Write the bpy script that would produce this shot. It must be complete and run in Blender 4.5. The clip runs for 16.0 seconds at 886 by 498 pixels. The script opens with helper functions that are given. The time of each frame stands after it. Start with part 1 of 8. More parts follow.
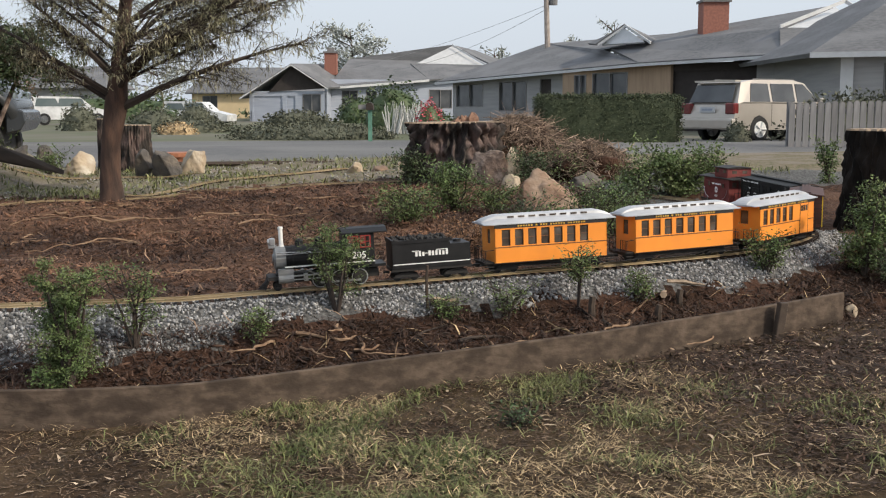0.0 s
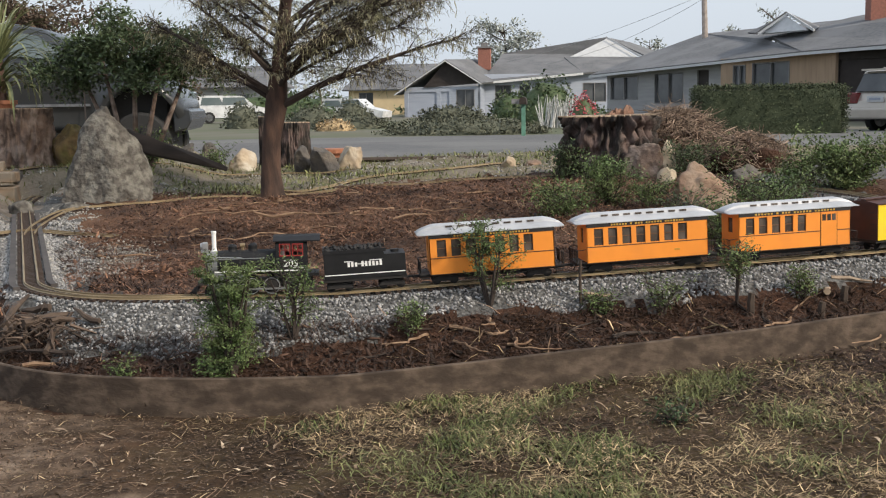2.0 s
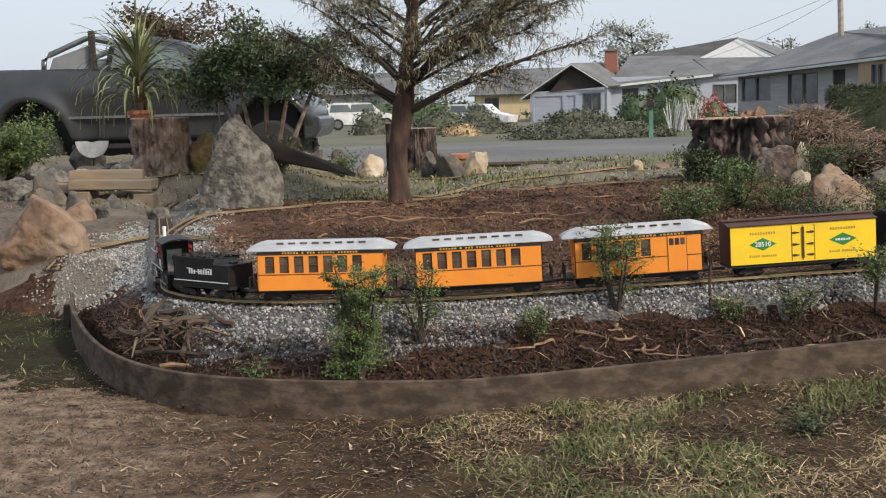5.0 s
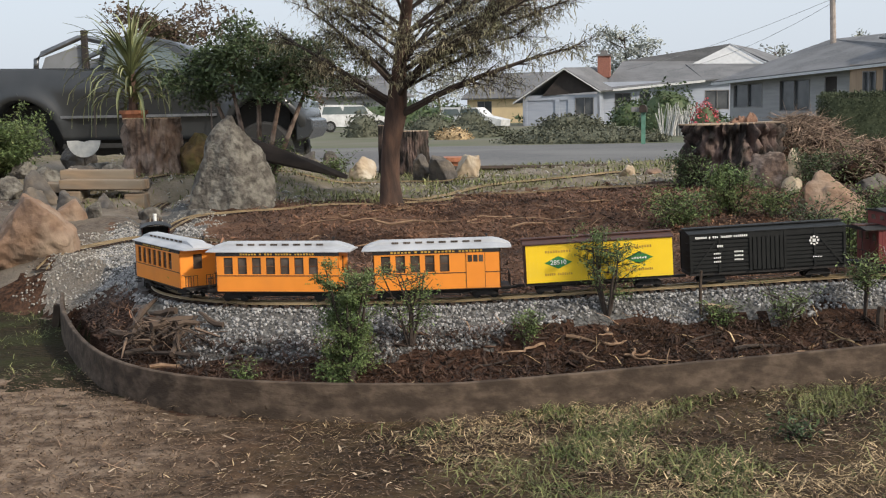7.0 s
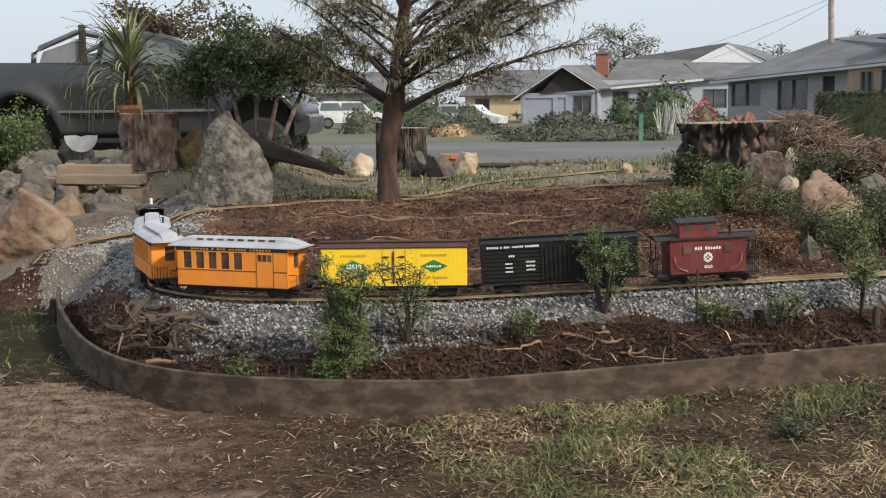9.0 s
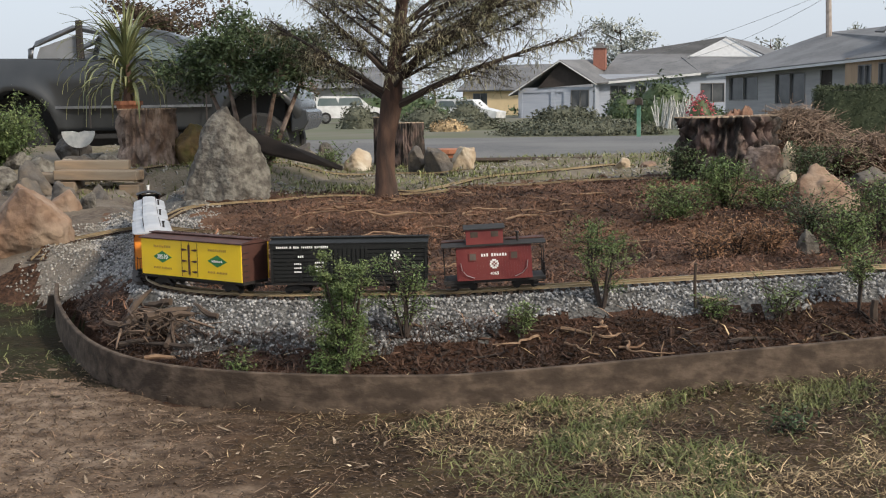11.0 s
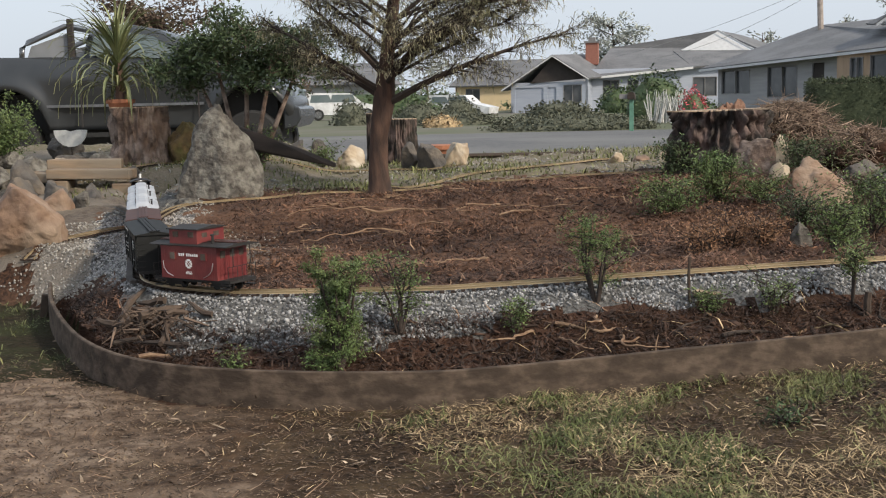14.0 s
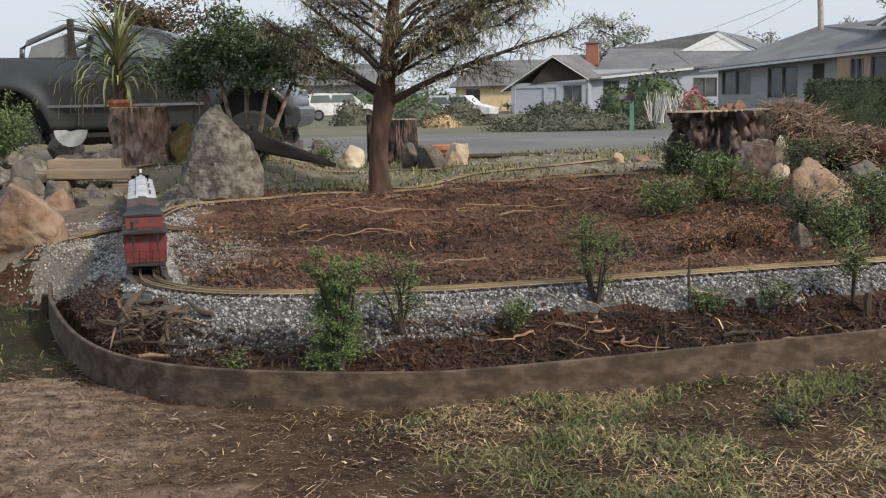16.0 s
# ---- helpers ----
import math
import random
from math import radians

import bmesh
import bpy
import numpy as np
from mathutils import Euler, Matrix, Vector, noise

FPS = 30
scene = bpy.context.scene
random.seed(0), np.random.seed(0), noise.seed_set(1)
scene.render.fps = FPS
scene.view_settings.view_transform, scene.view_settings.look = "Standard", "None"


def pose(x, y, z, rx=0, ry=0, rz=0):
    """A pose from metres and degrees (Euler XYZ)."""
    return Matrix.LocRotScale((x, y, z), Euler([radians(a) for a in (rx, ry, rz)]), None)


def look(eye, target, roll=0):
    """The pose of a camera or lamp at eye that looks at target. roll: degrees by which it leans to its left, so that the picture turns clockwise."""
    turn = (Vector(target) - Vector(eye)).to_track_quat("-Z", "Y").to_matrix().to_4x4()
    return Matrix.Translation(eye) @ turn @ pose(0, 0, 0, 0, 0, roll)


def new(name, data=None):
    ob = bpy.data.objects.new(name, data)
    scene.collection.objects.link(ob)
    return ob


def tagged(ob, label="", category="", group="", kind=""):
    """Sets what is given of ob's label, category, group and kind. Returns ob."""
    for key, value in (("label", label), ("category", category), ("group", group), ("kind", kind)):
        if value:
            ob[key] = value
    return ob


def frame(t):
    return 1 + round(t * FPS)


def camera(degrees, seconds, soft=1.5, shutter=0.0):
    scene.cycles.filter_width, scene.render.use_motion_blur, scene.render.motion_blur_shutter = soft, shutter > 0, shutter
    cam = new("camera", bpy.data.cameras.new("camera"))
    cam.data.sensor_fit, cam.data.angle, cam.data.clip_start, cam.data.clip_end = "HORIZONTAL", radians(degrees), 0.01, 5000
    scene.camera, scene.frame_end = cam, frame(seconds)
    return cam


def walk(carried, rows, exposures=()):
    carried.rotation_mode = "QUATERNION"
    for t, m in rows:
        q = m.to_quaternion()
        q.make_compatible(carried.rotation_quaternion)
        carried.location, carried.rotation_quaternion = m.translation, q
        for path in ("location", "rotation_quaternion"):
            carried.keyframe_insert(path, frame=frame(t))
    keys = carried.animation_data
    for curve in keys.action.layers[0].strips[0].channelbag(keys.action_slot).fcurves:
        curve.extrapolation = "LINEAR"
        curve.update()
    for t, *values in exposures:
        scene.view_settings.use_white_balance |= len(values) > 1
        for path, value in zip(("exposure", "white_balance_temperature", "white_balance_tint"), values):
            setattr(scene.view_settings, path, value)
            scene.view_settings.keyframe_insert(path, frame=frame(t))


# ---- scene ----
# camera: hand-held, turning on the spot
cam = camera(42.60, 16.0, soft=1.15)
VIEW = [
    (0.0, 0, 0, 0.84, 82.99, 0.02, -13.08),
    (0.5, 0, 0, 0.84, 82.87, 0.17, -11.65),
    (1.0, 0, 0, 0.84, 82.87, 0.36, -9.84),
    (1.5, 0, 0, 0.84, 82.80, 0.58, -7.65),
    (2.0, 0, 0, 0.84, 82.77, 0.86, -5.42),
    (2.5, 0, 0, 0.84, 82.78, 1.20, -3.41),
    (3.0, 0, 0, 0.84, 82.71, 1.45, -1.81),
    (3.5, 0, 0, 0.84, 82.75, 1.66, -0.41),
    (4.0, 0, 0, 0.84, 82.85, 1.88, 0.78),
    (6.5, 0, 0, 0.84, 83.45, 1.22, 0.60),
    (7.0, 0, 0, 0.84, 83.29, 1.05, 0.50),
    (7.5, 0, 0, 0.84, 83.09, 0.73, 0.47),
    (8.0, 0, 0, 0.84, 83.05, 0.58, 0.47),
    (8.5, 0, 0, 0.84, 83.12, 0.63, 0.44),
    (9.0, 0, 0, 0.84, 83.14, 0.68, 0.39),
    (11.5, 0, 0, 0.84, 82.85, 0.89, 0.25),
    (12.0, 0, 0, 0.84, 82.94, 1.02, 0.24),
    (12.5, 0, 0, 0.84, 83.02, 1.19, 0.17),
    (13.0, 0, 0, 0.84, 83.07, 1.29, 0.02),
    (13.5, 0, 0, 0.84, 82.89, 1.39, -0.09),
    (14.0, 0, 0, 0.84, 82.67, 1.28, -0.09),
    (14.5, 0, 0, 0.84, 82.65, 1.21, -0.09),
    (15.0, 0, 0, 0.84, 82.66, 1.20, -0.15),
    (15.5, 0, 0, 0.84, 82.65, 1.21, -0.10),
    (16.0, 0, 0, 0.84, 82.69, 1.23, -0.08),
]
walk(cam, [(t, pose(x, y, z, rx, ry, rz)) for t, x, y, z, rx, ry, rz in VIEW])

# world: hazy daylight, veiled low sun to the right
SUN_ELEV, SUN_AZ = 34.0, 130.0
world = bpy.data.worlds.new("world")
scene.world = world
world.use_nodes = True
wn = world.node_tree.nodes
sky = wn.new("ShaderNodeTexSky")
sky.sky_type = "NISHITA"
sky.sun_disc = False
sky.sun_elevation, sky.sun_rotation = radians(SUN_ELEV), radians(SUN_AZ)
sky.air_density, sky.dust_density, sky.ozone_density = 1.0, 5.0, 1.0
haze = wn.new("ShaderNodeMix")
haze.data_type = "RGBA"
haze.inputs[0].default_value = 0.62
haze.inputs[7].default_value = (9.5, 10.4, 11.6, 1)
world.node_tree.links.new(sky.outputs[0], haze.inputs[6])
world.node_tree.links.new(haze.outputs[2], wn["Background"].inputs[0])
wn["Background"].inputs[1].default_value = 0.105
sun = new("sun", bpy.data.lights.new("sun", "SUN"))
sun.data.energy, sun.data.angle, sun.data.color = 3.5, radians(4), (1.0, 0.89, 0.74)
sun.matrix_world = look((10 * math.sin(radians(SUN_AZ)) * 1.0, 10 * math.cos(radians(SUN_AZ)), 10 * math.tan(radians(SUN_ELEV))), (0, 0, 0))
scene.view_settings.exposure = 0.0

# ---- materials ----
def mat(name, c1, c2=None, scale=20.0, rough=0.8, metal=0.0, bump=0.0, bscale=None, c3=None, big=2.0, per="", spec=0.5, amount=0.35, stretch=(1, 1, 1)):
    """A surface of two blended colours, a third one in large patches, with fine relief; per: 'island' or 'object' varies its brightness."""
    m = bpy.data.materials.new(name)
    m.use_nodes = True
    nt = m.node_tree
    N, L = nt.nodes, nt.links
    b = N["Principled BSDF"]
    b.inputs["Roughness"].default_value, b.inputs["Metallic"].default_value = rough, metal
    b.inputs["Specular IOR Level"].default_value = spec
    tc = N.new("ShaderNodeTexCoord")
    mp = N.new("ShaderNodeMapping")
    mp.inputs["Scale"].default_value = stretch
    L.new(tc.outputs["Object"], mp.inputs[0])
    def noise_at(sc, detail=6):
        n = N.new("ShaderNodeTexNoise")
        n.inputs["Scale"].default_value, n.inputs["Detail"].default_value = sc, detail
        L.new(mp.outputs[0], n.inputs["Vector"])
        return n
    def ramp(src, lo, hi):
        r = N.new("ShaderNodeMapRange")
        r.inputs[1].default_value, r.inputs[2].default_value = lo, hi
        L.new(src, r.inputs[0])
        return r.outputs[0]
    def mix(f, a, c):
        x = N.new("ShaderNodeMix")
        x.data_type = "RGBA"
        L.new(f, x.inputs[0])
        for s, v in ((6, a), (7, c)):
            if isinstance(v, tuple):
                x.inputs[s].default_value = (*v, 1)
            else:
                L.new(v, x.inputs[s])
        return x.outputs[2]
    col = mix(ramp(noise_at(scale).outputs[0], 0.35, 0.65), c1, c2 or tuple(v * 0.7 for v in c1))
    if c3:
        col = mix(ramp(noise_at(big, 4).outputs[0], 0.45, 0.62), col, c3)
    if per:
        rnd = N.new("ShaderNodeNewGeometry").outputs["Random Per Island"] if per == "island" else N.new("ShaderNodeObjectInfo").outputs["Random"]
        r = N.new("ShaderNodeMapRange")
        r.inputs[3].default_value, r.inputs[4].default_value = 1 - amount, 1 + amount
        L.new(rnd, r.inputs[0])
        h = N.new("ShaderNodeHueSaturation")
        L.new(r.outputs[0], h.inputs["Value"])
        L.new(col, h.inputs["Color"])
        col = h.outputs[0]
    L.new(col, b.inputs["Base Color"])
    if bump:
        bp = N.new("ShaderNodeBump")
        bp.inputs["Strength"].default_value, bp.inputs["Distance"].default_value = 0.6, bump
        L.new(noise_at(bscale or scale * 2).outputs[0], bp.inputs["Height"])
        L.new(bp.outputs[0], b.inputs["Normal"])
    return m

M = {}
M["lawn"] = mat("lawn_soil", (0.06, 0.038, 0.022), (0.015, 0.010, 0.006), 46, 0.95, bump=0.012, bscale=120, c3=(0.085, 0.06, 0.032), big=3.0, spec=0.15)
def blend_ground(m, patch, gx, gy, off, width, scale):
    """Blends a second soil colour in where gx * x + gy * y + off, roughened, falls below nought."""
    nt = m.node_tree
    N, L = nt.nodes, nt.links
    bsdf = N["Principled BSDF"]
    src = bsdf.inputs["Base Color"].links[0].from_socket
    tc = N.new("ShaderNodeTexCoord")
    dot = N.new("ShaderNodeVectorMath")
    dot.operation = "DOT_PRODUCT"
    dot.inputs[1].default_value = (gx, gy, 0)
    L.new(tc.outputs["Object"], dot.inputs[0])
    no = N.new("ShaderNodeTexNoise")
    no.inputs["Scale"].default_value, no.inputs["Detail"].default_value = scale, 8
    L.new(tc.outputs["Object"], no.inputs["Vector"])
    add = N.new("ShaderNodeMath")
    add.operation = "MULTIPLY_ADD"
    add.inputs[1].default_value, add.inputs[2].default_value = 1.6, off - 0.8
    L.new(no.outputs[0], add.inputs[0])
    tot = N.new("ShaderNodeMath")
    L.new(add.outputs[0], tot.inputs[0])
    L.new(dot.outputs["Value"], tot.inputs[1])
    r = N.new("ShaderNodeMapRange")
    r.inputs[1].default_value, r.inputs[2].default_value, r.inputs[3].default_value, r.inputs[4].default_value = -width, width, 1, 0
    L.new(tot.outputs[0], r.inputs[0])
    n2 = N.new("ShaderNodeTexNoise")
    n2.inputs["Scale"].default_value, n2.inputs["Detail"].default_value = 16, 12
    L.new(tc.outputs["Object"], n2.inputs["Vector"])
    cr = N.new("ShaderNodeValToRGB")
    cr.color_ramp.elements[0].position, cr.color_ramp.elements[1].position = 0.35, 0.68
    cr.color_ramp.elements[0].color, cr.color_ramp.elements[1].color = (*patch[0], 1), (*patch[1], 1)
    L.new(n2.outputs[0], cr.inputs[0])
    mx = N.new("ShaderNodeMix")
    mx.data_type = "RGBA"
    L.new(r.outputs[0], mx.inputs[0])
    L.new(src, mx.inputs[6])
    L.new(cr.outputs[0], mx.inputs[7])
    L.new(mx.outputs[2], bsdf.inputs["Base Color"])

blend_ground(M["lawn"], ((0.03, 0.018, 0.011), (0.11, 0.066, 0.04)), 1, 0.45, -0.72, 0.35, 2.5)
blend_ground(M["lawn"], ((0.10, 0.068, 0.048), (0.30, 0.225, 0.165)), 1, 0.15, 0.38, 0.3, 3.0)
M["dirt"] = mat("dry_dirt", (0.130, 0.102, 0.077), (0.062, 0.046, 0.034), 30, 0.95, bump=0.015, c3=(0.167, 0.143, 0.115), big=1.6)
M["mulch"] = mat("bark_mulch", (0.085, 0.044, 0.026), (0.02, 0.011, 0.008), 42, 0.9, bump=0.05, bscale=46, c3=(0.15, 0.086, 0.056), big=1.0, spec=0.15)
M["darksoil"] = mat("dark_mulch", (0.048, 0.026, 0.016), (0.016, 0.009, 0.006), 50, 0.9, bump=0.03, bscale=60, c3=(0.068, 0.036, 0.024), big=3, spec=0.15)
M["gravelbed"] = mat("gravel_bed", (0.16, 0.157, 0.15), (0.055, 0.054, 0.052), 70, 0.9, bump=0.02, bscale=90, spec=0.15)
M["graveldust"] = mat("grey_gravel_dust", (0.24, 0.215, 0.185), (0.11, 0.097, 0.083), 60, 0.95, bump=0.02, c3=(0.17, 0.145, 0.12), big=3, spec=0.15)
M["verge"] = mat("grass_verge", (0.115, 0.108, 0.06), (0.20, 0.165, 0.12), 22, 0.95, bump=0.03, c3=(0.21, 0.18, 0.145), big=2.4, spec=0.15)
M["asphalt"] = mat("old_asphalt", (0.145, 0.145, 0.145), (0.111, 0.111, 0.115), 9, 0.85, bump=0.004, bscale=200, c3=(0.170, 0.170, 0.166), big=0.25, spec=0.15)
M["turf"] = mat("dark_turf_soil", (0.040, 0.030, 0.018), (0.018, 0.016, 0.009), 40, 0.95, bump=0.03, bscale=55, c3=(0.034, 0.036, 0.016), big=4, spec=0.1)
M["farground"] = mat("far_gardens", (0.07, 0.09, 0.035), (0.10, 0.10, 0.06), 0.6, 0.95, c3=(0.13, 0.12, 0.09), big=0.1)
M["stone"] = mat("ballast_stone", (0.30, 0.295, 0.288), (0.11, 0.11, 0.112), 90, 0.75, per="island", amount=0.75)
M["dust_stone"] = mat("pale_stone", (0.336, 0.320, 0.288), (0.200, 0.188, 0.168), 80, 0.8, per="island", amount=0.45)
M["board"] = mat("weathered_board", (0.128, 0.096, 0.072), (0.070, 0.051, 0.038), 55, 0.8, bump=0.004, bscale=130, c3=(0.050, 0.037, 0.028), big=24, stretch=(0.5, 0.5, 0.8), spec=0.2)
M["stake"] = mat("dark_stake", (0.06, 0.042, 0.03), None, 30, 0.85, bump=0.004)
M["brass"] = mat("brass_rail", (0.40, 0.31, 0.185), (0.22, 0.165, 0.095), 6, 0.45, 0.45)
M["tie"] = mat("brown_tie", (0.045, 0.028, 0.02), None, 40, 0.8)
M["chip"] = mat("wood_chips", (0.20, 0.105, 0.062), (0.085, 0.042, 0.025), 20, 0.85, per="island", amount=0.8, c3=(0.05, 0.026, 0.017), big=1.2)
M["darkchip"] = mat("dark_wood_chips", (0.074, 0.040, 0.026), (0.026, 0.015, 0.010), 20, 0.85, per="island", amount=0.7)
M["crumb"] = mat("dirt_crumb", (0.20, 0.145, 0.105), (0.10, 0.07, 0.048), 60, 0.95, per="island", amount=0.7, spec=0.15)
M["root"] = mat("pale_roots", (0.30, 0.20, 0.125), (0.17, 0.10, 0.06), 30, 0.85, per="island", amount=0.45)
M["straw"] = mat("dry_straw", (0.48, 0.365, 0.215), (0.20, 0.14, 0.075), 30, 0.8, per="island", amount=0.85, spec=0.3)
M["palechip"] = mat("pale_wood_chips", (0.42, 0.33, 0.235), (0.24, 0.165, 0.11), 30, 0.85, per="island", amount=0.6, spec=0.2)
M["thatch"] = mat("dead_thatch", (0.11, 0.07, 0.04), (0.05, 0.03, 0.018), 30, 0.9, per="island", amount=0.7)
M["grass"] = mat("green_grass", (0.085, 0.105, 0.034), (0.20, 0.20, 0.085), 6, 0.7, per="island", amount=0.65, spec=0.3)
M["bark"] = mat("red_brown_bark", (0.09, 0.05, 0.034), (0.035, 0.021, 0.016), 22, 0.9, bump=0.015, bscale=40, stretch=(1, 1, 0.25))
M["twig"] = mat("grey_twig", (0.05, 0.037, 0.03), None, 30, 0.9)
M["needle"] = mat("olive_needles", (0.225, 0.225, 0.135), (0.31, 0.28, 0.185), 4, 0.85, per="island", amount=0.4, spec=0.2)
M["leaf"] = mat("green_leaves", (0.078, 0.122, 0.040), (0.135, 0.168, 0.066), 6, 0.6, per="island", amount=0.6, spec=0.3)
M["leaf_dark"] = mat("dark_leaves", (0.048, 0.078, 0.034), (0.082, 0.108, 0.05), 6, 0.55, per="island", amount=0.5, spec=0.3)
# Far greens are greyed and lightened here to stand for distance haze.
M["leaf_far"] = mat("far_haze_leaves", (0.088, 0.095, 0.070), (0.118, 0.122, 0.092), 3, 0.9, per="island", amount=0.35, spec=0.1)
M["leaf_hedge"] = mat("clipped_hedge_leaves", (0.050, 0.062, 0.036), (0.070, 0.084, 0.050), 3, 0.8, per="island", amount=0.35, spec=0.15)
M["leaf_dry"] = mat("rusty_leaves", (0.26, 0.14, 0.075), (0.17, 0.095, 0.05), 6, 0.8, per="island", amount=0.4)
M["rock_tan"] = mat("tan_rock", (0.25, 0.16, 0.105), (0.11, 0.066, 0.045), 7, 0.85, bump=0.04, bscale=14, c3=(0.32, 0.24, 0.175), big=4)
M["rock_grey"] = mat("grey_rock", (0.135, 0.124, 0.108), (0.06, 0.054, 0.048), 24, 0.9, bump=0.05, bscale=26, c3=(0.20, 0.19, 0.165), big=16, spec=0.2)
M["rock_dark"] = mat("dark_rock", (0.105, 0.095, 0.085), (0.055, 0.05, 0.046), 16, 0.85, bump=0.02, c3=(0.16, 0.13, 0.1), big=5)
M["rock_pale"] = mat("pale_rock", (0.42, 0.34, 0.24), (0.29, 0.22, 0.15), 9, 0.85, bump=0.015, c3=(0.48, 0.43, 0.35), big=4)

# ---- mesh tools ----
def box(bm, x0, x1, y0, y1, z0, z1):
    v = [bm.verts.new((x, y, z)) for z in (z0, z1) for x, y in ((x0, y0), (x1, y0), (x1, y1), (x0, y1))]
    for f in ((0, 3, 2, 1), (4, 5, 6, 7), (0, 1, 5, 4), (1, 2, 6, 5), (2, 3, 7, 6), (3, 0, 4, 7)):
        bm.faces.new([v[i] for i in f])
    return v

def bevel(bm, w, seg=1):
    bmesh.ops.bevel(bm, geom=list(bm.edges), offset=w, segments=seg, affect="EDGES", profile=0.6, clamp_overlap=True)

def tube(bm, pts, radii, n=8, cap=True):
    pts = [Vector(p) for p in pts]
    rings = []
    for i, p in enumerate(pts):
        d = (pts[min(i + 1, len(pts) - 1)] - pts[max(i - 1, 0)]).normalized()
        a = d.cross(Vector((0, 0, 1)) if abs(d.z) < 0.9 else Vector((1, 0, 0))).normalized()
        b = d.cross(a)
        r = radii[i] if isinstance(radii, (list, tuple)) else radii
        rings.append([bm.verts.new(p + (a * math.cos(k * math.tau / n) + b * math.sin(k * math.tau / n)) * r) for k in range(n)])
    for u, w in zip(rings, rings[1:]):
        for k in range(n):
            bm.faces.new((u[k], u[(k + 1) % n], w[(k + 1) % n], w[k]))
    if cap:
        bm.faces.new(rings[0][::-1])
        bm.faces.new(rings[-1])
    return rings

def prism(bm, outline, axis, a, b):
    """Extrudes a closed outline of (p, q) pairs along an axis from a to b."""
    def at(p, q, w):
        return {"x": (w, p, q), "y": (p, w, q), "z": (p, q, w)}[axis]
    u = [bm.verts.new(at(p, q, a)) for p, q in outline]
    w = [bm.verts.new(at(p, q, b)) for p, q in outline]
    bm.faces.new(u)
    bm.faces.new(w[::-1])
    for i in range(len(u)):
        j = (i + 1) % len(u)
        bm.faces.new((u[j], u[i], w[i], w[j]))

def mesh_of(name, bm, material, smooth=False):
    bmesh.ops.recalc_face_normals(bm, faces=list(bm.faces))
    me = bpy.data.meshes.new(name)
    bm.to_mesh(me)
    bm.free()
    for m in (material if isinstance(material, list) else [material]):
        me.materials.append(m)
    if smooth:
        me.shade_smooth()
    return me

def part(name, bm, material, parent, label="", smooth=False, at=None):
    ob = new(name, mesh_of(name, bm, material, smooth))
    ob.parent = parent
    if at is not None:
        ob.matrix_local = at
    return tagged(ob, label)

def thing(name, label, category, m=None, group="", kind=""):
    ob = new(name)
    ob.empty_display_size = 0.05
    if m is not None:
        ob.matrix_world = m
    return tagged(ob, label, category, group, kind)

def solid(name, bm, material, label, category, m=None, group="", kind="", smooth=False):
    ob = new(name, mesh_of(name, bm, material, smooth))
    if m is not None:
        ob.matrix_world = m
    return tagged(ob, label, category, group, kind)

def raw_mesh(name, V, F, material):
    """A mesh from arrays of corners and of triangles."""
    me = bpy.data.meshes.new(name)
    V, F = np.asarray(V, np.float32), np.asarray(F, np.int32)
    me.vertices.add(len(V))
    me.vertices.foreach_set("co", V.ravel())
    me.loops.add(F.size)
    me.loops.foreach_set("vertex_index", F.ravel())
    me.polygons.add(len(F))
    me.polygons.foreach_set("loop_start", np.arange(0, F.size, F.shape[1], dtype=np.int32))
    me.materials.append(material)
    me.update(calc_edges=True)
    me.validate()
    return me

def rotations(n, rng, flat=False):
    """n random turns; flat: about the upright alone."""
    a = rng.uniform(0, math.tau, n)
    Z = np.zeros((n, 3, 3))
    Z[:, 0, 0], Z[:, 0, 1], Z[:, 1, 0], Z[:, 1, 1], Z[:, 2, 2] = np.cos(a), -np.sin(a), np.sin(a), np.cos(a), 1
    if flat:
        return Z
    b = rng.uniform(0, math.tau, n)
    X = np.zeros((n, 3, 3))
    X[:, 0, 0], X[:, 1, 1], X[:, 1, 2], X[:, 2, 1], X[:, 2, 2] = 1, np.cos(b), -np.sin(b), np.sin(b), np.cos(b)
    return Z @ X @ Z[::-1]

def scatter(base_v, base_f, places, scales, turns):
    """Copies of one small form, joined: arrays of corners and triangles."""
    base_v, base_f = np.asarray(base_v, float), np.asarray(base_f, int)
    n = len(places)
    V = np.einsum("nij,nkj->nki", turns, base_v[None] * np.asarray(scales)[:, None, :] if np.ndim(scales) == 2 else base_v[None] * np.asarray(scales)[:, None, None])
    V += np.asarray(places)[:, None, :]
    F = base_f[None] + (np.arange(n) * len(base_v))[:, None, None]
    return V.reshape(-1, 3), F.reshape(-1, base_f.shape[1])

def pebble(seed):
    bm = bmesh.new()
    bmesh.ops.create_icosphere(bm, subdivisions=1, radius=1)
    r = random.Random(seed)
    for v in bm.verts:
        v.co *= r.uniform(0.65, 1.15)
    bm.faces.ensure_lookup_table()
    out = np.array([v.co[:] for v in bm.verts]), np.array([[v.index for v in f.verts] for f in bm.faces])
    bm.free()
    return out

# ---- the railway's line ----
def line_of(start, heading, ahead, behind, ds=0.01):
    def go(x, y, h, legs, sign):
        out = []
        for length, turn in legs:
            n = max(1, round(length / ds))
            dh = radians(turn) / n
            for _ in range(n):
                h += dh * 0.5
                x, y = x + sign * math.cos(h) * length / n, y + sign * math.sin(h) * length / n
                h += dh * 0.5
                out.append((x, y))
        return out
    back = go(*start, radians(heading), behind, -1)[::-1]
    return np.array(back + [start] + go(*start, radians(heading), ahead, 1)), len(back)

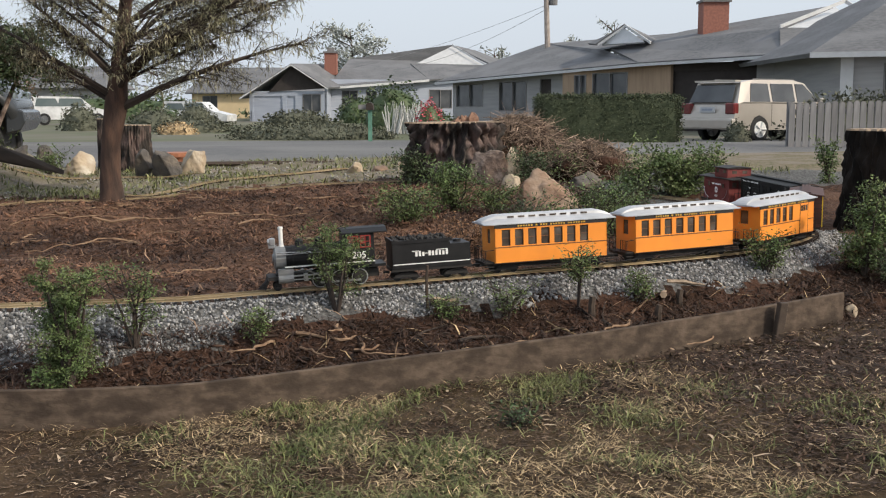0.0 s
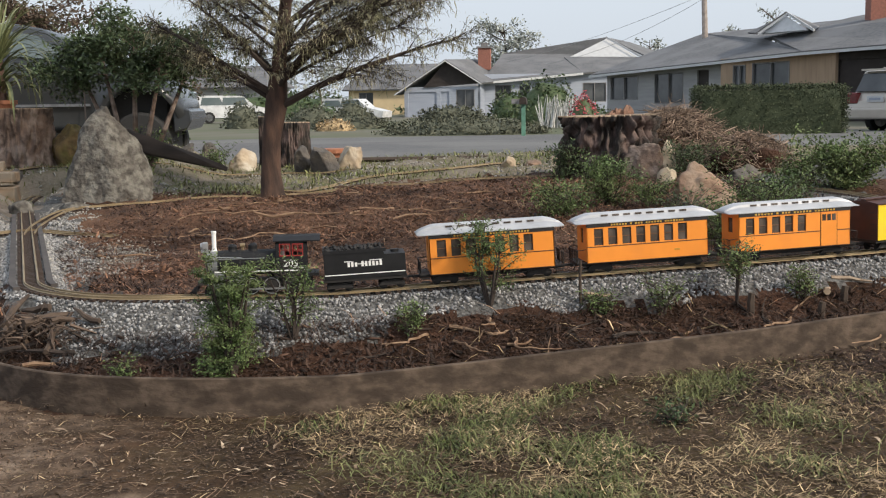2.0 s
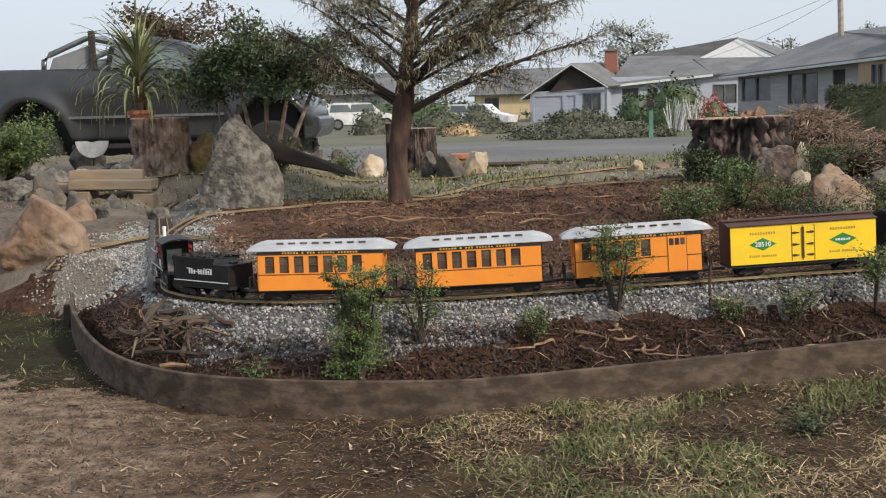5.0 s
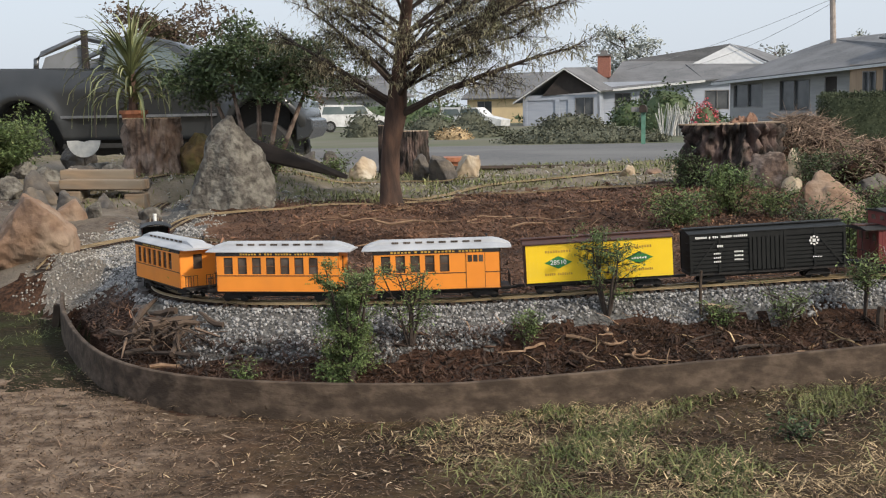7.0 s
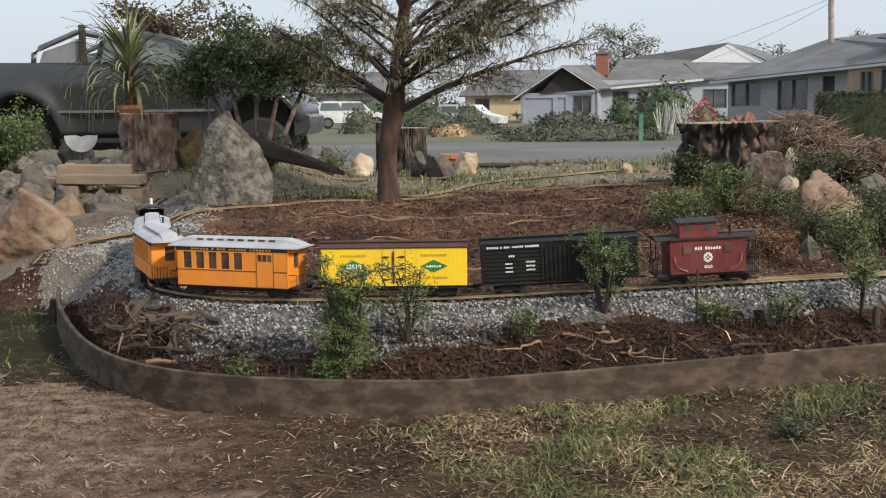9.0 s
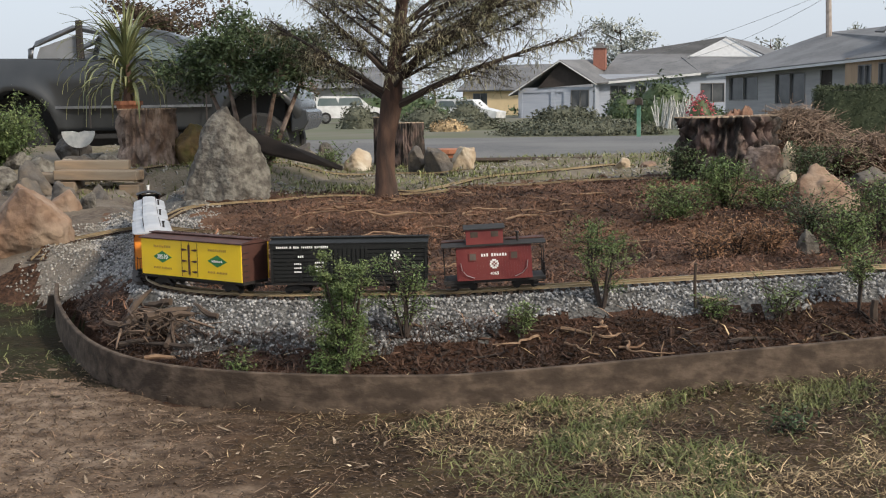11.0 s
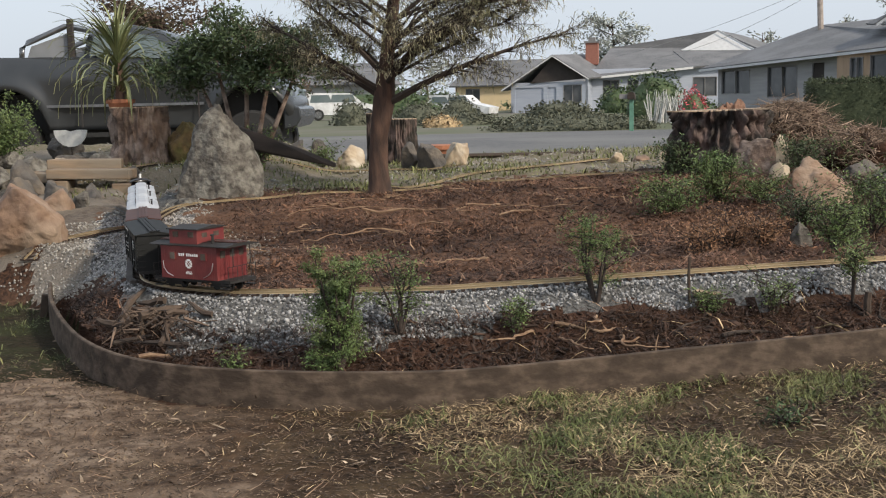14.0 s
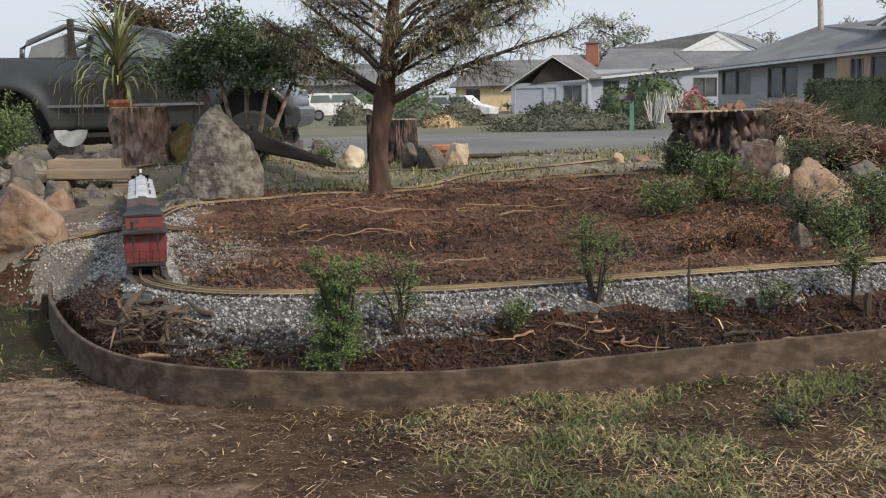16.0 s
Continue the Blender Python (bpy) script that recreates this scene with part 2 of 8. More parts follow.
def rail_height(x, y):
    x, y = np.asarray(x, float), np.asarray(y, float)
    return 0.24 + 0.05 * np.clip(x / 1.1, 0, 1) + 0.035 * np.clip((x - 1.1) / 1.2, 0, 1) + 0.03 * np.clip((y - 4.5) / 1.2, 0, 1) * (x > 0)

LINE, START = line_of((0.8, 3.70), 180, [(1.31, 0), (0.80, -75), (3.40, 0), (1.0, -10)], [(1.04, 10), (1.53, 80), (1.6, 14), (2.0, 10)])
ARC = np.r_[0, np.cumsum(np.hypot(*np.diff(LINE, axis=0).T))]
ARC -= ARC[START]

def on_line(s):
    x, y = np.interp(s, ARC, LINE[:, 0]), np.interp(s, ARC, LINE[:, 1])
    return Vector((x, y, float(rail_height(x, y))))

# ---- the lie of the land ----
BOARD_X = [-1.3, -1.04, -0.82, -0.64, -0.30, 0.0, 0.34, 0.67, 1.15, 1.56, 1.92, 2.24, 3.2, 5.0]
BOARD_Y = [3.85, 3.40, 3.21, 3.14, 3.07, 3.06, 3.08, 3.12, 3.16, 3.24, 3.31, 3.41, 3.75, 4.2]
SIDE_Y = [3.2, 3.4, 3.68, 4.02, 4.41, 4.75, 5.0, 5.4, 6.0, 7.0, 9.0]
SIDE_X = [-0.9, -1.04, -1.22, -1.39, -1.56, -1.68, -2.0, -2.7, -3.6, -5.0, -8.0]

def smooth(v, a, b):
    t = np.clip((np.asarray(v, float) - a) / (b - a), 0, 1)
    return t * t * (3 - 2 * t)

def wobble(x, y, k):
    return np.sin(x * k * 1.7 + 1.3 * np.sin(y * k)) * np.cos(y * k * 1.3 + np.sin(x * k * 0.7))

def lawn_height(x, y):
    return 0.055 * np.clip(x, 0, 4) * (1 - smooth(y, 5, 9)) + 0.006 * wobble(x, y, 6) * (1 - smooth(y, 6, 12))

def inside(x, y):
    """How far a place lies inside the raised bed."""
    return np.minimum((y - np.interp(x, BOARD_X, BOARD_Y)) * 0.95, (x - np.interp(y, SIDE_Y, SIDE_X)) * 0.85)

def line_distance(x, y):
    x, y = np.asarray(x, float).ravel(), np.asarray(y, float).ravel()
    out, arc = np.empty(len(x)), np.empty(len(x))
    L, A = LINE[::4], ARC[::4]
    for i in range(0, len(x), 4000):
        d = np.hypot(x[i:i + 4000, None] - L[None, :, 0], y[i:i + 4000, None] - L[None, :, 1])
        k = d.argmin(1)
        out[i:i + 4000], arc[i:i + 4000] = d[np.arange(len(k)), k], A[k]
    return out, arc

def land(x, y):
    x, y = np.asarray(x, float), np.asarray(y, float)
    low = lawn_height(x, y)
    d = inside(x, y)
    high = rail_height(x, y) - 0.045 + 0.012 * wobble(x, y, 5) + 0.010 * wobble(x, y, 8.3) + 0.009 * wobble(x, y, 17) + 0.007 * wobble(x, y, 31)
    high = high + 0.06 * smooth(y, 5.0, 7.0) + 0.14 * smooth(y, 7.6, 9.0) * smooth(-x, 0.9, 1.6) + 0.12 * smooth(y, 9.6, 11.0) * smooth(-x, 1.0, 1.8) - 0.03 * smooth(inside(x, y), 0.8, 1.6) * (1 - smooth(y, 5.2, 6.5))
    z = low + 0.045 * smooth(d, 0.03, 0.08) + (high - low - 0.045) * smooth(d, 0.05, 0.55)
    z = z * (1 - smooth(y, 11.0, 15.0))
    near = (np.abs(x) < 6) & (y < 9.5) & (y > 2.5)
    if near.any():
        dist, arc = line_distance(x[near], y[near])
        crest = rail_height(x[near], y[near]) - 0.020 - np.clip(dist - 0.075, 0, None) * 0.62
        crest = np.minimum(crest, low[near] + 0.05 + np.clip(d[near], -0.05, None) * 0.85)
        crest = np.where((np.abs(arc) < 6.6) & (d[near] > 0.06), crest, -1)
        z = z.copy()
        z[near] = np.maximum(z[near], crest)
        z[near] = np.minimum(z[near], rail_height(x[near], y[near]) - 0.020 + np.clip(dist - 0.10, 0, None) * 0.8)
    return z

def drop(x, y):
    return float(land(np.array([x]), np.array([y]))[0])

def spread(a, b, step):
    return list(np.arange(a, b, step))

def build_ground():
    xs = np.array([-900, -400, -200, -100, -60, -40, -25, -16, -11, -8, -6.5, -5.2] + spread(-4.4, -2.8, 0.08) + spread(-2.8, 3.6, 0.032) + spread(3.6, 5, 0.1) + [5.4, 6.5, 8, 11, 16, 25, 40, 60, 100, 200, 400, 900])
    ys = np.array([-300, -60, -20, -8, -3, -1, 0, 0.6, 1.0, 1.4, 1.7] + spread(1.9, 2.9, 0.05) + spread(2.9, 6.0, 0.032) + spread(6.0, 9.0, 0.06) + spread(9, 16, 0.25) + [17, 18.5, 20, 23, 26, 29, 33, 40, 55, 80, 120, 200, 400, 900, 3000])
    X, Y = np.meshgrid(xs, ys)
    Z = land(X.ravel(), Y.ravel())
    nx, ny = len(xs), len(ys)
    idx = np.arange(nx * ny).reshape(ny, nx)
    F = np.stack([idx[:-1, :-1], idx[:-1, 1:], idx[1:, 1:], idx[1:, :-1]], -1).reshape(-1, 4)
    me = raw_mesh("ground", np.c_[X.ravel(), Y.ravel(), Z], F, M["lawn"])
    for k in ("dirt", "mulch", "darksoil", "gravelbed", "verge", "farground", "graveldust", "turf"):
        me.materials.append(M[k])
    cx, cy = X.ravel()[F].mean(1), Y.ravel()[F].mean(1)
    d = inside(cx, cy)
    near = (np.abs(cx) < 6) & (cy < 9.5) & (cy > 2.5)
    dist, arc = np.full(len(cx), 9.0), np.full(len(cx), 99.0)
    dist[near], arc[near] = line_distance(cx[near], cy[near])
    jig = 0.035 * wobble(cx, cy, 13) + 0.02 * wobble(cx, cy, 41)
    kind = np.zeros(len(cx), np.int32)
    kind[d >= 0] = 2
    front = (d >= 0) & (d < 0.62) & (cy < 4.4)
    kind[front] = 3
    reach = np.where((cx < 0.15) & (cy < 4.6) & (cy < np.interp(cx, LINE[::-1, 0], LINE[::-1, 1])), 0.30, np.where(cx > 0, 0.17, 0.24)) + jig
    kind[(dist < reach) & (np.abs(arc) < 6.5) & (d > 0.04 + (0.17 + 2 * jig) * smooth(-cx, 0.5, 0.8))] = 4
    dusty = (np.hypot((cx + 1.10) / 0.26, (cy - 5.0) / 0.62) < 1 + 2 * jig) | (np.hypot((cx + 1.66) / 0.27, (cy - 5.75) / 1.0) < 1 + 2 * jig)
    kind[dusty & (d > 0.06 + 1.5 * jig) & (kind != 4)] = 7
    kind[(d < 0.02 + jig) & (cy + 0.35 * cx > 3.05 + 4 * jig) & (cx < -1.0 + 2 * jig) & (cy < 5.6 + 3 * jig)] = 8
    kind[(cx > 2.2 + 4 * jig) & (cy > 6.5 + 4 * jig) & (cy < 9)] = 4
    kind[(cx < -1.9 + 3 * jig) & (cy > 5.2) & (cy < 8.2 + jig)] = 1
    kind[(cy > 8.0 + jig * 4) & (cy < 17.3)] = 5
    kind[cy >= 17.3] = 6
    me.polygons.foreach_set("material_index", kind)
    me.shade_smooth()
    return tagged(new("ground", me), "uneven garden ground of lawn, bark mulch and gravel", "ground", kind="structure")

ground = build_ground()

# ---- street ----
def build_road():
    bm = bmesh.new()
    n = 24
    rows = []
    for i in range(n + 1):
        x = -60 + 120 * i / n
        near, far = 17.4 + 0.02 * (x - 2) , 30.4 - 0.16 * max(x - 4, 0) + 0.1 * max(-x, 0)
        rows.append([bm.verts.new((x, near + (far - near) * k / 4, 0.012 + 0.05 * math.sin(k / 4 * math.pi))) for k in range(5)])
    for u, w in zip(rows, rows[1:]):
        for k in range(4):
            bm.faces.new((u[k], w[k], w[k + 1], u[k + 1]))
    return solid("road", bm, M["asphalt"], "worn pale grey asphalt street", "road", kind="structure", smooth=True)

build_road()

# ---- board edging ----
def build_board():
    pts = [(-1.68, 4.78), (-1.56, 4.41), (-1.39, 4.02), (-1.22, 3.68), (-1.04, 3.40), (-0.82, 3.21), (-0.64, 3.14), (-0.30, 3.07), (0.0, 3.06), (0.34, 3.08), (0.67, 3.12), (1.15, 3.16), (1.56, 3.24), (1.92, 3.31), (2.17, 3.385)]
    P = np.array(pts)
    s = np.r_[0, np.cumsum(np.hypot(*np.diff(P, axis=0).T))]
    q = np.linspace(0, s[-1], 90)
    C = np.c_[np.interp(q, s, P[:, 0]), np.interp(q, s, P[:, 1])]
    for _ in range(14):
        C[1:-1] = (C[:-2] + 2 * C[1:-1] + C[2:]) / 4
    bm = bmesh.new()
    rings = []
    for i in range(len(C)):
        d = C[min(i + 1, len(C) - 1)] - C[max(i - 1, 0)]
        d = d / np.hypot(*d)
        nrm = np.array([d[1], -d[0]])
        z = 0.055 * max(0.0, C[i, 0]) - 0.004
        top = z + 0.112 + 0.012 * (1 - smooth(q[i], 0.3, 1.2)) + 0.0
        prof = ((0.008, z - 0.05), (0.008, top - 0.003), (0.005, top), (-0.005, top), (-0.008, top - 0.003), (-0.008, z - 0.05))
        rings.append([bm.verts.new((C[i, 0] + nrm[0] * a, C[i, 1] + nrm[1] * a, h)) for a, h in prof])
    for u, w in zip(rings, rings[1:]):
        for k in range(6):
            bm.faces.new((u[k], w[k], w[(k + 1) % 6], u[(k + 1) % 6]))
    bm.faces.new(rings[0])
    bm.faces.new(rings[-1][::-1])
    edging = thing("garden_edging", "weathered grey-brown wooden board bent round the raised bed", "edging")
    part("board", bm, M["board"], edging)
    for k, (x, y, h, lean) in enumerate(((1.868, 3.27, 0.12, 3), (1.90, 3.35, 0.10, -4), (-1.66, 4.62, 0.1, 5), (0.9, 3.16, 0.10, 2))):
        b2 = bmesh.new()
        box(b2, -0.016, 0.016, -0.011, 0.011, -0.1, h)
        bevel(b2, 0.003)
        part("stake", b2, M["stake"], edging, "dark split wooden stake", at=pose(x, y, float(lawn_height(x, y)), lean, 2 * lean, 8))
    return edging

build_board()

# ---- track ----
def build_track(name, label, pts, height, tie_step=0.034, start_tie=0):
    """Two rails on ties along a line of points; every tie is a part up to 300 of them."""
    tr = thing(name, label, "railway track")
    P = np.array(pts)
    s = np.r_[0, np.cumsum(np.hypot(*np.diff(P, axis=0).T))]
    q = np.arange(0, s[-1], 0.03)
    C = np.c_[np.interp(q, s, P[:, 0]), np.interp(q, s, P[:, 1])]
    Zc = np.array([height(*c) for c in C])
    if len(P) < 50:
        for _ in range(60):
            C[1:-1] = (C[:-2] + 2 * C[1:-1] + C[2:]) / 4
        Zc = np.array([height(*c) for c in C])
        for _ in range(40):
            Zc[1:-1] = (Zc[:-2] + 2 * Zc[1:-1] + Zc[2:]) / 4
    D = np.gradient(C, axis=0)
    D /= np.hypot(*D.T)[:, None]
    Nn = np.c_[-D[:, 1], D[:, 0]]
    for side in (-1, 1):
        bm = bmesh.new()
        rings = []
        for c, nn, z in zip(C, Nn, Zc):
            o = c + nn * side * 0.0235
            rings.append([bm.verts.new((o[0] + nn[0] * a, o[1] + nn[1] * a, z + h)) for a, h in ((-0.004, -0.0085), (-0.0015, -0.006), (-0.0017, 0), (0.0017, 0), (0.0015, -0.006), (0.004, -0.0085))])
        for u, w in zip(rings, rings[1:]):
            for k in range(6):
                bm.faces.new((u[k], w[k], w[(k + 1) % 6], u[(k + 1) % 6]))
        part("rail", bm, M["brass"], tr, "brass rail with a dull golden sheen")
    bm = bmesh.new()
    box(bm, -0.0065, 0.0065, -0.046, 0.046, -0.0165, -0.0085)
    tie = mesh_of("tie", bm, M["tie"])
    rest = bmesh.new()
    k = 0
    for t in np.arange(0.01, s[-1], tie_step):
        x, y = np.interp(t, q, C[:, 0]), np.interp(t, q, C[:, 1])
        i = min(int(t / 0.03), len(D) - 1)
        m = pose(x, y, np.interp(t, q, Zc), 0, 0, math.degrees(math.atan2(D[i, 1], D[i, 0])))
        if start_tie <= k < start_tie + 290:
            ob = new("tie", tie)
            ob.parent = tr
            ob.matrix_local = m
        else:
            bmesh.ops.transform(rest, matrix=m, verts=box(rest, -0.0065, 0.0065, -0.046, 0.046, -0.0165, -0.0085))
        k += 1
    if rest.verts:
        tagged(part("tie_row", rest, M["tie"], tr), kind="stuff")
    else:
        rest.free()
    return tr

build_track("main_track", "brass rails on dark ties across grey ballast", LINE, lambda x, y: float(rail_height(x, y)), start_tie=75)
def land_track(x, y):
    return drop(x, y) + 0.022
build_track("back_track", "brass track curving behind the tree on mulch", [(-1.52, 5.75), (-1.62, 6.3), (-1.55, 6.75), (-1.35, 7.05), (-1.0, 7.3), (-0.5, 7.5), (0.1, 7.6), (0.9, 7.55), (1.7, 7.4), (2.3, 7.1)], land_track)
build_track("siding_track", "brass siding across the grass near the street", [(-0.35, 7.62), (-0.05, 8.1), (0.35, 8.6), (0.85, 8.95), (1.5, 9.3)], land_track)
build_track("street_track", "far straight track beside the stones", [(-2.5, 8.7), (-2.1, 9.2), (-1.6, 9.75), (-0.7, 9.9), (0.3, 9.8)], land_track)
build_track("spur_track", "short branch of track over gravel dust", [(-1.92, 5.2), (-1.88, 5.45), (-1.84, 5.75), (-1.74, 5.98), (-1.6, 6.03), (-1.45, 5.97), (-1.3, 5.84), (-1.1, 5.76)], land_track)

# ---- ballast, mulch and grass ----
def build_stones():
    rng = np.random.default_rng(3)
    n = 80000
    s = rng.uniform(-3.4, 4.4, n)
    lat = rng.uniform(-0.34, 0.36, n)
    x, y = np.interp(s, ARC, LINE[:, 0]), np.interp(s, ARC, LINE[:, 1])
    dx, dy = np.interp(s + 0.02, ARC, LINE[:, 0]) - x, np.interp(s + 0.02, ARC, LINE[:, 1]) - y
    h = np.hypot(dx, dy)
    px, py = x - dy / h * lat, y + dx / h * lat
    dist, _ = line_distance(px, py)
    reach = np.where((px < 0.15) & (py < 4.6), 0.31, np.where(px > 0, 0.17, 0.25)) + 0.05 * wobble(px, py, 9)
    inner = (py > np.interp(px, LINE[::-1, 0], LINE[::-1, 1])) & (px > -0.98) & (px < 2)
    keep = (dist < reach) & (inside(px, py) > 0.05 + (0.16 + 0.05 * wobble(px, py, 11)) * smooth(-px, 0.5, 0.8)) & ~(inner & (dist > 0.13)) & ((np.abs(dist) > 0.05) | (rng.random(n) < 0.5))
    px, py, dist = px[keep], py[keep], dist[keep]
    size = rng.uniform(0.0032, 0.0068, len(px)) * np.where(rng.random(len(px)) < 0.1, 1.5, 1)
    size = np.where(dist < 0.05, np.minimum(size, 0.006), size)
    z = land(px, py) + size * 0.25
    Vs, Fs, off = [], [], 0
    for k in range(4):
        sel = np.arange(len(px)) % 4 == k
        bv, bf = pebble(k)
        sc = size[sel, None] * rng.uniform(0.7, 1.15, (sel.sum(), 3))
        V, F = scatter(bv, bf, np.c_[px, py, z][sel], sc, rotations(sel.sum(), rng))
        Vs.append(V), Fs.append(F + off)
        off += len(V)
    tagged(new("ballast", raw_mesh("ballast", np.concatenate(Vs), np.concatenate(Fs), M["stone"])), "loose grey crushed stone ballast along the track", "gravel", kind="stuff")

build_stones()

def build_dust_pebbles():
    rng = np.random.default_rng(8)
    n = 30000
    x, y = rng.uniform(-2.6, -0.5, n), rng.uniform(4.1, 7.2, n)
    near = np.minimum(np.hypot((x + 1.10) / 0.26, (y - 5.0) / 0.62), np.hypot((x + 1.66) / 0.27, (y - 5.75) / 1.0)) + 0.1 * wobble(x, y, 9)
    keep = (rng.random(n) < np.clip(1.5 - near, 0, 1) * 0.9) & (inside(x, y) > 0.03)
    x, y = x[keep], y[keep]
    bv, bf = pebble(9)
    size = rng.uniform(0.003, 0.0085, len(x))
    V, F = scatter(bv, bf, np.c_[x, y, land(x, y) + size * 0.3], size, rotations(len(x), rng))
    tagged(new("pale_gravel", raw_mesh("pale_gravel", V, F, M["dust_stone"])), "pale loose gravel spilled beside the track", "gravel", kind="stuff")

build_dust_pebbles()

def strips(places, lengths, widths, yaw, pitch, rng, bend=0.3):
    """Bent flat slivers: three cross-sections each."""
    n = len(places)
    d = np.c_[np.cos(yaw) * np.cos(pitch), np.sin(yaw) * np.cos(pitch), np.sin(pitch)]
    side = np.c_[-np.sin(yaw), np.cos(yaw), np.zeros(n)] * widths[:, None]
    bendv = np.c_[np.cos(yaw) * 0.5, np.sin(yaw) * 0.5, np.full(n, -1.0)] * (lengths * bend)[:, None] + rng.normal(0, 0.12, (n, 3)) * lengths[:, None]
    P = np.asarray(places)
    mid, tip = P + d * lengths[:, None] * 0.5, P + d * lengths[:, None] + bendv
    V = np.stack([P - side, P + side, mid + side * 0.85, mid - side * 0.85, tip], 1).reshape(-1, 3)
    o = (np.arange(n) * 5)[:, None, None]
    F = (np.array([[0, 1, 2], [0, 2, 3], [3, 2, 4]])[None] + o).reshape(-1, 3)
    return V, F

def litter(name, label, material, n, area, test, lo, hi, wid, tilt, seed, lift=0.004, category="mulch", bend=0.1):
    rng = np.random.default_rng(seed)
    x, y = rng.uniform(area[0], area[1], n), rng.uniform(area[2], area[3], n)
    k = test(x, y, rng)
    x, y = x[k], y[k]
    z = land(x, y) + rng.uniform(0, 1, len(x)) ** 2 * lift
    L = rng.uniform(lo, hi, len(x)) ** 1.0
    V, F = strips(np.c_[x, y, z], L, rng.uniform(wid * 0.5, wid * 1.4, len(x)), rng.uniform(0, math.tau, len(x)), rng.uniform(tilt[0], tilt[1], len(x)), rng, bend)
    return tagged(new(name, raw_mesh(name, V, F, material)), label, category, kind="stuff")

def off_track(x, y):
    return line_distance(x, y)[0]

litter("bark_litter", "shredded reddish bark mulch inside the loop", M["chip"], 85000, (-1.3, 2.6, 3.8, 7.6), lambda x, y, r: (inside(x, y) > 0.1) & (off_track(x, y) > 0.12), 0.012, 0.05, 0.0022, (-0.1, 0.55), 11, 0.02)
litter("dark_litter", "dark rotting bark between board and ballast", M["darkchip"], 60000, (-1.5, 2.6, 3.05, 4.3), lambda x, y, r: (inside(x, y) > 0.01) & (off_track(x, y) > 0.2) & (inside(x, y) < 0.7), 0.008, 0.05, 0.0019, (-0.1, 0.8), 12, 0.022)
litter("root_litter", "pale broken roots and twigs in the mulch", M["root"], 1700, (-1.4, 2.6, 3.1, 7.5), lambda x, y, r: (inside(x, y) > 0.03) & (off_track(x, y) > 0.16), 0.03, 0.13, 0.0022, (-0.1, 0.6), 13, 0.01)
litter("pale_twigs", "bleached twigs and splinters in the dark soil strip", M["straw"], 520, (-0.6, 2.9, 3.0, 4.1), lambda x, y, r: (inside(x, y) > 0.015) & (inside(x, y) < 0.42) & (off_track(x, y) > 0.15), 0.025, 0.09, 0.0019, (-0.1, 0.8), 47, 0.01)
def lawnish(x, y):
    """How grassy the lawn is: nought on the bare dirt."""
    return smooth(x + 0.45 * (y - 2.6) + 0.22 * wobble(x, y, 2.2), -0.45, 0.35) * (1 - 0.96 * smooth(x - 0.5 * (3 - y) + 0.15 * wobble(x, y, 4), 0.95, 1.7))

LAWN = (-1.7, 2.9, 1.95, 3.75)
litter("straw", "dry cut grass and straw on the lawn", M["straw"], 130000, LAWN, lambda x, y, r: (inside(x, y) < -0.004) & (r.random(len(x)) < (0.03 + 0.95 * lawnish(x, y)) * np.clip(0.38 + 0.8 * wobble(x, y, 3.1) + 0.9 * wobble(x + 1, y, 9), 0.05, 1)), 0.006, 0.045, 0.0011, (-0.05, 0.5), 14, 0.026, "straw")
litter("thatch", "brown dead thatch under the straw", M["thatch"], 110000, LAWN, lambda x, y, r: (inside(x, y) < -0.004) & (r.random(len(x)) < 0.22 + 0.5 * lawnish(x, y)), 0.005, 0.035, 0.0017, (-0.05, 0.5), 34, 0.016, "straw")
litter("lawn_grass", "sparse green lawn grass among dead clippings", M["grass"], 150000, LAWN, lambda x, y, r: (inside(x, y) < -0.004) & (r.random(len(x)) < lawnish(x, y) ** 2 * np.clip(0.16 + 0.8 * wobble(x + 2, y, 2.3) + 1.1 * wobble(x, y + 3, 7), 0.02, 1)), 0.02, 0.075, 0.0014, (0.1, 1.1), 15, 0.004, "grass", 0.35)
litter("dirt_crumbs", "crumbs of bark and straw on bare dirt", M["crumb"], 26000, (-2.4, 0.5, 1.9, 4.6), lambda x, y, r: (inside(x, y) < -0.01) & (x + 0.45 * (y - 2.6) < -0.1) & (y + 0.35 * x < 3.05), 0.003, 0.012, 0.0022, (-0.05, 0.4), 16, 0.004)
litter("verge_grass", "rough short grass on the verge by the street", M["grass"], 26000, (-2.6, 4.5, 7.6, 12), lambda x, y, r: r.random(len(x)) < np.clip(0.4 + 0.6 * wobble(x, y, 1.6), 0.05, 1), 0.03, 0.09, 0.004, (0.3, 1.3), 17, 0.0, "grass", 0.3)

def clods(name, label, material, n, area, test, lo, hi, seed):
    """Lumps of bark and soil lying in the mulch."""
    rng = np.random.default_rng(seed)
    x, y = rng.uniform(area[0], area[1], n), rng.uniform(area[2], area[3], n)
    k = test(x, y)
    x, y = x[k], y[k]
    size = lo + (hi - lo) * rng.random(len(x)) ** 3
    bv, bf = pebble(seed)
    V, F = scatter(bv, bf, np.c_[x, y, land(x, y) + size * 0.25], size[:, None] * np.array((1.7, 0.62, 0.36)) * rng.uniform(0.5, 1.4, (len(x), 3)), rotations(len(x), rng))
    tagged(new(name, raw_mesh(name, V, F, material)), label, "mulch", kind="stuff")

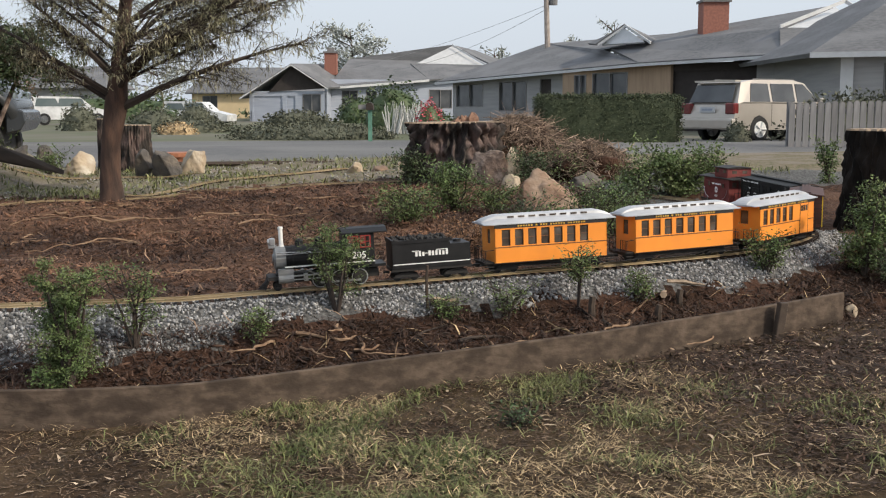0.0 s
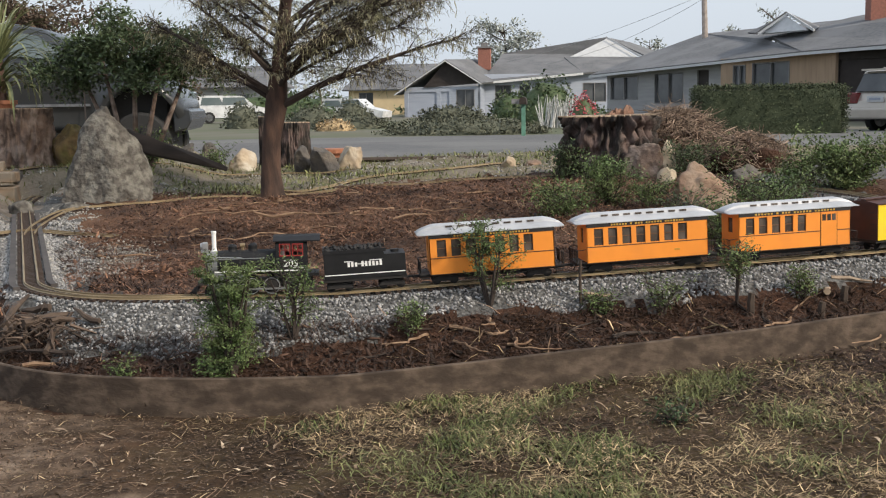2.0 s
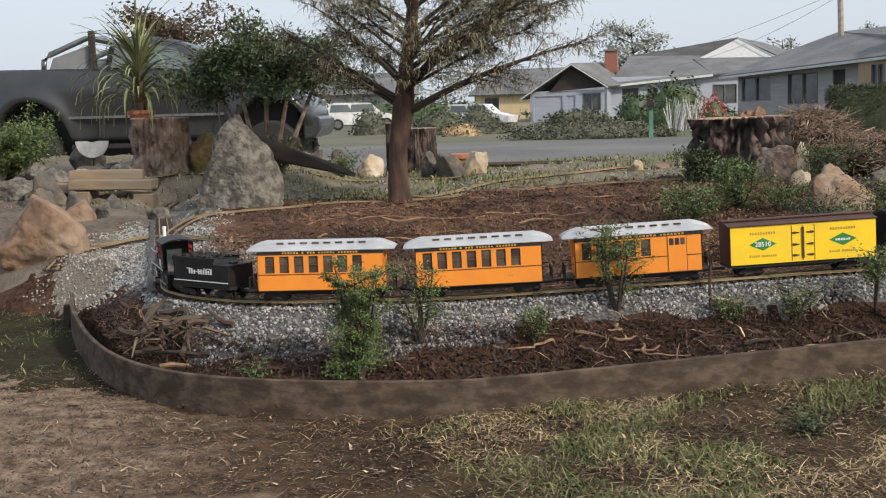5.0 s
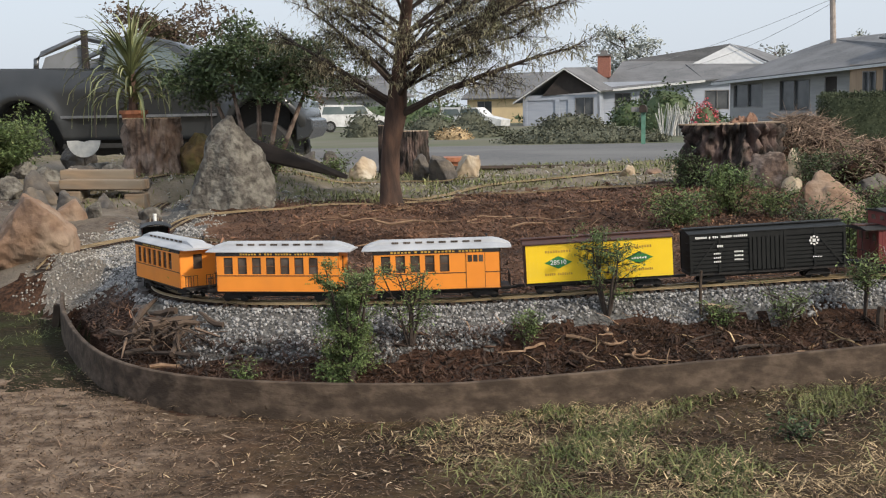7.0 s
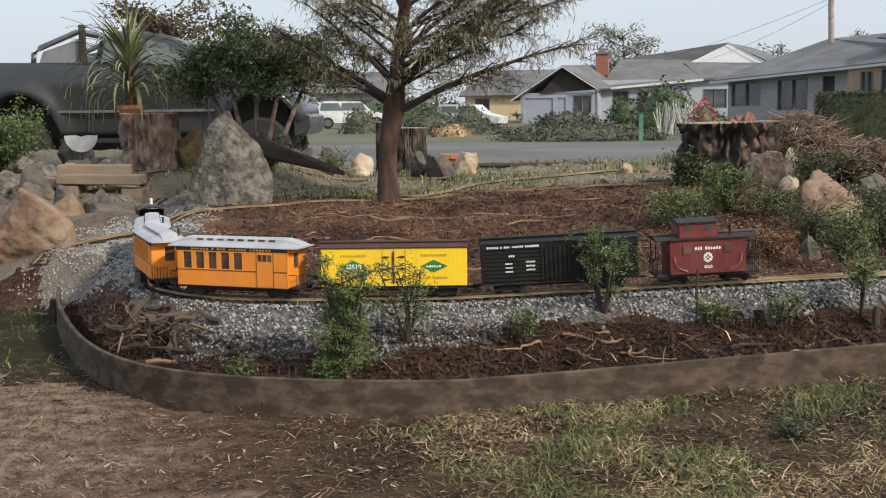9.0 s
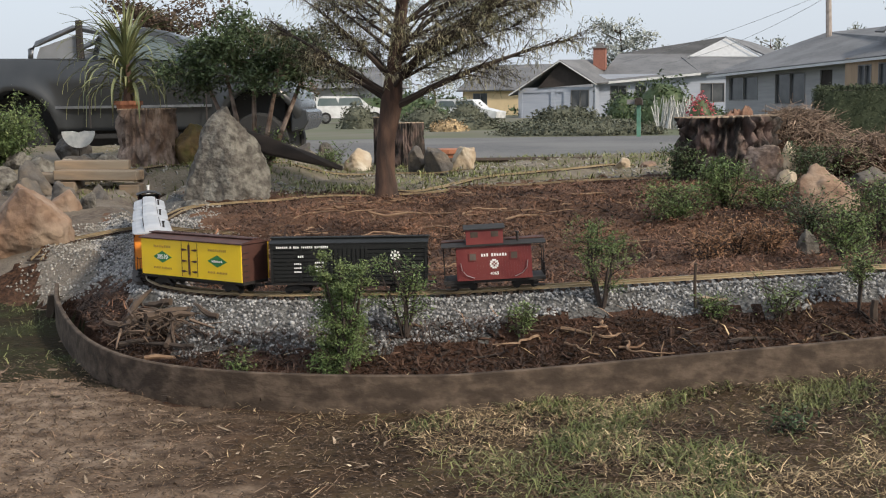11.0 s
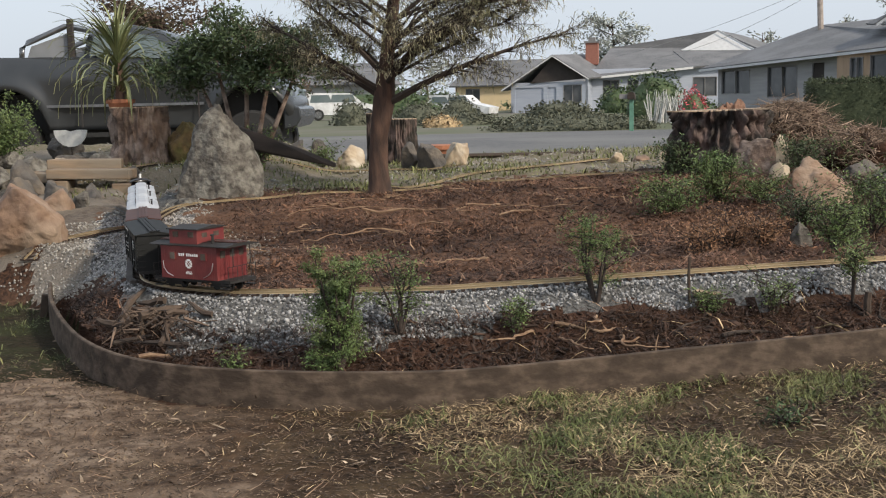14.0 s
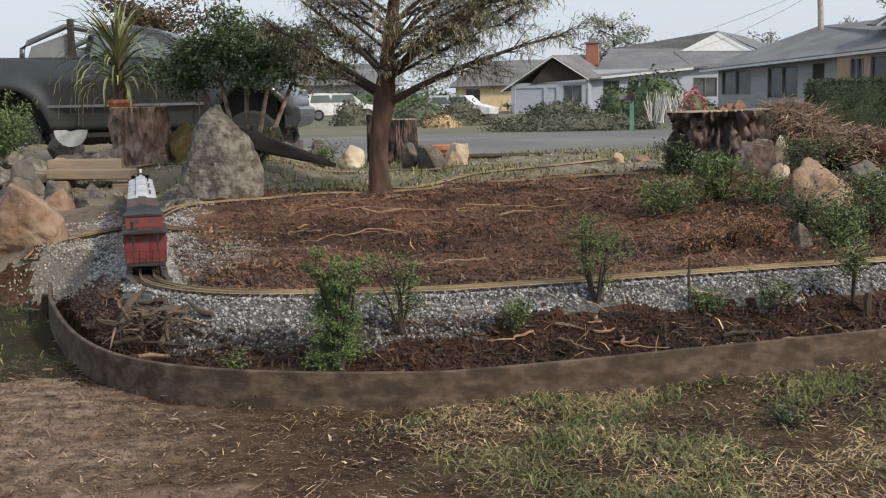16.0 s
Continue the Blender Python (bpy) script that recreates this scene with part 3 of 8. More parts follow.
clods("bark_lumps", "dark lumps of bark and soil beside the board", M["darkchip"], 9000, (-1.5, 2.6, 3.05, 4.3), lambda x, y: (inside(x, y) > 0.015) & ((off_track(x, y) > 0.2) | (inside(x, y) < 0.2) & (x < -0.7)) & (inside(x, y) < 0.7), 0.003, 0.017, 91)
clods("soil_lumps", "reddish lumps of bark and soil inside the loop", M["chip"], 14000, (-1.2, 2.4, 3.85, 7.6), lambda x, y: (inside(x, y) > 0.3) & (off_track(x, y) > 0.14), 0.003, 0.016, 92)
clods("dirt_lumps", "small stones and crumbs on the bare dirt", M["crumb"], 16000, (-2.2, 0.3, 1.95, 3.6), lambda x, y: (inside(x, y) < -0.02) & (x + 0.3 * (y - 2.6) < -0.6), 0.0012, 0.0065, 93)
clods("verge_gravel", "small stones and grit on the rough verge", M["dust_stone"], 14000, (-3.2, 4.2, 7.7, 11.5), lambda x, y: wobble(x, y, 1.9) + 0.4 * wobble(x, y, 7) > -0.1, 0.004, 0.018, 96)
litter("turf_grass", "dark scruffy grass beside the board", M["grass"], 9000, (-3.0, -1.0, 3.6, 5.6), lambda x, y, r: (inside(x, y) < -0.01) & (y + 0.35 * x > 3.1) & (r.random(len(x)) < np.clip(0.45 + 0.8 * wobble(x, y, 4), 0.06, 1)), 0.015, 0.06, 0.0014, (0.1, 1.0), 94, 0.004, "grass", 0.35)
litter("dirt_straw", "dead stalks strewn over the bare dirt", M["root"], 900, (-1.9, 0.4, 1.95, 3.6), lambda x, y, r: inside(x, y) < -0.02, 0.02, 0.10, 0.0016, (-0.05, 0.2), 95, 0.006, "straw")

def build_deck():
    """The plain dark boards under the track where it leaves over the gravel."""
    q = np.arange(1.98, 5.0, 0.04)
    deck = thing("track_bridge", "dark flat timber deck carrying the track", "bridge")
    for a0, a1, up_ in ((-0.075, -0.052, 0.0), (-0.05, 0.05, -0.016), (0.052, 0.075, 0.0)):
        bm = bmesh.new()
        rings = []
        for s in q:
            c, n = on_line(s), on_line(s + 0.02) - on_line(s - 0.02)
            n = Vector((-n.y, n.x, 0)).normalized()
            rings.append([bm.verts.new(c + n * o + Vector((0, 0, z))) for o, z in ((a0, up_ - 0.03), (a1, up_ - 0.03), (a1, up_ - 0.003), (a0, up_ - 0.003))])
        for u, w in zip(rings, rings[1:]):
            for k in range(4):
                bm.faces.new((u[k], w[k], w[(k + 1) % 4], u[(k + 1) % 4]))
        bm.faces.new(rings[0]), bm.faces.new(rings[-1][::-1])
        part("deck_board", bm, M["drift0"], deck)

M["drift0"] = mat("dark_deck_wood", (0.075, 0.065, 0.06), (0.045, 0.038, 0.035), 8, 0.8, bump=0.003)
build_deck()

litter("lawn_chips", "pale and brown wood chips strewn over the lawn", M["palechip"], 4200, (-0.9, 2.9, 1.95, 3.7), lambda x, y, r: (inside(x, y) < -0.01) & (r.random(len(x)) < 0.22 + 0.78 * smooth(x, 1.0, 1.9)), 0.008, 0.042, 0.0036, (-0.05, 0.3), 41, 0.02)
litter("right_mulch", "dark bark mulch beyond the end of the board", M["darkchip"], 52000, (0.7, 3.1, 1.95, 3.8), lambda x, y, r: (inside(x, y) < -0.01) & (r.random(len(x)) < smooth(x - 0.5 * (3 - y), 0.7, 1.6)), 0.006, 0.04, 0.0022, (-0.05, 0.5), 42, 0.02)

# ---- train ----
M["orange"] = mat("orange_paint", (0.84, 0.285, 0.035), (0.78, 0.26, 0.03), 14, 0.45, c3=(0.73, 0.25, 0.04), big=5)
M["yellow"] = mat("yellow_paint", (0.88, 0.60, 0.02), (0.83, 0.56, 0.02), 14, 0.45, c3=(0.78, 0.54, 0.04), big=5)
M["silver"] = mat("silver_roof_paint", (0.44, 0.455, 0.48), (0.36, 0.37, 0.39), 20, 0.45, 0.15, c3=(0.5, 0.51, 0.53), big=5)
M["black"] = mat("black_paint", (0.010, 0.010, 0.011), (0.015, 0.015, 0.016), 30, 0.5, spec=0.3)
M["matblack"] = mat("sooty_black", (0.018, 0.016, 0.015), None, 40, 0.7)
M["boxgreen"] = mat("dark_boxcar_paint", (0.009, 0.010, 0.010), (0.014, 0.015, 0.015), 30, 0.6, spec=0.25)
M["maroon"] = mat("maroon_paint", (0.15, 0.024, 0.024), (0.115, 0.019, 0.019), 20, 0.5, c3=(0.18, 0.04, 0.035), big=6)
M["brown"] = mat("freight_brown", (0.075, 0.028, 0.02), (0.05, 0.02, 0.015), 20, 0.65)
M["white"] = mat("white_lettering", (0.8, 0.8, 0.78), (0.72, 0.72, 0.7), 20, 0.6)
M["tanline"] = mat("dark_brown_line", (0.12, 0.05, 0.02), None, 20, 0.6)
M["green"] = mat("green_emblem", (0.03, 0.22, 0.06), None, 20, 0.5)
M["gold"] = mat("faded_gold", (0.55, 0.33, 0.05), None, 20, 0.5)
M["pane"] = mat("car_window", (0.045, 0.036, 0.03), (0.13, 0.11, 0.095), 14, 0.12)
M["steel"] = mat("polished_steel", (0.55, 0.56, 0.57), (0.42, 0.42, 0.43), 20, 0.3, 0.8)
M["smokebox"] = mat("graphite_smokebox", (0.27, 0.28, 0.28), (0.17, 0.17, 0.17), 20, 0.45, 0.4)
M["red"] = mat("red_window_frame", (0.30, 0.025, 0.02), None, 20, 0.5)
M["interior"] = mat("car_interior", (0.06, 0.045, 0.035), None, 12, 0.8)

def letters(name, parent, material, x, y, z, width, height, words, seed, side=1, label=""):
    """Unreadable lettering: a row of small upright bars, word by word."""
    bm = bmesh.new()
    r = random.Random(seed)
    total = sum(words) + 0.8 * (len(words) - 1)
    step = width / total
    u = -width / 2
    for w in words:
        for k in range(w):
            t = r.choice((0.0, 0.08, 0.2))
            box(bm, -side * (u + step * 0.14) + x, -side * (u + step * 0.78) + x, y, y + side * 0.0006, z - height / 2, z + height * (0.5 - t))
            u += step
        u += step * 0.8
    return part(name, bm, material, parent, label)

def write(name, parent, material, body, x, y, z, size, side=1):
    """Readable figures in the built-in font, standing on a car's side."""
    cu = bpy.data.curves.new(name, "FONT")
    cu.body, cu.size, cu.align_x, cu.align_y, cu.extrude = body, size, "CENTER", "CENTER", 0.0004
    cu.offset = size * 0.012
    tmp = new(name, cu)
    me = bpy.data.meshes.new_from_object(tmp.evaluated_get(bpy.context.evaluated_depsgraph_get()))
    bpy.data.objects.remove(tmp)
    me.materials.clear()
    me.materials.append(material)
    ob = new(name, me)
    ob.parent = parent
    ob.matrix_local = pose(x, y, z, 90, 0, 180 if side > 0 else 0)
    return ob

def truck(parent, x, wheel=0.0145, base=0.058, material="matblack"):
    """A bogie: side frames, bolster and two wheelsets."""
    bm = bmesh.new()
    for s in (-1, 1):
        prism(bm, [(x - base * 0.75, 0.013), (x + base * 0.75, 0.013), (x + base * 0.6, 0.024), (x + base * 0.25, 0.03), (x - base * 0.25, 0.03), (x - base * 0.6, 0.024)], "y", s * 0.034, s * 0.040)
    box(bm, x - 0.008, x + 0.008, -0.036, 0.036, 0.018, 0.034)
    bogie = part("bogie", bm, M[material], parent)
    for k in (-1, 1):
        bm = bmesh.new()
        c = x + k * base / 2
        for s in (-1, 1):
            tube(bm, [(c, s * 0.020, wheel), (c, s * 0.0255, wheel)], wheel, 14)
        tube(bm, [(c, -0.037, wheel), (c, 0.037, wheel)], 0.003, 6)
        part("wheelset", bm, M["matblack"], bogie)
    return bogie

def coach(label, kind):
    """A passenger car: underframe, panelled body with window openings, end platforms, clerestory roof."""
    car = thing("passenger_car", label, "train car", group="cars of the train")
    hl, hw = 0.205, 0.056
    z0, zb, zs, ze, zt = 0.038, 0.088, 0.096, 0.151, 0.168
    bm = bmesh.new()
    box(bm, -0.238, 0.238, -0.040, 0.040, 0.030, 0.038)
    box(bm, -0.12, 0.12, -0.03, 0.03, 0.020, 0.030)
    for s in (-1, 1):
        tube(bm, [(-0.15, s * 0.045, 0.034), (-0.07, s * 0.045, 0.019), (0.07, s * 0.045, 0.019), (0.15, s * 0.045, 0.034)], 0.0018, 5)
    part("underframe", bm, M["matblack"], car)
    truck(car, -0.155), truck(car, 0.155)
    wins = [(-0.165 + 0.0475 * k) for k in range(7)] if kind == "coach" else [(-0.165 + 0.0475 * k) for k in range(5)]
    wins = [-w for w in wins]
    for s in (-1, 1):
        bm = bmesh.new()
        y0, y1 = (hw - 0.003, hw) if s > 0 else (-hw, -hw + 0.003)
        box(bm, -hl, hl, y0, y1, z0, zs)
        box(bm, -hl, hl, y0, y1, ze, 0.156)
        edges = sorted([-hl, hl] + [w + d for w in wins for d in (-0.0155, 0.0155)])
        for a, b in zip(edges[::2], edges[1::2]):
            box(bm, a, b, y0, y1, zs, ze)
        wall = part("side_wall", bm, M["orange"], car)
        bm = bmesh.new()
        o = s * (hw + 0.0008)
        box(bm, -hl, hl, s * hw, o, zs - 0.006, zs - 0.003)
        box(bm, -hl, hl, s * hw, o, z0, z0 + 0.002)
        part("stripe", bm, M["tanline"], wall)
        bm = bmesh.new()
        box(bm, -hl - 0.001, hl + 0.001, s * (hw - 0.002), s * (hw + 0.001), 0.156, zt)
        part("letterboard", bm, M["matblack"], wall)
        letters("lettering", car, M["gold"], 0.0, s * (hw + 0.0012), 0.162, 0.25 if kind == "coach" else 0.3, 0.0062, (6, 1, 3, 6, 7), 4, s)
        letters("number", car, M["gold"], -0.1 * s, s * (hw + 0.0004), 0.066, 0.02, 0.006, (3,), 5, s)
        for w in wins:
            bm = bmesh.new()
            box(bm, w - 0.0155, w + 0.0155, s * (hw - 0.006), s * (hw - 0.0045), zs, ze)
            pane = part("window", bm, M["pane"], wall)
            bm = bmesh.new()
            box(bm, w - 0.0155, w + 0.0155, s * (hw - 0.0045), s * (hw - 0.003), 0.121, 0.1235)
            for e in (-1, 1):
                box(bm, w + e * 0.0155 - e * 0.0016, w + e * 0.0155, s * (hw - 0.0045), s * (hw - 0.003), zs, ze)
            part("sash", bm, M["tanline"], pane)
        if kind != "coach":
            bm = bmesh.new()
            box(bm, -0.155, -0.095, s * hw, s * (hw + 0.0012), z0 + 0.004, 0.153)
            door = part("baggage_door", bm, M["orange"], wall)
            bm = bmesh.new()
            for k in range(3):
                box(bm, -0.150 + 0.018 * k, -0.136 + 0.018 * k, s * (hw + 0.0012), s * (hw + 0.0018), 0.126, 0.148)
            part("door_window", bm, M["pane"], door)
            bm = bmesh.new()
            for x in (-0.156, -0.0955):
                box(bm, x, x + 0.0015, s * hw, s * (hw + 0.0016), z0, 0.155)
            part("door_seam", bm, M["tanline"], door)
    for e in (-1, 1):
        bm = bmesh.new()
        a, b = (hl - 0.003, hl) if e > 0 else (-hl, -hl + 0.003)
        for y0, y1, za, zc in ((-hw, -0.014, z0, zt), (0.014, hw, z0, zt), (-0.014, 0.014, 0.15, zt), (-0.014, 0.014, z0, 0.10)):
            box(bm, a, b, y0, y1, za, zc)
        end = part("end_wall", bm, M["orange"], car)
        bm = bmesh.new()
        box(bm, e * (hl - 0.005), e * (hl - 0.0035), -0.014, 0.014, 0.10, 0.15)
        part("end_window", bm, M["pane"], end)
        x = e * 0.236
        for s in (-1, 1):
            bm = bmesh.new()
            tube(bm, [(x, s * 0.05, 0.038), (x, s * 0.05, 0.082), (x, s * 0.014, 0.082), (x, s * 0.014, 0.038)], 0.0014, 5)
            for y in (0.026, 0.034, 0.042):
                tube(bm, [(x, s * y, 0.038), (x, s * y, 0.082)], 0.0009, 4)
            tube(bm, [(x, s * 0.05, 0.082), (e * 0.207, s * 0.05, 0.084)], 0.0012, 4)
            part("platform_railing", bm, M["matblack"], car)
        bm = bmesh.new()
        for y in (-1, 1):
            box(bm, e * 0.208, e * 0.236, y * 0.040, y * 0.056, 0.015, 0.018)
            box(bm, e * 0.208, e * 0.236, y * 0.040, y * 0.050, 0.025, 0.028)
        box(bm, e * 0.206, e * 0.24, -0.05, 0.05, 0.038, 0.042)
        part("end_platform", bm, M["matblack"], car)
        bm = bmesh.new()
        box(bm, e * 0.238, e * 0.262, -0.005, 0.005, 0.026, 0.034)
        bevel(bm, 0.0015)
        part("coupler", bm, M["matblack"], car)
    bm = bmesh.new()
    box(bm, -hl + 0.004, hl - 0.004, -hw + 0.008, hw - 0.008, z0, 0.09)
    part("seats", bm, M["interior"], car)
    # roof: swept section with down-turned ends
    bm = bmesh.new()
    rings = []
    for x, k in ((-0.242, 0.0), (-0.236, 0.25), (-0.222, 0.55), (-0.205, 0.8), (-0.185, 1.0), (0.185, 1.0), (0.205, 0.8), (0.222, 0.55), (0.236, 0.25), (0.242, 0.0)):
        w = 0.060 * (0.90 + 0.10 * k)
        sec = [(-w, 0.168), (-w, 0.1705), (-w * 0.80, 0.1715 + 0.007 * k), (-0.026, 0.173 + 0.012 * k), (-0.024, 0.174 + 0.020 * k), (-0.012, 0.174 + 0.0235 * k), (0.012, 0.174 + 0.0235 * k), (0.024, 0.174 + 0.020 * k), (0.026, 0.173 + 0.012 * k), (w * 0.80, 0.1715 + 0.007 * k), (w, 0.1705), (w, 0.168)]
        rings.append([bm.verts.new((x, y, z)) for y, z in sec])
    for u, w in zip(rings, rings[1:]):
        for k in range(12):
            bm.faces.new((u[k], w[k], w[(k + 1) % 12], u[(k + 1) % 12]))
    bm.faces.new(rings[0]), bm.faces.new(rings[-1][::-1])
    roof = part("roof", bm, M["silver"], car, "silver painted clerestory roof")
    for s in (-1, 1):
        for k in range(8):
            bm = bmesh.new()
            x = -0.135 + 0.0385 * k
            box(bm, x - 0.0115, x + 0.0115, s * 0.0252, s * 0.0268, 0.1865, 0.1925)
            part("vent_window", bm, M["pane"], roof)
    bm = bmesh.new()
    tube(bm, [(-0.165, -0.034, 0.178), (-0.165, -0.034, 0.203)], 0.0032, 8)
    tube(bm, [(-0.165, -0.034, 0.203), (-0.165, -0.034, 0.206)], 0.0048, 8)
    part("chimney", bm, M["matblack"], roof)
    return car

def freight(name, label, length, material, roofmat, h=0.168, slats=False):
    car = thing(name, label, "train car", group="cars of the train")
    hl, hw = length / 2 - 0.012, 0.056
    bm = bmesh.new()
    box(bm, -hl, hl, -0.05, 0.05, 0.034, 0.044)
    box(bm, -hl * 0.6, hl * 0.6, -0.02, 0.02, 0.022, 0.034)
    for s in (-1, 1):
        tube(bm, [(-hl * 0.55, s * 0.046, 0.036), (-hl * 0.25, s * 0.046, 0.020), (hl * 0.25, s * 0.046, 0.020), (hl * 0.55, s * 0.046, 0.036)], 0.0016, 5)
    part("underframe", bm, M["matblack"], car)
    truck(car, -hl * 0.68), truck(car, hl * 0.68)
    core = bmesh.new()
    box(core, -hl + 0.002, hl - 0.002, -hw + 0.003, hw - 0.003, 0.044, h)
    body = part("body", core, M[material] if slats else M["brown"], car)
    for s in (-1, 1):
        if slats:
            for k in range(9):
                bm = bmesh.new()
                z = 0.047 + k * 0.0128
                bm.free()
                for a, b in ((-hl, -0.055), (0.055, hl)):
                    bm = bmesh.new()
                    box(bm, a, b, s * (hw - 0.003), s * hw, z, z + 0.0088)
                    part("slat", bm, M[material], body)
            for x in (-hl, -hl * 0.62, -0.06, 0.052, hl * 0.6, hl - 0.008):
                bm = bmesh.new()
                box(bm, x, x + 0.008, s * hw, s * (hw + 0.0028), 0.044, h)
                part("post", bm, M[material], body)
            for x0, x1 in ((-hl + 0.008, -hl * 0.62), (hl - 0.008, hl * 0.64)):
                bm = bmesh.new()
                prism(bm, [(x0, 0.048), (x0 + (0.007 if x0 < 0 else -0.007), 0.048), (x1, h - 0.02), (x1 - (0.007 if x0 < 0 else -0.007), h - 0.02)], "y", s * hw, s * (hw + 0.002))
                part("brace", bm, M[material], body)
            bm = bmesh.new()
            box(bm, -hl, hl, s * hw, s * (hw + 0.002), h - 0.018, h - 0.001)
            part("top_board", bm, M[material], body)
            for k in range(7):
                bm = bmesh.new()
                box(bm, -0.05 + 0.0145 * k, -0.039 + 0.0145 * k, s * (hw - 0.002), s * (hw + 0.0012), 0.046, h - 0.018)
                part("door_board", bm, M[material], body)
        else:
            for k in range(int(2 * hl / 0.0118)):
                bm = bmesh.new()
                x = -hl + 0.0118 * k
                box(bm, x + 0.0001, x + 0.01175, s * (hw - 0.003), s * hw, 0.044, h - 0.002)
                part("plank", bm, M[material], body)
    for e in (-1, 1):
        bm = bmesh.new()
        box(bm, e * (hl + 0.001), e * (hl + 0.03), -0.005, 0.005, 0.026, 0.034)
        part("coupler", bm, M["matblack"], car)
        bm = bmesh.new()
        for k in range(5):
            tube(bm, [(e * (hl + 0.004), 0.03, 0.06 + 0.02 * k), (e * (hl + 0.004), 0.05, 0.06 + 0.02 * k)], 0.001, 4)
        part("ladder", bm, M["matblack"], car)
    bm = bmesh.new()
    prism(bm, [(-hw - 0.004, h), (-hw - 0.004, h + 0.003), (0, h + 0.013), (hw + 0.004, h + 0.003), (hw + 0.004, h)], "x", -hl - 0.004, hl + 0.004)
    roof = part("roof", bm, M[roofmat], car)
    for y in (-0.011, 0.0, 0.011):
        bm = bmesh.new()
        box(bm, -hl - 0.008, hl + 0.008, y - 0.0045, y + 0.0045, h + 0.0135, h + 0.0165)
        part("roof_walk", bm, M[roofmat], roof)
    return car, hl, hw

def reefer():
    car, hl, hw = freight("reefer_car", "bright yellow plank-sided fruit car with a brown roof", 0.50, "yellow", "brown")
    for s in (-1, 1):
        y = s * (hw + 0.0003)
        for e in (-1, 1):
            bm = bmesh.new()
            prism(bm, [(e * 0.13 - 0.045, 0.107), (e * 0.13, 0.087), (e * 0.13 + 0.045, 0.107), (e * 0.13, 0.128)], "y", s * hw, s * (hw + 0.0006))
            part("diamond", bm, M["green"], car, "green diamond emblem")
            letters("lettering", car, M["gold"], e * 0.13, y, 0.143, 0.085, 0.008, (10,), 8, s)
            letters("lettering", car, M["gold"], e * 0.13, y, 0.070, 0.09, 0.008, (5, 7), 9, s)
        write("number", car, M["white"], "28510", 0.13 * s, s * (hw + 0.0010), 0.107, 0.021, s)
        letters("emblem_text", car, M["white"], -0.13 * s, s * (hw + 0.0008), 0.107, 0.05, 0.007, (6,), 10, s)
        bm = bmesh.new()
        for x in (-0.038, 0.0, 0.036):
            box(bm, x - 0.0008, x + 0.0008, s * hw, s * (hw + 0.001), 0.048, 0.162)
        box(bm, -0.0035, 0.0035, s * hw, s * (hw + 0.003), 0.055, 0.155)
        for z in (0.065, 0.10, 0.138):
            for e in (-1, 1):
                prism(bm, [(e * 0.012, z - 0.0012), (e * 0.030, z - 0.004), (e * 0.038, z), (e * 0.030, z + 0.004), (e * 0.012, z + 0.0012)], "y", s * hw, s * (hw + 0.002))
        part("door_hardware", bm, M["brown"], car)
    return car

def stock_car():
    car, hl, hw = freight("stock_car", "black slatted stock car with white lettering", 0.53, "boxgreen", "boxgreen", slats=True)
    for s in (-1, 1):
        y = s * (hw + 0.0021)
        letters("lettering", car, M["white"], 0.15 * s, y, 0.158, 0.17, 0.007, (6, 1, 3, 6, 7), 21, s)
        letters("number", car, M["white"], 0.155 * s, s * (hw + 0.003), 0.128, 0.02, 0.007, (3,), 22, s)
        for k in range(3):
            letters("data_line", car, M["white"], 0.165 * s, s * (hw + 0.003), 0.104 - 0.013 * k, 0.025, 0.0052, (4,), 23 + k, s)
            letters("data_line", car, M["white"], 0.095 * s, s * (hw + 0.003), 0.108 - 0.013 * k, 0.03, 0.006, (5,), 27 + k, s)
        bm = bmesh.new()
        for k in range(8):
            a = k * math.tau / 8
            box(bm, -0.15 * s + 0.013 * math.cos(a) - 0.003, -0.15 * s + 0.013 * math.cos(a) + 0.003, s * hw, s * (hw + 0.003), 0.128 + 0.013 * math.sin(a) - 0.003, 0.128 + 0.013 * math.sin(a) + 0.003)
        box(bm, -0.15 * s - 0.005, -0.15 * s + 0.005, s * hw, s * (hw + 0.003), 0.123, 0.133)
        part("emblem", bm, M["white"], car)
        letters("lettering", car, M["white"], -0.16 * s, s * (hw + 0.003), 0.075, 0.03, 0.004, (6,), 33, s)
    return car

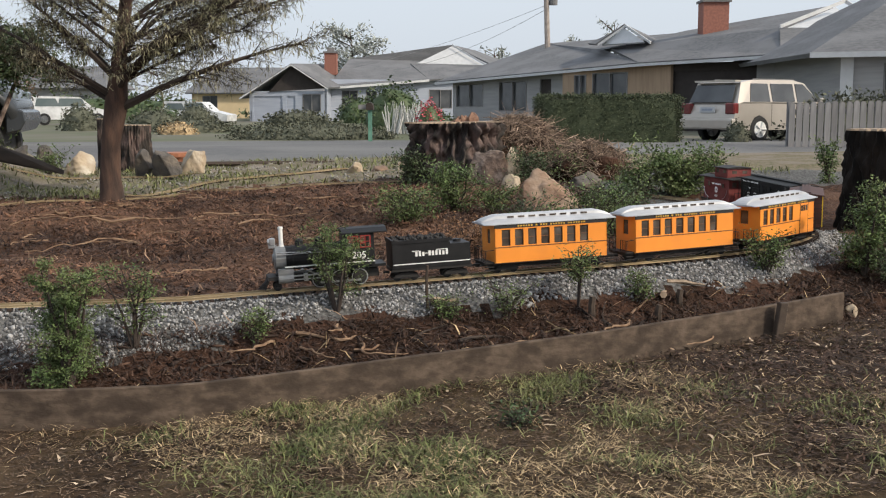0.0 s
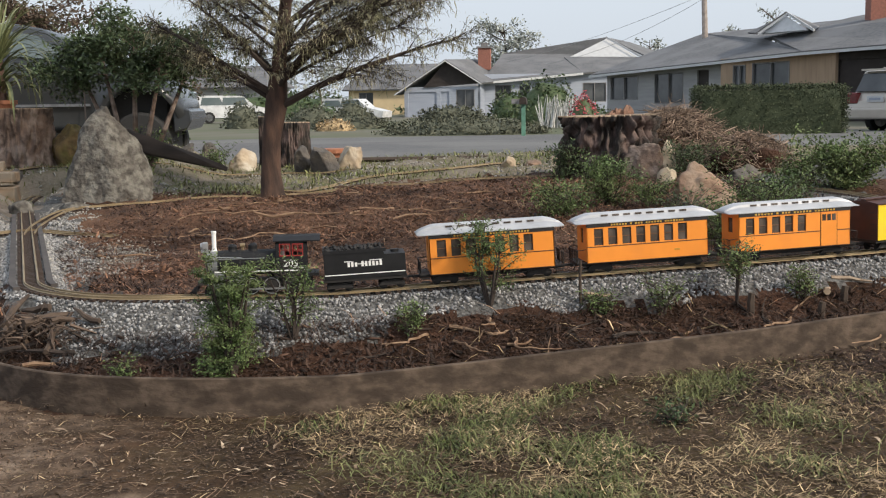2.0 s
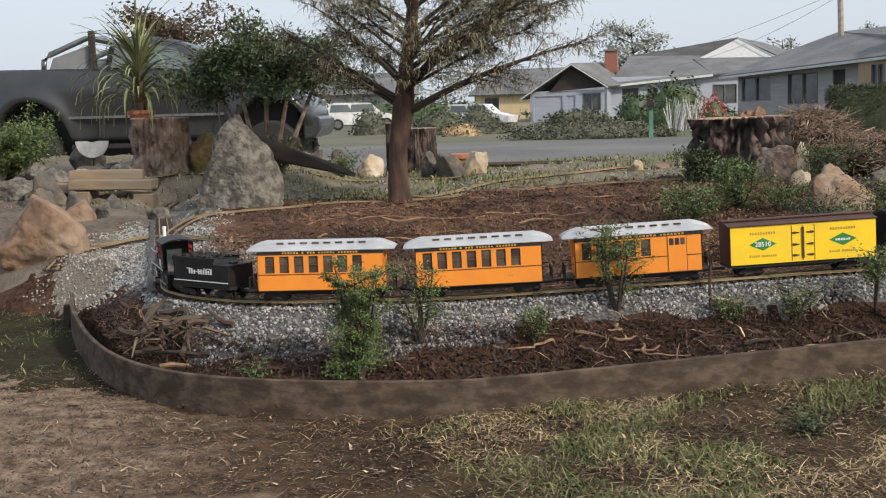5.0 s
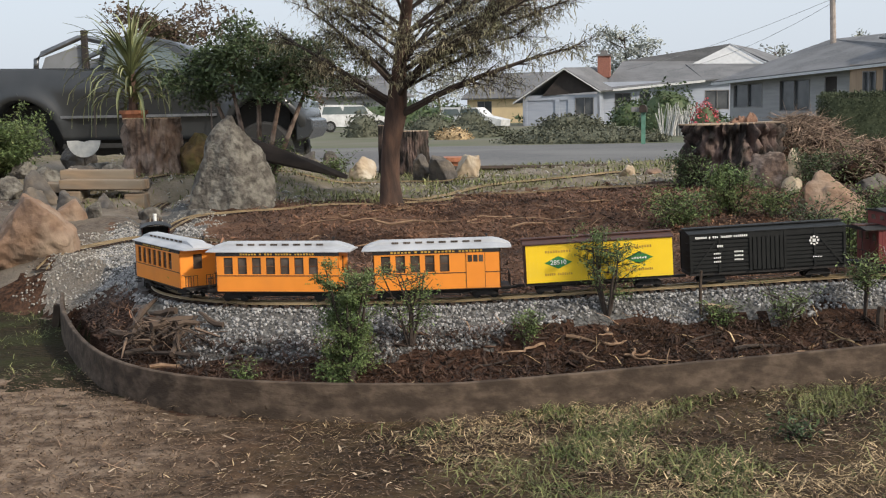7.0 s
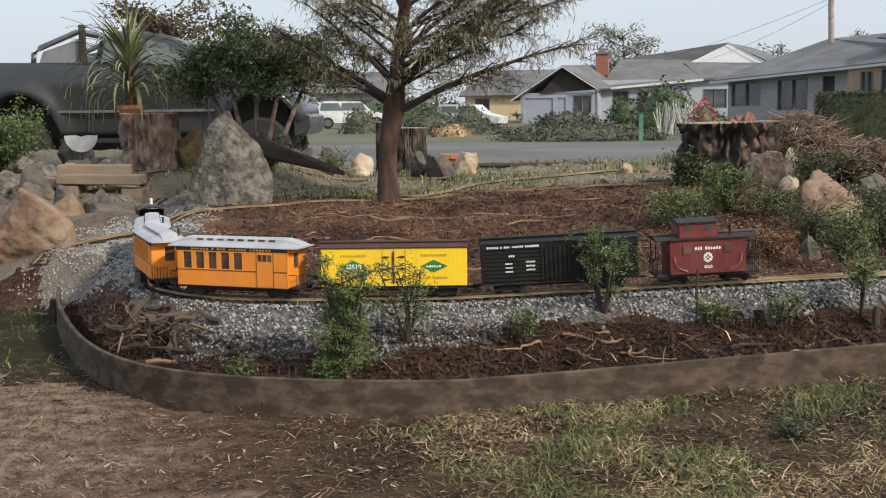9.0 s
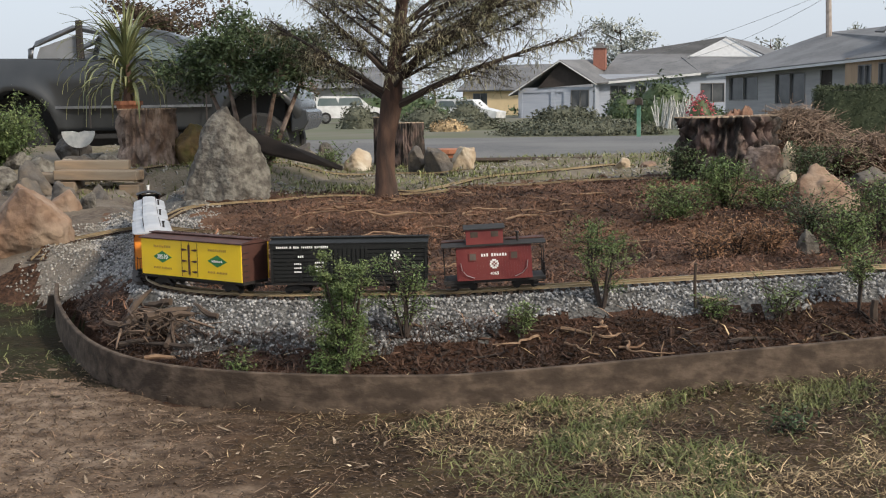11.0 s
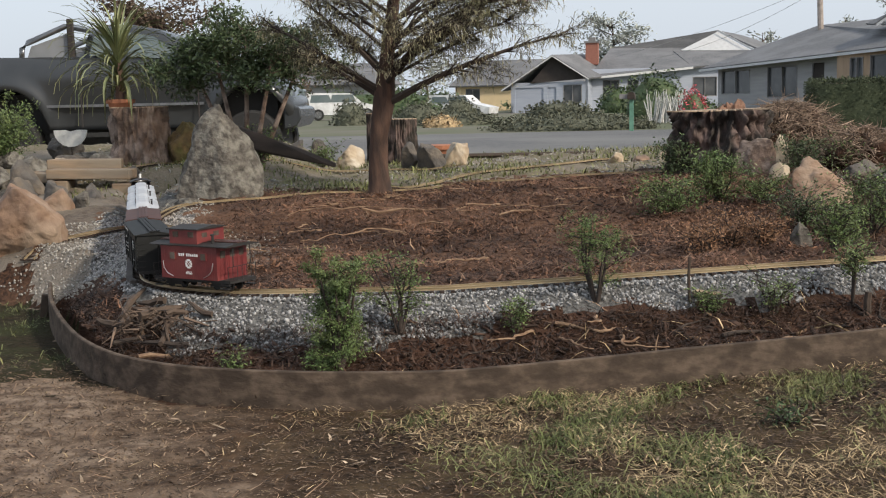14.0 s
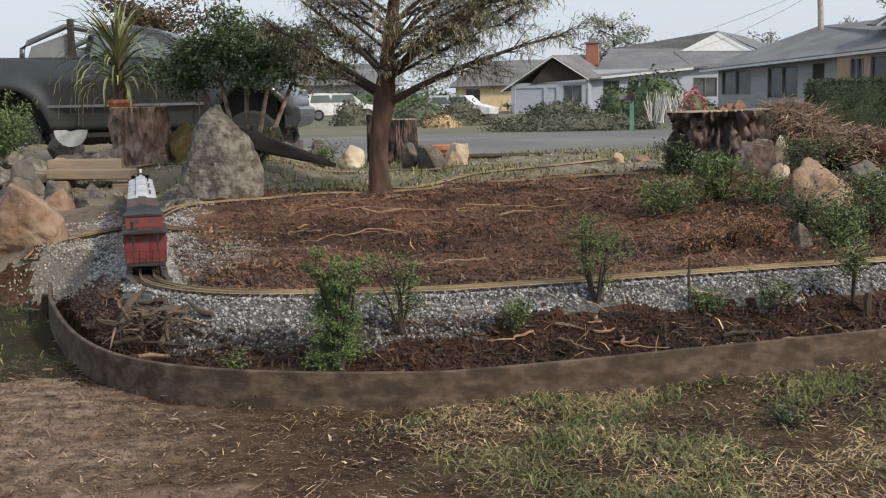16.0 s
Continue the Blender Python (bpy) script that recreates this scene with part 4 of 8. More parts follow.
def caboose():
    car = thing("caboose", "maroon wooden caboose with a roof cupola", "train car", group="cars of the train")
    hl, hw, h = 0.118, 0.052, 0.150
    bm = bmesh.new()
    box(bm, -0.165, 0.165, -0.045, 0.045, 0.030, 0.040)
    part("underframe", bm, M["matblack"], car)
    truck(car, -0.10), truck(car, 0.10)
    core = bmesh.new()
    box(core, -hl + 0.002, hl - 0.002, -hw + 0.003, hw - 0.003, 0.040, h)
    body = part("body", core, M["maroon"], car)
    for s in (-1, 1):
        for k in range(26):
            bm = bmesh.new()
            w = 2 * hl / 26
            box(bm, -hl + w * k + 0.0003, -hl + w * (k + 1) - 0.0002, s * (hw - 0.003), s * hw, 0.040, h)
            part("plank", bm, M["maroon"], body)
        for x in (-0.065, 0.068):
            bm = bmesh.new()
            box(bm, x - 0.013, x + 0.013, s * hw, s * (hw + 0.002), 0.103, 0.130)
            frame_ = part("window_frame", bm, M["maroon"], body)
            bm = bmesh.new()
            box(bm, x - 0.010, x + 0.010, s * (hw + 0.002), s * (hw + 0.0026), 0.106, 0.127)
            part("pane", bm, M["pane"], frame_)
        letters("lettering", car, M["white"], 0.0, s * (hw + 0.0003), 0.121, 0.085, 0.010, (3, 6), 41, s)
        write("number", car, M["white"], "4065", 0.0, s * (hw + 0.0004), 0.060, 0.014, s)
        bm = bmesh.new()
        for k in range(10):
            a = k * math.tau / 10
            x, z = 0.0115 * math.cos(a), 0.091 + 0.0125 * math.sin(a)
            box(bm, x - 0.0032, x + 0.0032, s * hw, s * (hw + 0.0006), z - 0.0032, z + 0.0032)
        for x, z in ((0, 0.091), (-0.005, 0.096), (0.005, 0.096), (-0.005, 0.086), (0.005, 0.086)):
            box(bm, x - 0.0022, x + 0.0022, s * hw, s * (hw + 0.0006), z - 0.0022, z + 0.0022)
        part("emblem", bm, M["white"], car)
        for e in (-1, 1):
            bm = bmesh.new()
            tube(bm, [(e * 0.108, s * (hw + 0.003), 0.098), (e * 0.104, s * (hw + 0.004), 0.075), (e * 0.09, s * (hw + 0.004), 0.058), (e * 0.066, s * (hw + 0.003), 0.048)], 0.0013, 5)
            part("grab_iron", bm, M["steel"], car, "pale curved grab iron")
        for e in (-1, 1):
            for y, z in ((0.05, 0.012), (0.046, 0.024)):
                bm = bmesh.new()
                box(bm, e * 0.125, e * 0.16, s * 0.038, s * y, z, z + 0.003)
                part("step", bm, M["matblack"], car)
    for e in (-1, 1):
        bm = bmesh.new()
        a, b = sorted((e * (hl - 0.001), e * (hl + 0.002)))
        box(bm, a, b, -hw, hw, 0.040, h)
        part("end_wall", bm, M["maroon"], body)
        for k in range(9):
            bm = bmesh.new()
            box(bm, e * (hl + 0.002), e * (hl + 0.0032), -hw + 0.0116 * k, -hw + 0.0116 * k + 0.0110, 0.040, h)
            part("plank", bm, M["maroon"], body)
        for y in (-0.040, -0.009, 0.024):
            bm = bmesh.new()
            box(bm, e * (hl + 0.0032), e * (hl + 0.0042), y, y + 0.016, 0.112, 0.136)
            part("end_window", bm, M["pane"], body)
        bm = bmesh.new()
        box(bm, e * (hl + 0.0032), e * (hl + 0.0040), -0.0125, 0.0105, 0.042, 0.138)
        part("end_door", bm, M["maroon"], body)
        bm = bmesh.new()
        x = e * 0.162
        tube(bm, [(x, -0.048, 0.04), (x, -0.048, 0.085), (x, 0.048, 0.085), (x, 0.048, 0.04)], 0.0015, 5)
        for y in (-0.032, -0.016, 0.0, 0.016, 0.032):
            tube(bm, [(x, y, 0.04), (x, y, 0.085)], 0.001, 4)
        tube(bm, [(x, 0.03, 0.085), (x, 0.03, h)], 0.0016, 5)
        tube(bm, [(x, -0.03, 0.085), (x, -0.03, h)], 0.0016, 5)
        part("platform_railing", bm, M["matblack"], car)
    bm = bmesh.new()
    prism(bm, [(-hw - 0.005, h), (-hw - 0.005, h + 0.003), (-0.03, h + 0.009), (0, h + 0.011), (0.03, h + 0.009), (hw + 0.005, h + 0.003), (hw + 0.005, h)], "x", -0.168, 0.168)
    roof = part("roof", bm, M["matblack"], car)
    bm = bmesh.new()
    box(bm, -0.033, 0.087, -0.046, 0.046, h + 0.004, 0.203)
    cup = part("cupola", bm, M["maroon"], car)
    for s in (-1, 1):
        for x in (-0.006, 0.060):
            bm = bmesh.new()
            box(bm, x - 0.012, x + 0.012, s * 0.046, s * 0.0466, 0.178, 0.196)
            part("cupola_window", bm, M["pane"], cup)
    for x in (-0.033, 0.087):
        for y in (-0.028, 0.012):
            bm = bmesh.new()
            box(bm, x - 0.0006, x + 0.0006, y, y + 0.018, 0.176, 0.191)
            part("cupola_window", bm, M["pane"], cup)
    bm = bmesh.new()
    prism(bm, [(-0.051, 0.203), (-0.051, 0.206), (0, 0.213), (0.051, 0.206), (0.051, 0.203)], "x", -0.040, 0.094)
    part("cupola_roof", bm, M["matblack"], cup)
    for y in (-0.012, 0, 0.012):
        for x0, x1 in ((-0.168, -0.041), (0.095, 0.168)):
            bm = bmesh.new()
            box(bm, x0, x1, y - 0.005, y + 0.005, h + 0.011, h + 0.014)
            part("roof_walk", bm, M["brown"], roof)
    bm = bmesh.new()
    tube(bm, [(-0.08, 0.03, h + 0.008), (-0.08, 0.03, h + 0.034)], 0.004, 8)
    tube(bm, [(-0.08, 0.03, h + 0.034), (-0.08, 0.03, h + 0.039)], 0.0065, 8)
    part("stove_pipe", bm, M["matblack"], roof)
    return car

def locomotive():
    car = thing("steam_locomotive", "black model steam locomotive with grey smokebox and white trim", "locomotive", group="cars of the train")
    # frame and cylinders; forward is +x
    bm = bmesh.new()
    box(bm, -0.16, 0.15, -0.02, 0.02, 0.024, 0.048)
    box(bm, 0.13, 0.175, -0.045, 0.045, 0.036, 0.046)
    part("frame", bm, M["matblack"], car)
    bm = bmesh.new()
    for k in range(9):
        y = -0.04 + 0.01 * k
        tube(bm, [(0.174, y, 0.036), (0.204 - abs(y) * 0.5, y * 0.55, 0.006)], 0.0022, 5)
    part("cowcatcher", bm, M["matblack"], car)
    bm = bmesh.new()
    tube(bm, [(-0.055, 0, 0.092), (0.118, 0, 0.092)], [0.035, 0.033], 24)
    boiler = part("boiler", bm, M["black"], car, smooth=False)
    bm = bmesh.new()
    for x in (-0.03, 0.01, 0.05, 0.095):
        tube(bm, [(x, 0, 0.092), (x + 0.004, 0, 0.092)], 0.0358, 24)
    part("boiler_band", bm, M["matblack"], boiler)
    bm = bmesh.new()
    tube(bm, [(0.118, 0, 0.092), (0.148, 0, 0.092), (0.152, 0, 0.092)], [0.0335, 0.0335, 0.028], 20)
    tube(bm, [(0.152, 0, 0.092), (0.156, 0, 0.092)], [0.016, 0.012], 14)
    part("smokebox", bm, M["smokebox"], car, "grey graphite smokebox")
    bm = bmesh.new()
    tube(bm, [(0.128, 0, 0.12), (0.128, 0, 0.132), (0.128, 0, 0.172), (0.128, 0, 0.177), (0.128, 0, 0.181)], [0.010, 0.0065, 0.0065, 0.0078, 0.0075], 14)
    part("smokestack", bm, M["white"], car, "pale straight smokestack")
    bm = bmesh.new()
    box(bm, 0.146, 0.164, -0.011, 0.011, 0.128, 0.150)
    bevel(bm, 0.003)
    tube(bm, [(0.164, 0, 0.139), (0.168, 0, 0.139)], 0.009, 12)
    box(bm, 0.142, 0.166, -0.009, 0.009, 0.122, 0.128)
    part("headlamp", bm, M["steel"], car)
    for x, w, h in ((0.075, 0.013, 0.143), (0.015, 0.014, 0.145)):
        bm = bmesh.new()
        tube(bm, [(x, 0, 0.118), (x, 0, 0.128), (x, 0, h - 0.006), (x, 0, h)], [w * 1.25, w, w, w * 0.5], 14)
        part("dome", bm, M["black"], boiler)
    bm = bmesh.new()
    tube(bm, [(0.045, 0, 0.122), (0.045, 0, 0.140)], 0.004, 8)
    tube(bm, [(0.038, 0.0, 0.139), (0.052, 0.0, 0.139)], 0.006, 8)
    part("bell", bm, M["brass"], boiler)
    for s in (-1, 1):
        bm = bmesh.new()
        box(bm, -0.07, 0.125, s * 0.030, s * 0.052, 0.070, 0.0725)
        board_ = part("running_board", bm, M["black"], car)
        bm = bmesh.new()
        box(bm, -0.07, 0.125, s * 0.052, s * 0.0528, 0.0695, 0.073)
        part("white_edge", bm, M["white"], board_, "white painted edge")
        bm = bmesh.new()
        tube(bm, [(0.10, s * 0.044, 0.040), (0.145, s * 0.044, 0.040)], 0.014, 14)
        box(bm, 0.10, 0.145, s * 0.03, s * 0.054, 0.052, 0.066)
        part("cylinder", bm, M["smokebox"], car, "grey steam cylinder")
        bm = bmesh.new()
        tube(bm, [(0.045, s * 0.047, 0.108), (0.145, s * 0.047, 0.112)], 0.0016, 5)
        tube(bm, [(-0.02, s * 0.036, 0.105), (0.14, s * 0.034, 0.103)], 0.0014, 5)
        part("handrail", bm, M["steel"], car)
        bm = bmesh.new()
        box(bm, 0.02, 0.10, s * 0.045, s * 0.048, 0.044, 0.048)
        box(bm, 0.02, 0.10, s * 0.045, s * 0.048, 0.034, 0.037)
        box(bm, 0.058, 0.070, s * 0.043, s * 0.051, 0.030, 0.052)
        tube(bm, [(0.02, s * 0.049, 0.041), (0.06, s * 0.049, 0.060)], 0.002, 5)
        part("crosshead", bm, M["steel"], car)
        bm = bmesh.new()
        box(bm, -0.110, 0.024, s * 0.0405, s * 0.0435, -0.003, 0.003)
        part("side_rod", bm, M["steel"], car, "bright steel side rod", at=pose(0, 0, 0.023))
    for x in (0.022, -0.043, -0.108):
        bm = bmesh.new()
        for s in (-1, 1):
            y0, y1 = s * 0.030, s * 0.037
            n = 20
            for k in range(n):
                a, b = k * math.tau / n, (k + 1) * math.tau / n
                q = [(math.cos(t) * r, y, math.sin(t) * r) for t, r, y in ((a, 0.0270, y1), (b, 0.0270, y1), (b, 0.0210, y1), (a, 0.0210, y1))]
                bm.faces.new([bm.verts.new(v) for v in q])
            tube(bm, [(0, s * 0.026, 0), (0, s * 0.0302, 0)], 0.0294, 20)
            tube(bm, [(0, y0, 0), (0, y1, 0)], 0.0266, 20)
        tube(bm, [(0, -0.037, 0), (0, 0.037, 0)], 0.004, 8)
        w = part("driving_wheel", bm, M["matblack"], car, at=pose(x, 0, 0.0294))
        for s in (-1, 1):
            bm = bmesh.new()
            n = 20
            ri, ro = [], []
            for k in range(n):
                a = k * math.tau / n
                ri.append(bm.verts.new((0.0236 * math.cos(a), s * 0.0376, 0.0236 * math.sin(a))))
                ro.append(bm.verts.new((0.0270 * math.cos(a), s * 0.0376, 0.0270 * math.sin(a))))
            for k in range(n):
                bm.faces.new((ri[k], ri[(k + 1) % n], ro[(k + 1) % n], ro[k]))
            # Steel grey in place of white puts the shade on the tyres.
            part("white_tyre", bm, M["steel"], w, "grey-white tyre toned down for shade")
    bm = bmesh.new()
    for s in (-1, 1):
        tube(bm, [(0.16, s * 0.020, 0.014), (0.16, s * 0.0255, 0.014)], 0.014, 14)
    tube(bm, [(0.16, -0.04, 0.014), (0.16, 0.04, 0.014)], 0.003, 6)
    part("pilot_wheel", bm, M["matblack"], car)
    # cab
    for s in (-1, 1):
        bm = bmesh.new()
        y0, y1 = s * 0.050, s * 0.053
        for a, b, z0, z1 in ((-0.145, -0.055, 0.062, 0.110), (-0.145, -0.135, 0.110, 0.150), (-0.065, -0.055, 0.110, 0.150), (-0.145, -0.055, 0.146, 0.154), (-0.102, -0.098, 0.110, 0.146)):
            box(bm, a, b, y0, y1, z0, z1)
        side = part("cab_side", bm, M["black"], car)
        for a, b in ((-0.135, -0.102), (-0.098, -0.065)):
            bm = bmesh.new()
            for p, q, z0, z1 in ((a, b, 0.110, 0.113), (a, b, 0.143, 0.146), (a, a + 0.003, 0.113, 0.143), (b - 0.003, b, 0.113, 0.143), ((a + b) / 2 - 0.001, (a + b) / 2 + 0.001, 0.113, 0.143), (a, b, 0.127, 0.129)):
                box(bm, p, q, s * 0.0495, s * 0.0535, z0, z1)
            part("window_frame", bm, M["red"], side, "red window frame")
        write("number", car, M["white"], "205", -0.098, s * 0.0534, 0.090, 0.031, s)
        bm = bmesh.new()
        box(bm, -0.145, -0.055, s * 0.053, s * 0.0536, 0.070, 0.073)
        part("white_line", bm, M["white"], side)
        letters("lettering", car, M["white"], -0.12, s * 0.0534, 0.0785, 0.03, 0.003, (3, 4), 51, s)
    bm = bmesh.new()
    box(bm, -0.057, -0.054, -0.050, 0.050, 0.062, 0.150)
    box(bm, -0.18, -0.054, -0.045, 0.045, 0.055, 0.062)
    part("cab_front", bm, M["black"], car)
    bm = bmesh.new()
    box(bm, -0.075, -0.057, -0.025, 0.025, 0.062, 0.125)
    box(bm, -0.08, -0.074, 0.008, 0.022, 0.105, 0.125)
    part("backhead", bm, M["steel"], car)
    bm = bmesh.new()
    prism(bm, [(-0.058, 0.152), (-0.058, 0.155), (-0.03, 0.165), (0, 0.168), (0.03, 0.165), (0.058, 0.155), (0.058, 0.152), (0.03, 0.161), (0, 0.164), (-0.03, 0.161)], "x", -0.185, -0.048)
    part("cab_roof", bm, M["black"], car)
    for ob in car.children_recursive:
        if not ob.name.startswith(("driving_wheel", "side_rod", "white_tyre", "number")):
            for v in ob.data.vertices:
                v.co.z *= 1.0 + 0.14 * min(1.0, max(0.0, (v.co.z - 0.02) / 0.06))
        elif ob.name.startswith("number"):
            ob.location.z *= 1.13
    return car

def tender():
    car = thing("tender", "black coal tender with white lettering on its side", "train car", group="cars of the train")
    bm = bmesh.new()
    box(bm, -0.135, 0.135, -0.048, 0.048, 0.036, 0.046)
    part("underframe", bm, M["matblack"], car)
    truck(car, -0.085), truck(car, 0.085)
    bm = bmesh.new()
    prism(bm, [(-0.132, 0.046), (0.132, 0.046), (0.132, 0.135), (0.02, 0.135), (0.015, 0.13), (-0.06, 0.13), (-0.065, 0.118), (-0.132, 0.118)], "y", -0.051, 0.051)
    tank = part("tank", bm, M["black"], car)
    bm = bmesh.new()
    for s in (-1, 1):
        box(bm, -0.07, 0.134, s * 0.051, s * 0.0535, 0.128, 0.139)
    box(bm, 0.128, 0.134, -0.05, 0.05, 0.135, 0.142)
    part("coal_board", bm, M["black"], tank)
    bm = bmesh.new()
    r = random.Random(5)
    for _ in range(70):
        x, y = r.uniform(-0.055, 0.125), r.uniform(-0.045, 0.045)
        bmesh.ops.create_icosphere(bm, subdivisions=1, radius=r.uniform(0.005, 0.009), matrix=Matrix.Translation((x, y, 0.134 + r.uniform(0, 0.008))))
    part("coal", bm, M["matblack"], tank, "heap of black coal")
    bm = bmesh.new()
    tube(bm, [(-0.1, 0, 0.118), (-0.1, 0, 0.126)], 0.014, 12)
    part("water_hatch", bm, M["black"], tank)
    for s in (-1, 1):
        letters("lettering", car, M["white"], 0.0, s * 0.0513, 0.092, 0.115, 0.017, (3, 6), 61, s, "white stylised lettering")
        bm = bmesh.new()
        box(bm, 0.055 * s - 0.012, 0.055 * s + 0.012, s * 0.051, s * 0.0518, 0.1, 0.1025)
        box(bm, -0.035 * s - 0.02, -0.035 * s + 0.02, s * 0.051, s * 0.0518, 0.101, 0.1035)
        box(bm, 0.012 * s - 0.012, 0.012 * s + 0.012, s * 0.051, s * 0.0518, 0.091, 0.0935)
        part("flourish", bm, M["white"], car)
        bm = bmesh.new()
        box(bm, -0.130, 0.130, s * 0.051, s * 0.0518, 0.058, 0.0612)
        part("white_line", bm, M["white"], car)
    for e in (-1, 1):
        bm = bmesh.new()
        box(bm, e * 0.135, e * 0.155, -0.005, 0.005, 0.027, 0.034)
        part("coupler", bm, M["matblack"], car)
    return car

TRAIN = [
    (locomotive(), 0.212, 0.12), (tender(), 0.560, 0.085),
    (coach("orange wooden passenger coach with seven windows a side", "coach"), 0.975, 0.155),
    (coach("orange wooden passenger coach with a silver clerestory roof", "coach"), 1.49, 0.155),
    (coach("orange combine car with baggage door and silver roof", "combine"), 2.005, 0.155),
    (reefer(), 2.53, 0.16), (stock_car(), 3.072, 0.17), (caboose(), 3.545, 0.10)]

def resize(car, across, along=1.0):
    """Brings a car's body to its true breadth and length, leaving wheels and gauge alone."""
    for ob in car.children_recursive:
        ob.location.x *= along
        if ob.name.startswith(("bogie", "wheelset", "driving_wheel", "white_tyre", "side_rod", "pilot_wheel")):
            continue
        ob.location.y *= across
        if not ob.name.startswith("number") or len(ob.data.vertices) < 9 or abs(ob.rotation_euler.x) < 0.1:
            for v in ob.data.vertices:
                v.co.x, v.co.y = v.co.x * along, v.co.y * across

for car_, across_, along_ in zip([c[0] for c in TRAIN], (1.04, 1.12, 1.16, 1.16, 1.16, 1.16, 1.16, 1.46), (1.09, 1, 1, 1, 1, 1, 1, 1)):
    resize(car_, across_, along_)

# ---- rocks, stumps and wood ----
M["bark_grey"] = mat("grey_stump_bark", (0.045, 0.036, 0.03), (0.010, 0.008, 0.007), 13, 0.9, bump=0.03, bscale=24, stretch=(1, 1, 0.6), c3=(0.13, 0.09, 0.078), big=9)
M["bark_black"] = mat("dark_stump_bark", (0.022, 0.017, 0.014), (0.008, 0.007, 0.006), 18, 0.95, bump=0.03, bscale=30, stretch=(1, 1, 0.35), spec=0.2)
M["cut"] = mat("fresh_cut_wood", (0.36, 0.275, 0.195), (0.24, 0.175, 0.12), 14, 0.8, bump=0.004, stretch=(3, 3, 1))
M["drift"] = mat("dark_driftwood", (0.051, 0.037, 0.029), (0.021, 0.016, 0.013), 12, 0.9, bump=0.012, stretch=(0.3, 1, 1))
M["plank"] = mat("pale_plank", (0.27, 0.19, 0.12), (0.12, 0.08, 0.052), 12, 0.85, bump=0.006, stretch=(0.25, 1.5, 1.5), c3=(0.20, 0.165, 0.125), big=5)
M["clay"] = mat("terracotta", (0.40, 0.16, 0.085), (0.32, 0.13, 0.07), 14, 0.8)
M["moss_rock"] = mat("mossy_rock", (0.19, 0.125, 0.05), (0.09, 0.06, 0.03), 14, 0.9, bump=0.02, c3=(0.14, 0.12, 0.035), big=6)
M["lightrock"] = mat("light_brown_stump", (0.20, 0.135, 0.10), (0.06, 0.042, 0.034), 9, 0.9, bump=0.04, bscale=20, c3=(0.27, 0.21, 0.175), big=8)

def rock(label, material, x, y, size, seed, peak=0.0, sink=0.06, yaw=0, cuts=7, group="garden rocks"):
    """A boulder: a ball cut by random planes, roughened, narrowed to the top by peak."""
    bm = bmesh.new()
    bmesh.ops.create_icosphere(bm, subdivisions=5 if max(size) > 0.3 else 4, radius=1)
    r = random.Random(seed)
    planes = []
    for _ in range(cuts):
        n = Vector((r.uniform(-1, 1), r.uniform(-1, 1), r.uniform(-0.4, 1))).normalized()
        planes.append((n, r.uniform(0.42, 0.74)))
    off = Vector((seed * 3.1, seed * 1.7, 0))
    for v in bm.verts:
        s = max(1e-4, math.hypot(v.co.x, v.co.y))
        t = (v.co.z + 1) / 2
        full = (1 - abs(v.co.z) ** 3.5) ** 0.5 * (1 - peak * t)
        v.co = Vector((v.co.x / s * full + peak * 0.15 * t, v.co.y / s * full, v.co.z))
        for n, dd in planes:
            k = v.co.dot(n) - dd
            if k > 0:
                v.co -= n * k * 0.9
        v.co *= 1 + 0.20 * noise.noise(v.co * 1.5 + off) + 0.09 * noise.noise(v.co * 4.0 + off) + 0.045 * noise.noise(v.co * 10 + off) + 0.02 * noise.noise(v.co * 22 + off)
        v.co = Vector((v.co.x * size[0] / 2, v.co.y * size[1] / 2, (v.co.z + 0.75) * size[2] / 1.6))
    return solid("rock", bm, material, label, "rock", pose(x, y, drop(x, y) - sink, 0, 0, yaw), group, smooth=True)

rock("tall pointed grey boulder with pale lichen patches", M["rock_grey"], -1.47, 7.45, (0.74, 0.46, 0.68), 4, 0.80, 0.05, 10, 6, "")
rock("large smooth tan boulder beside the gravel", M["rock_tan"], -2.04, 5.42, (0.44, 0.38, 0.39), 9, 0.20, 0.05, 30, 7, "")
rock("small brown rock behind the tan boulder", M["rock_tan"], -2.3, 6.75, (0.20, 0.18, 0.20), 12, 0.2)
rock("mossy ochre round rock beside a stump", M["moss_rock"], -2.15, 9.35, (0.36, 0.3, 0.34), 14, 0.1, 0.03)
rock("tan wedge-shaped boulder near the shrubs", M["rock_tan"], 1.92, 5.75, (0.42, 0.30, 0.25), 22, 0.25, 0.04, 20, 8)
rock("small upright grey-brown stone in the planting", M["rock_grey"], 1.39, 4.40, (0.10, 0.08, 0.14), 25, 0.4, 0.03)
rock("rounded pale stone beside the big stump", M["rock_pale"], 1.98, 6.75, (0.15, 0.13, 0.13), 28, 0.0, 0.02)
rock("pale upright stone leaning on the stump", M["rock_pale"], 2.05, 6.95, (0.14, 0.12, 0.24), 31, 0.35, 0.02)
rock("rough brown rock against the stump", M["lightrock"], 1.95, 7.02, (0.34, 0.26, 0.29), 33, 0.30, 0.04)
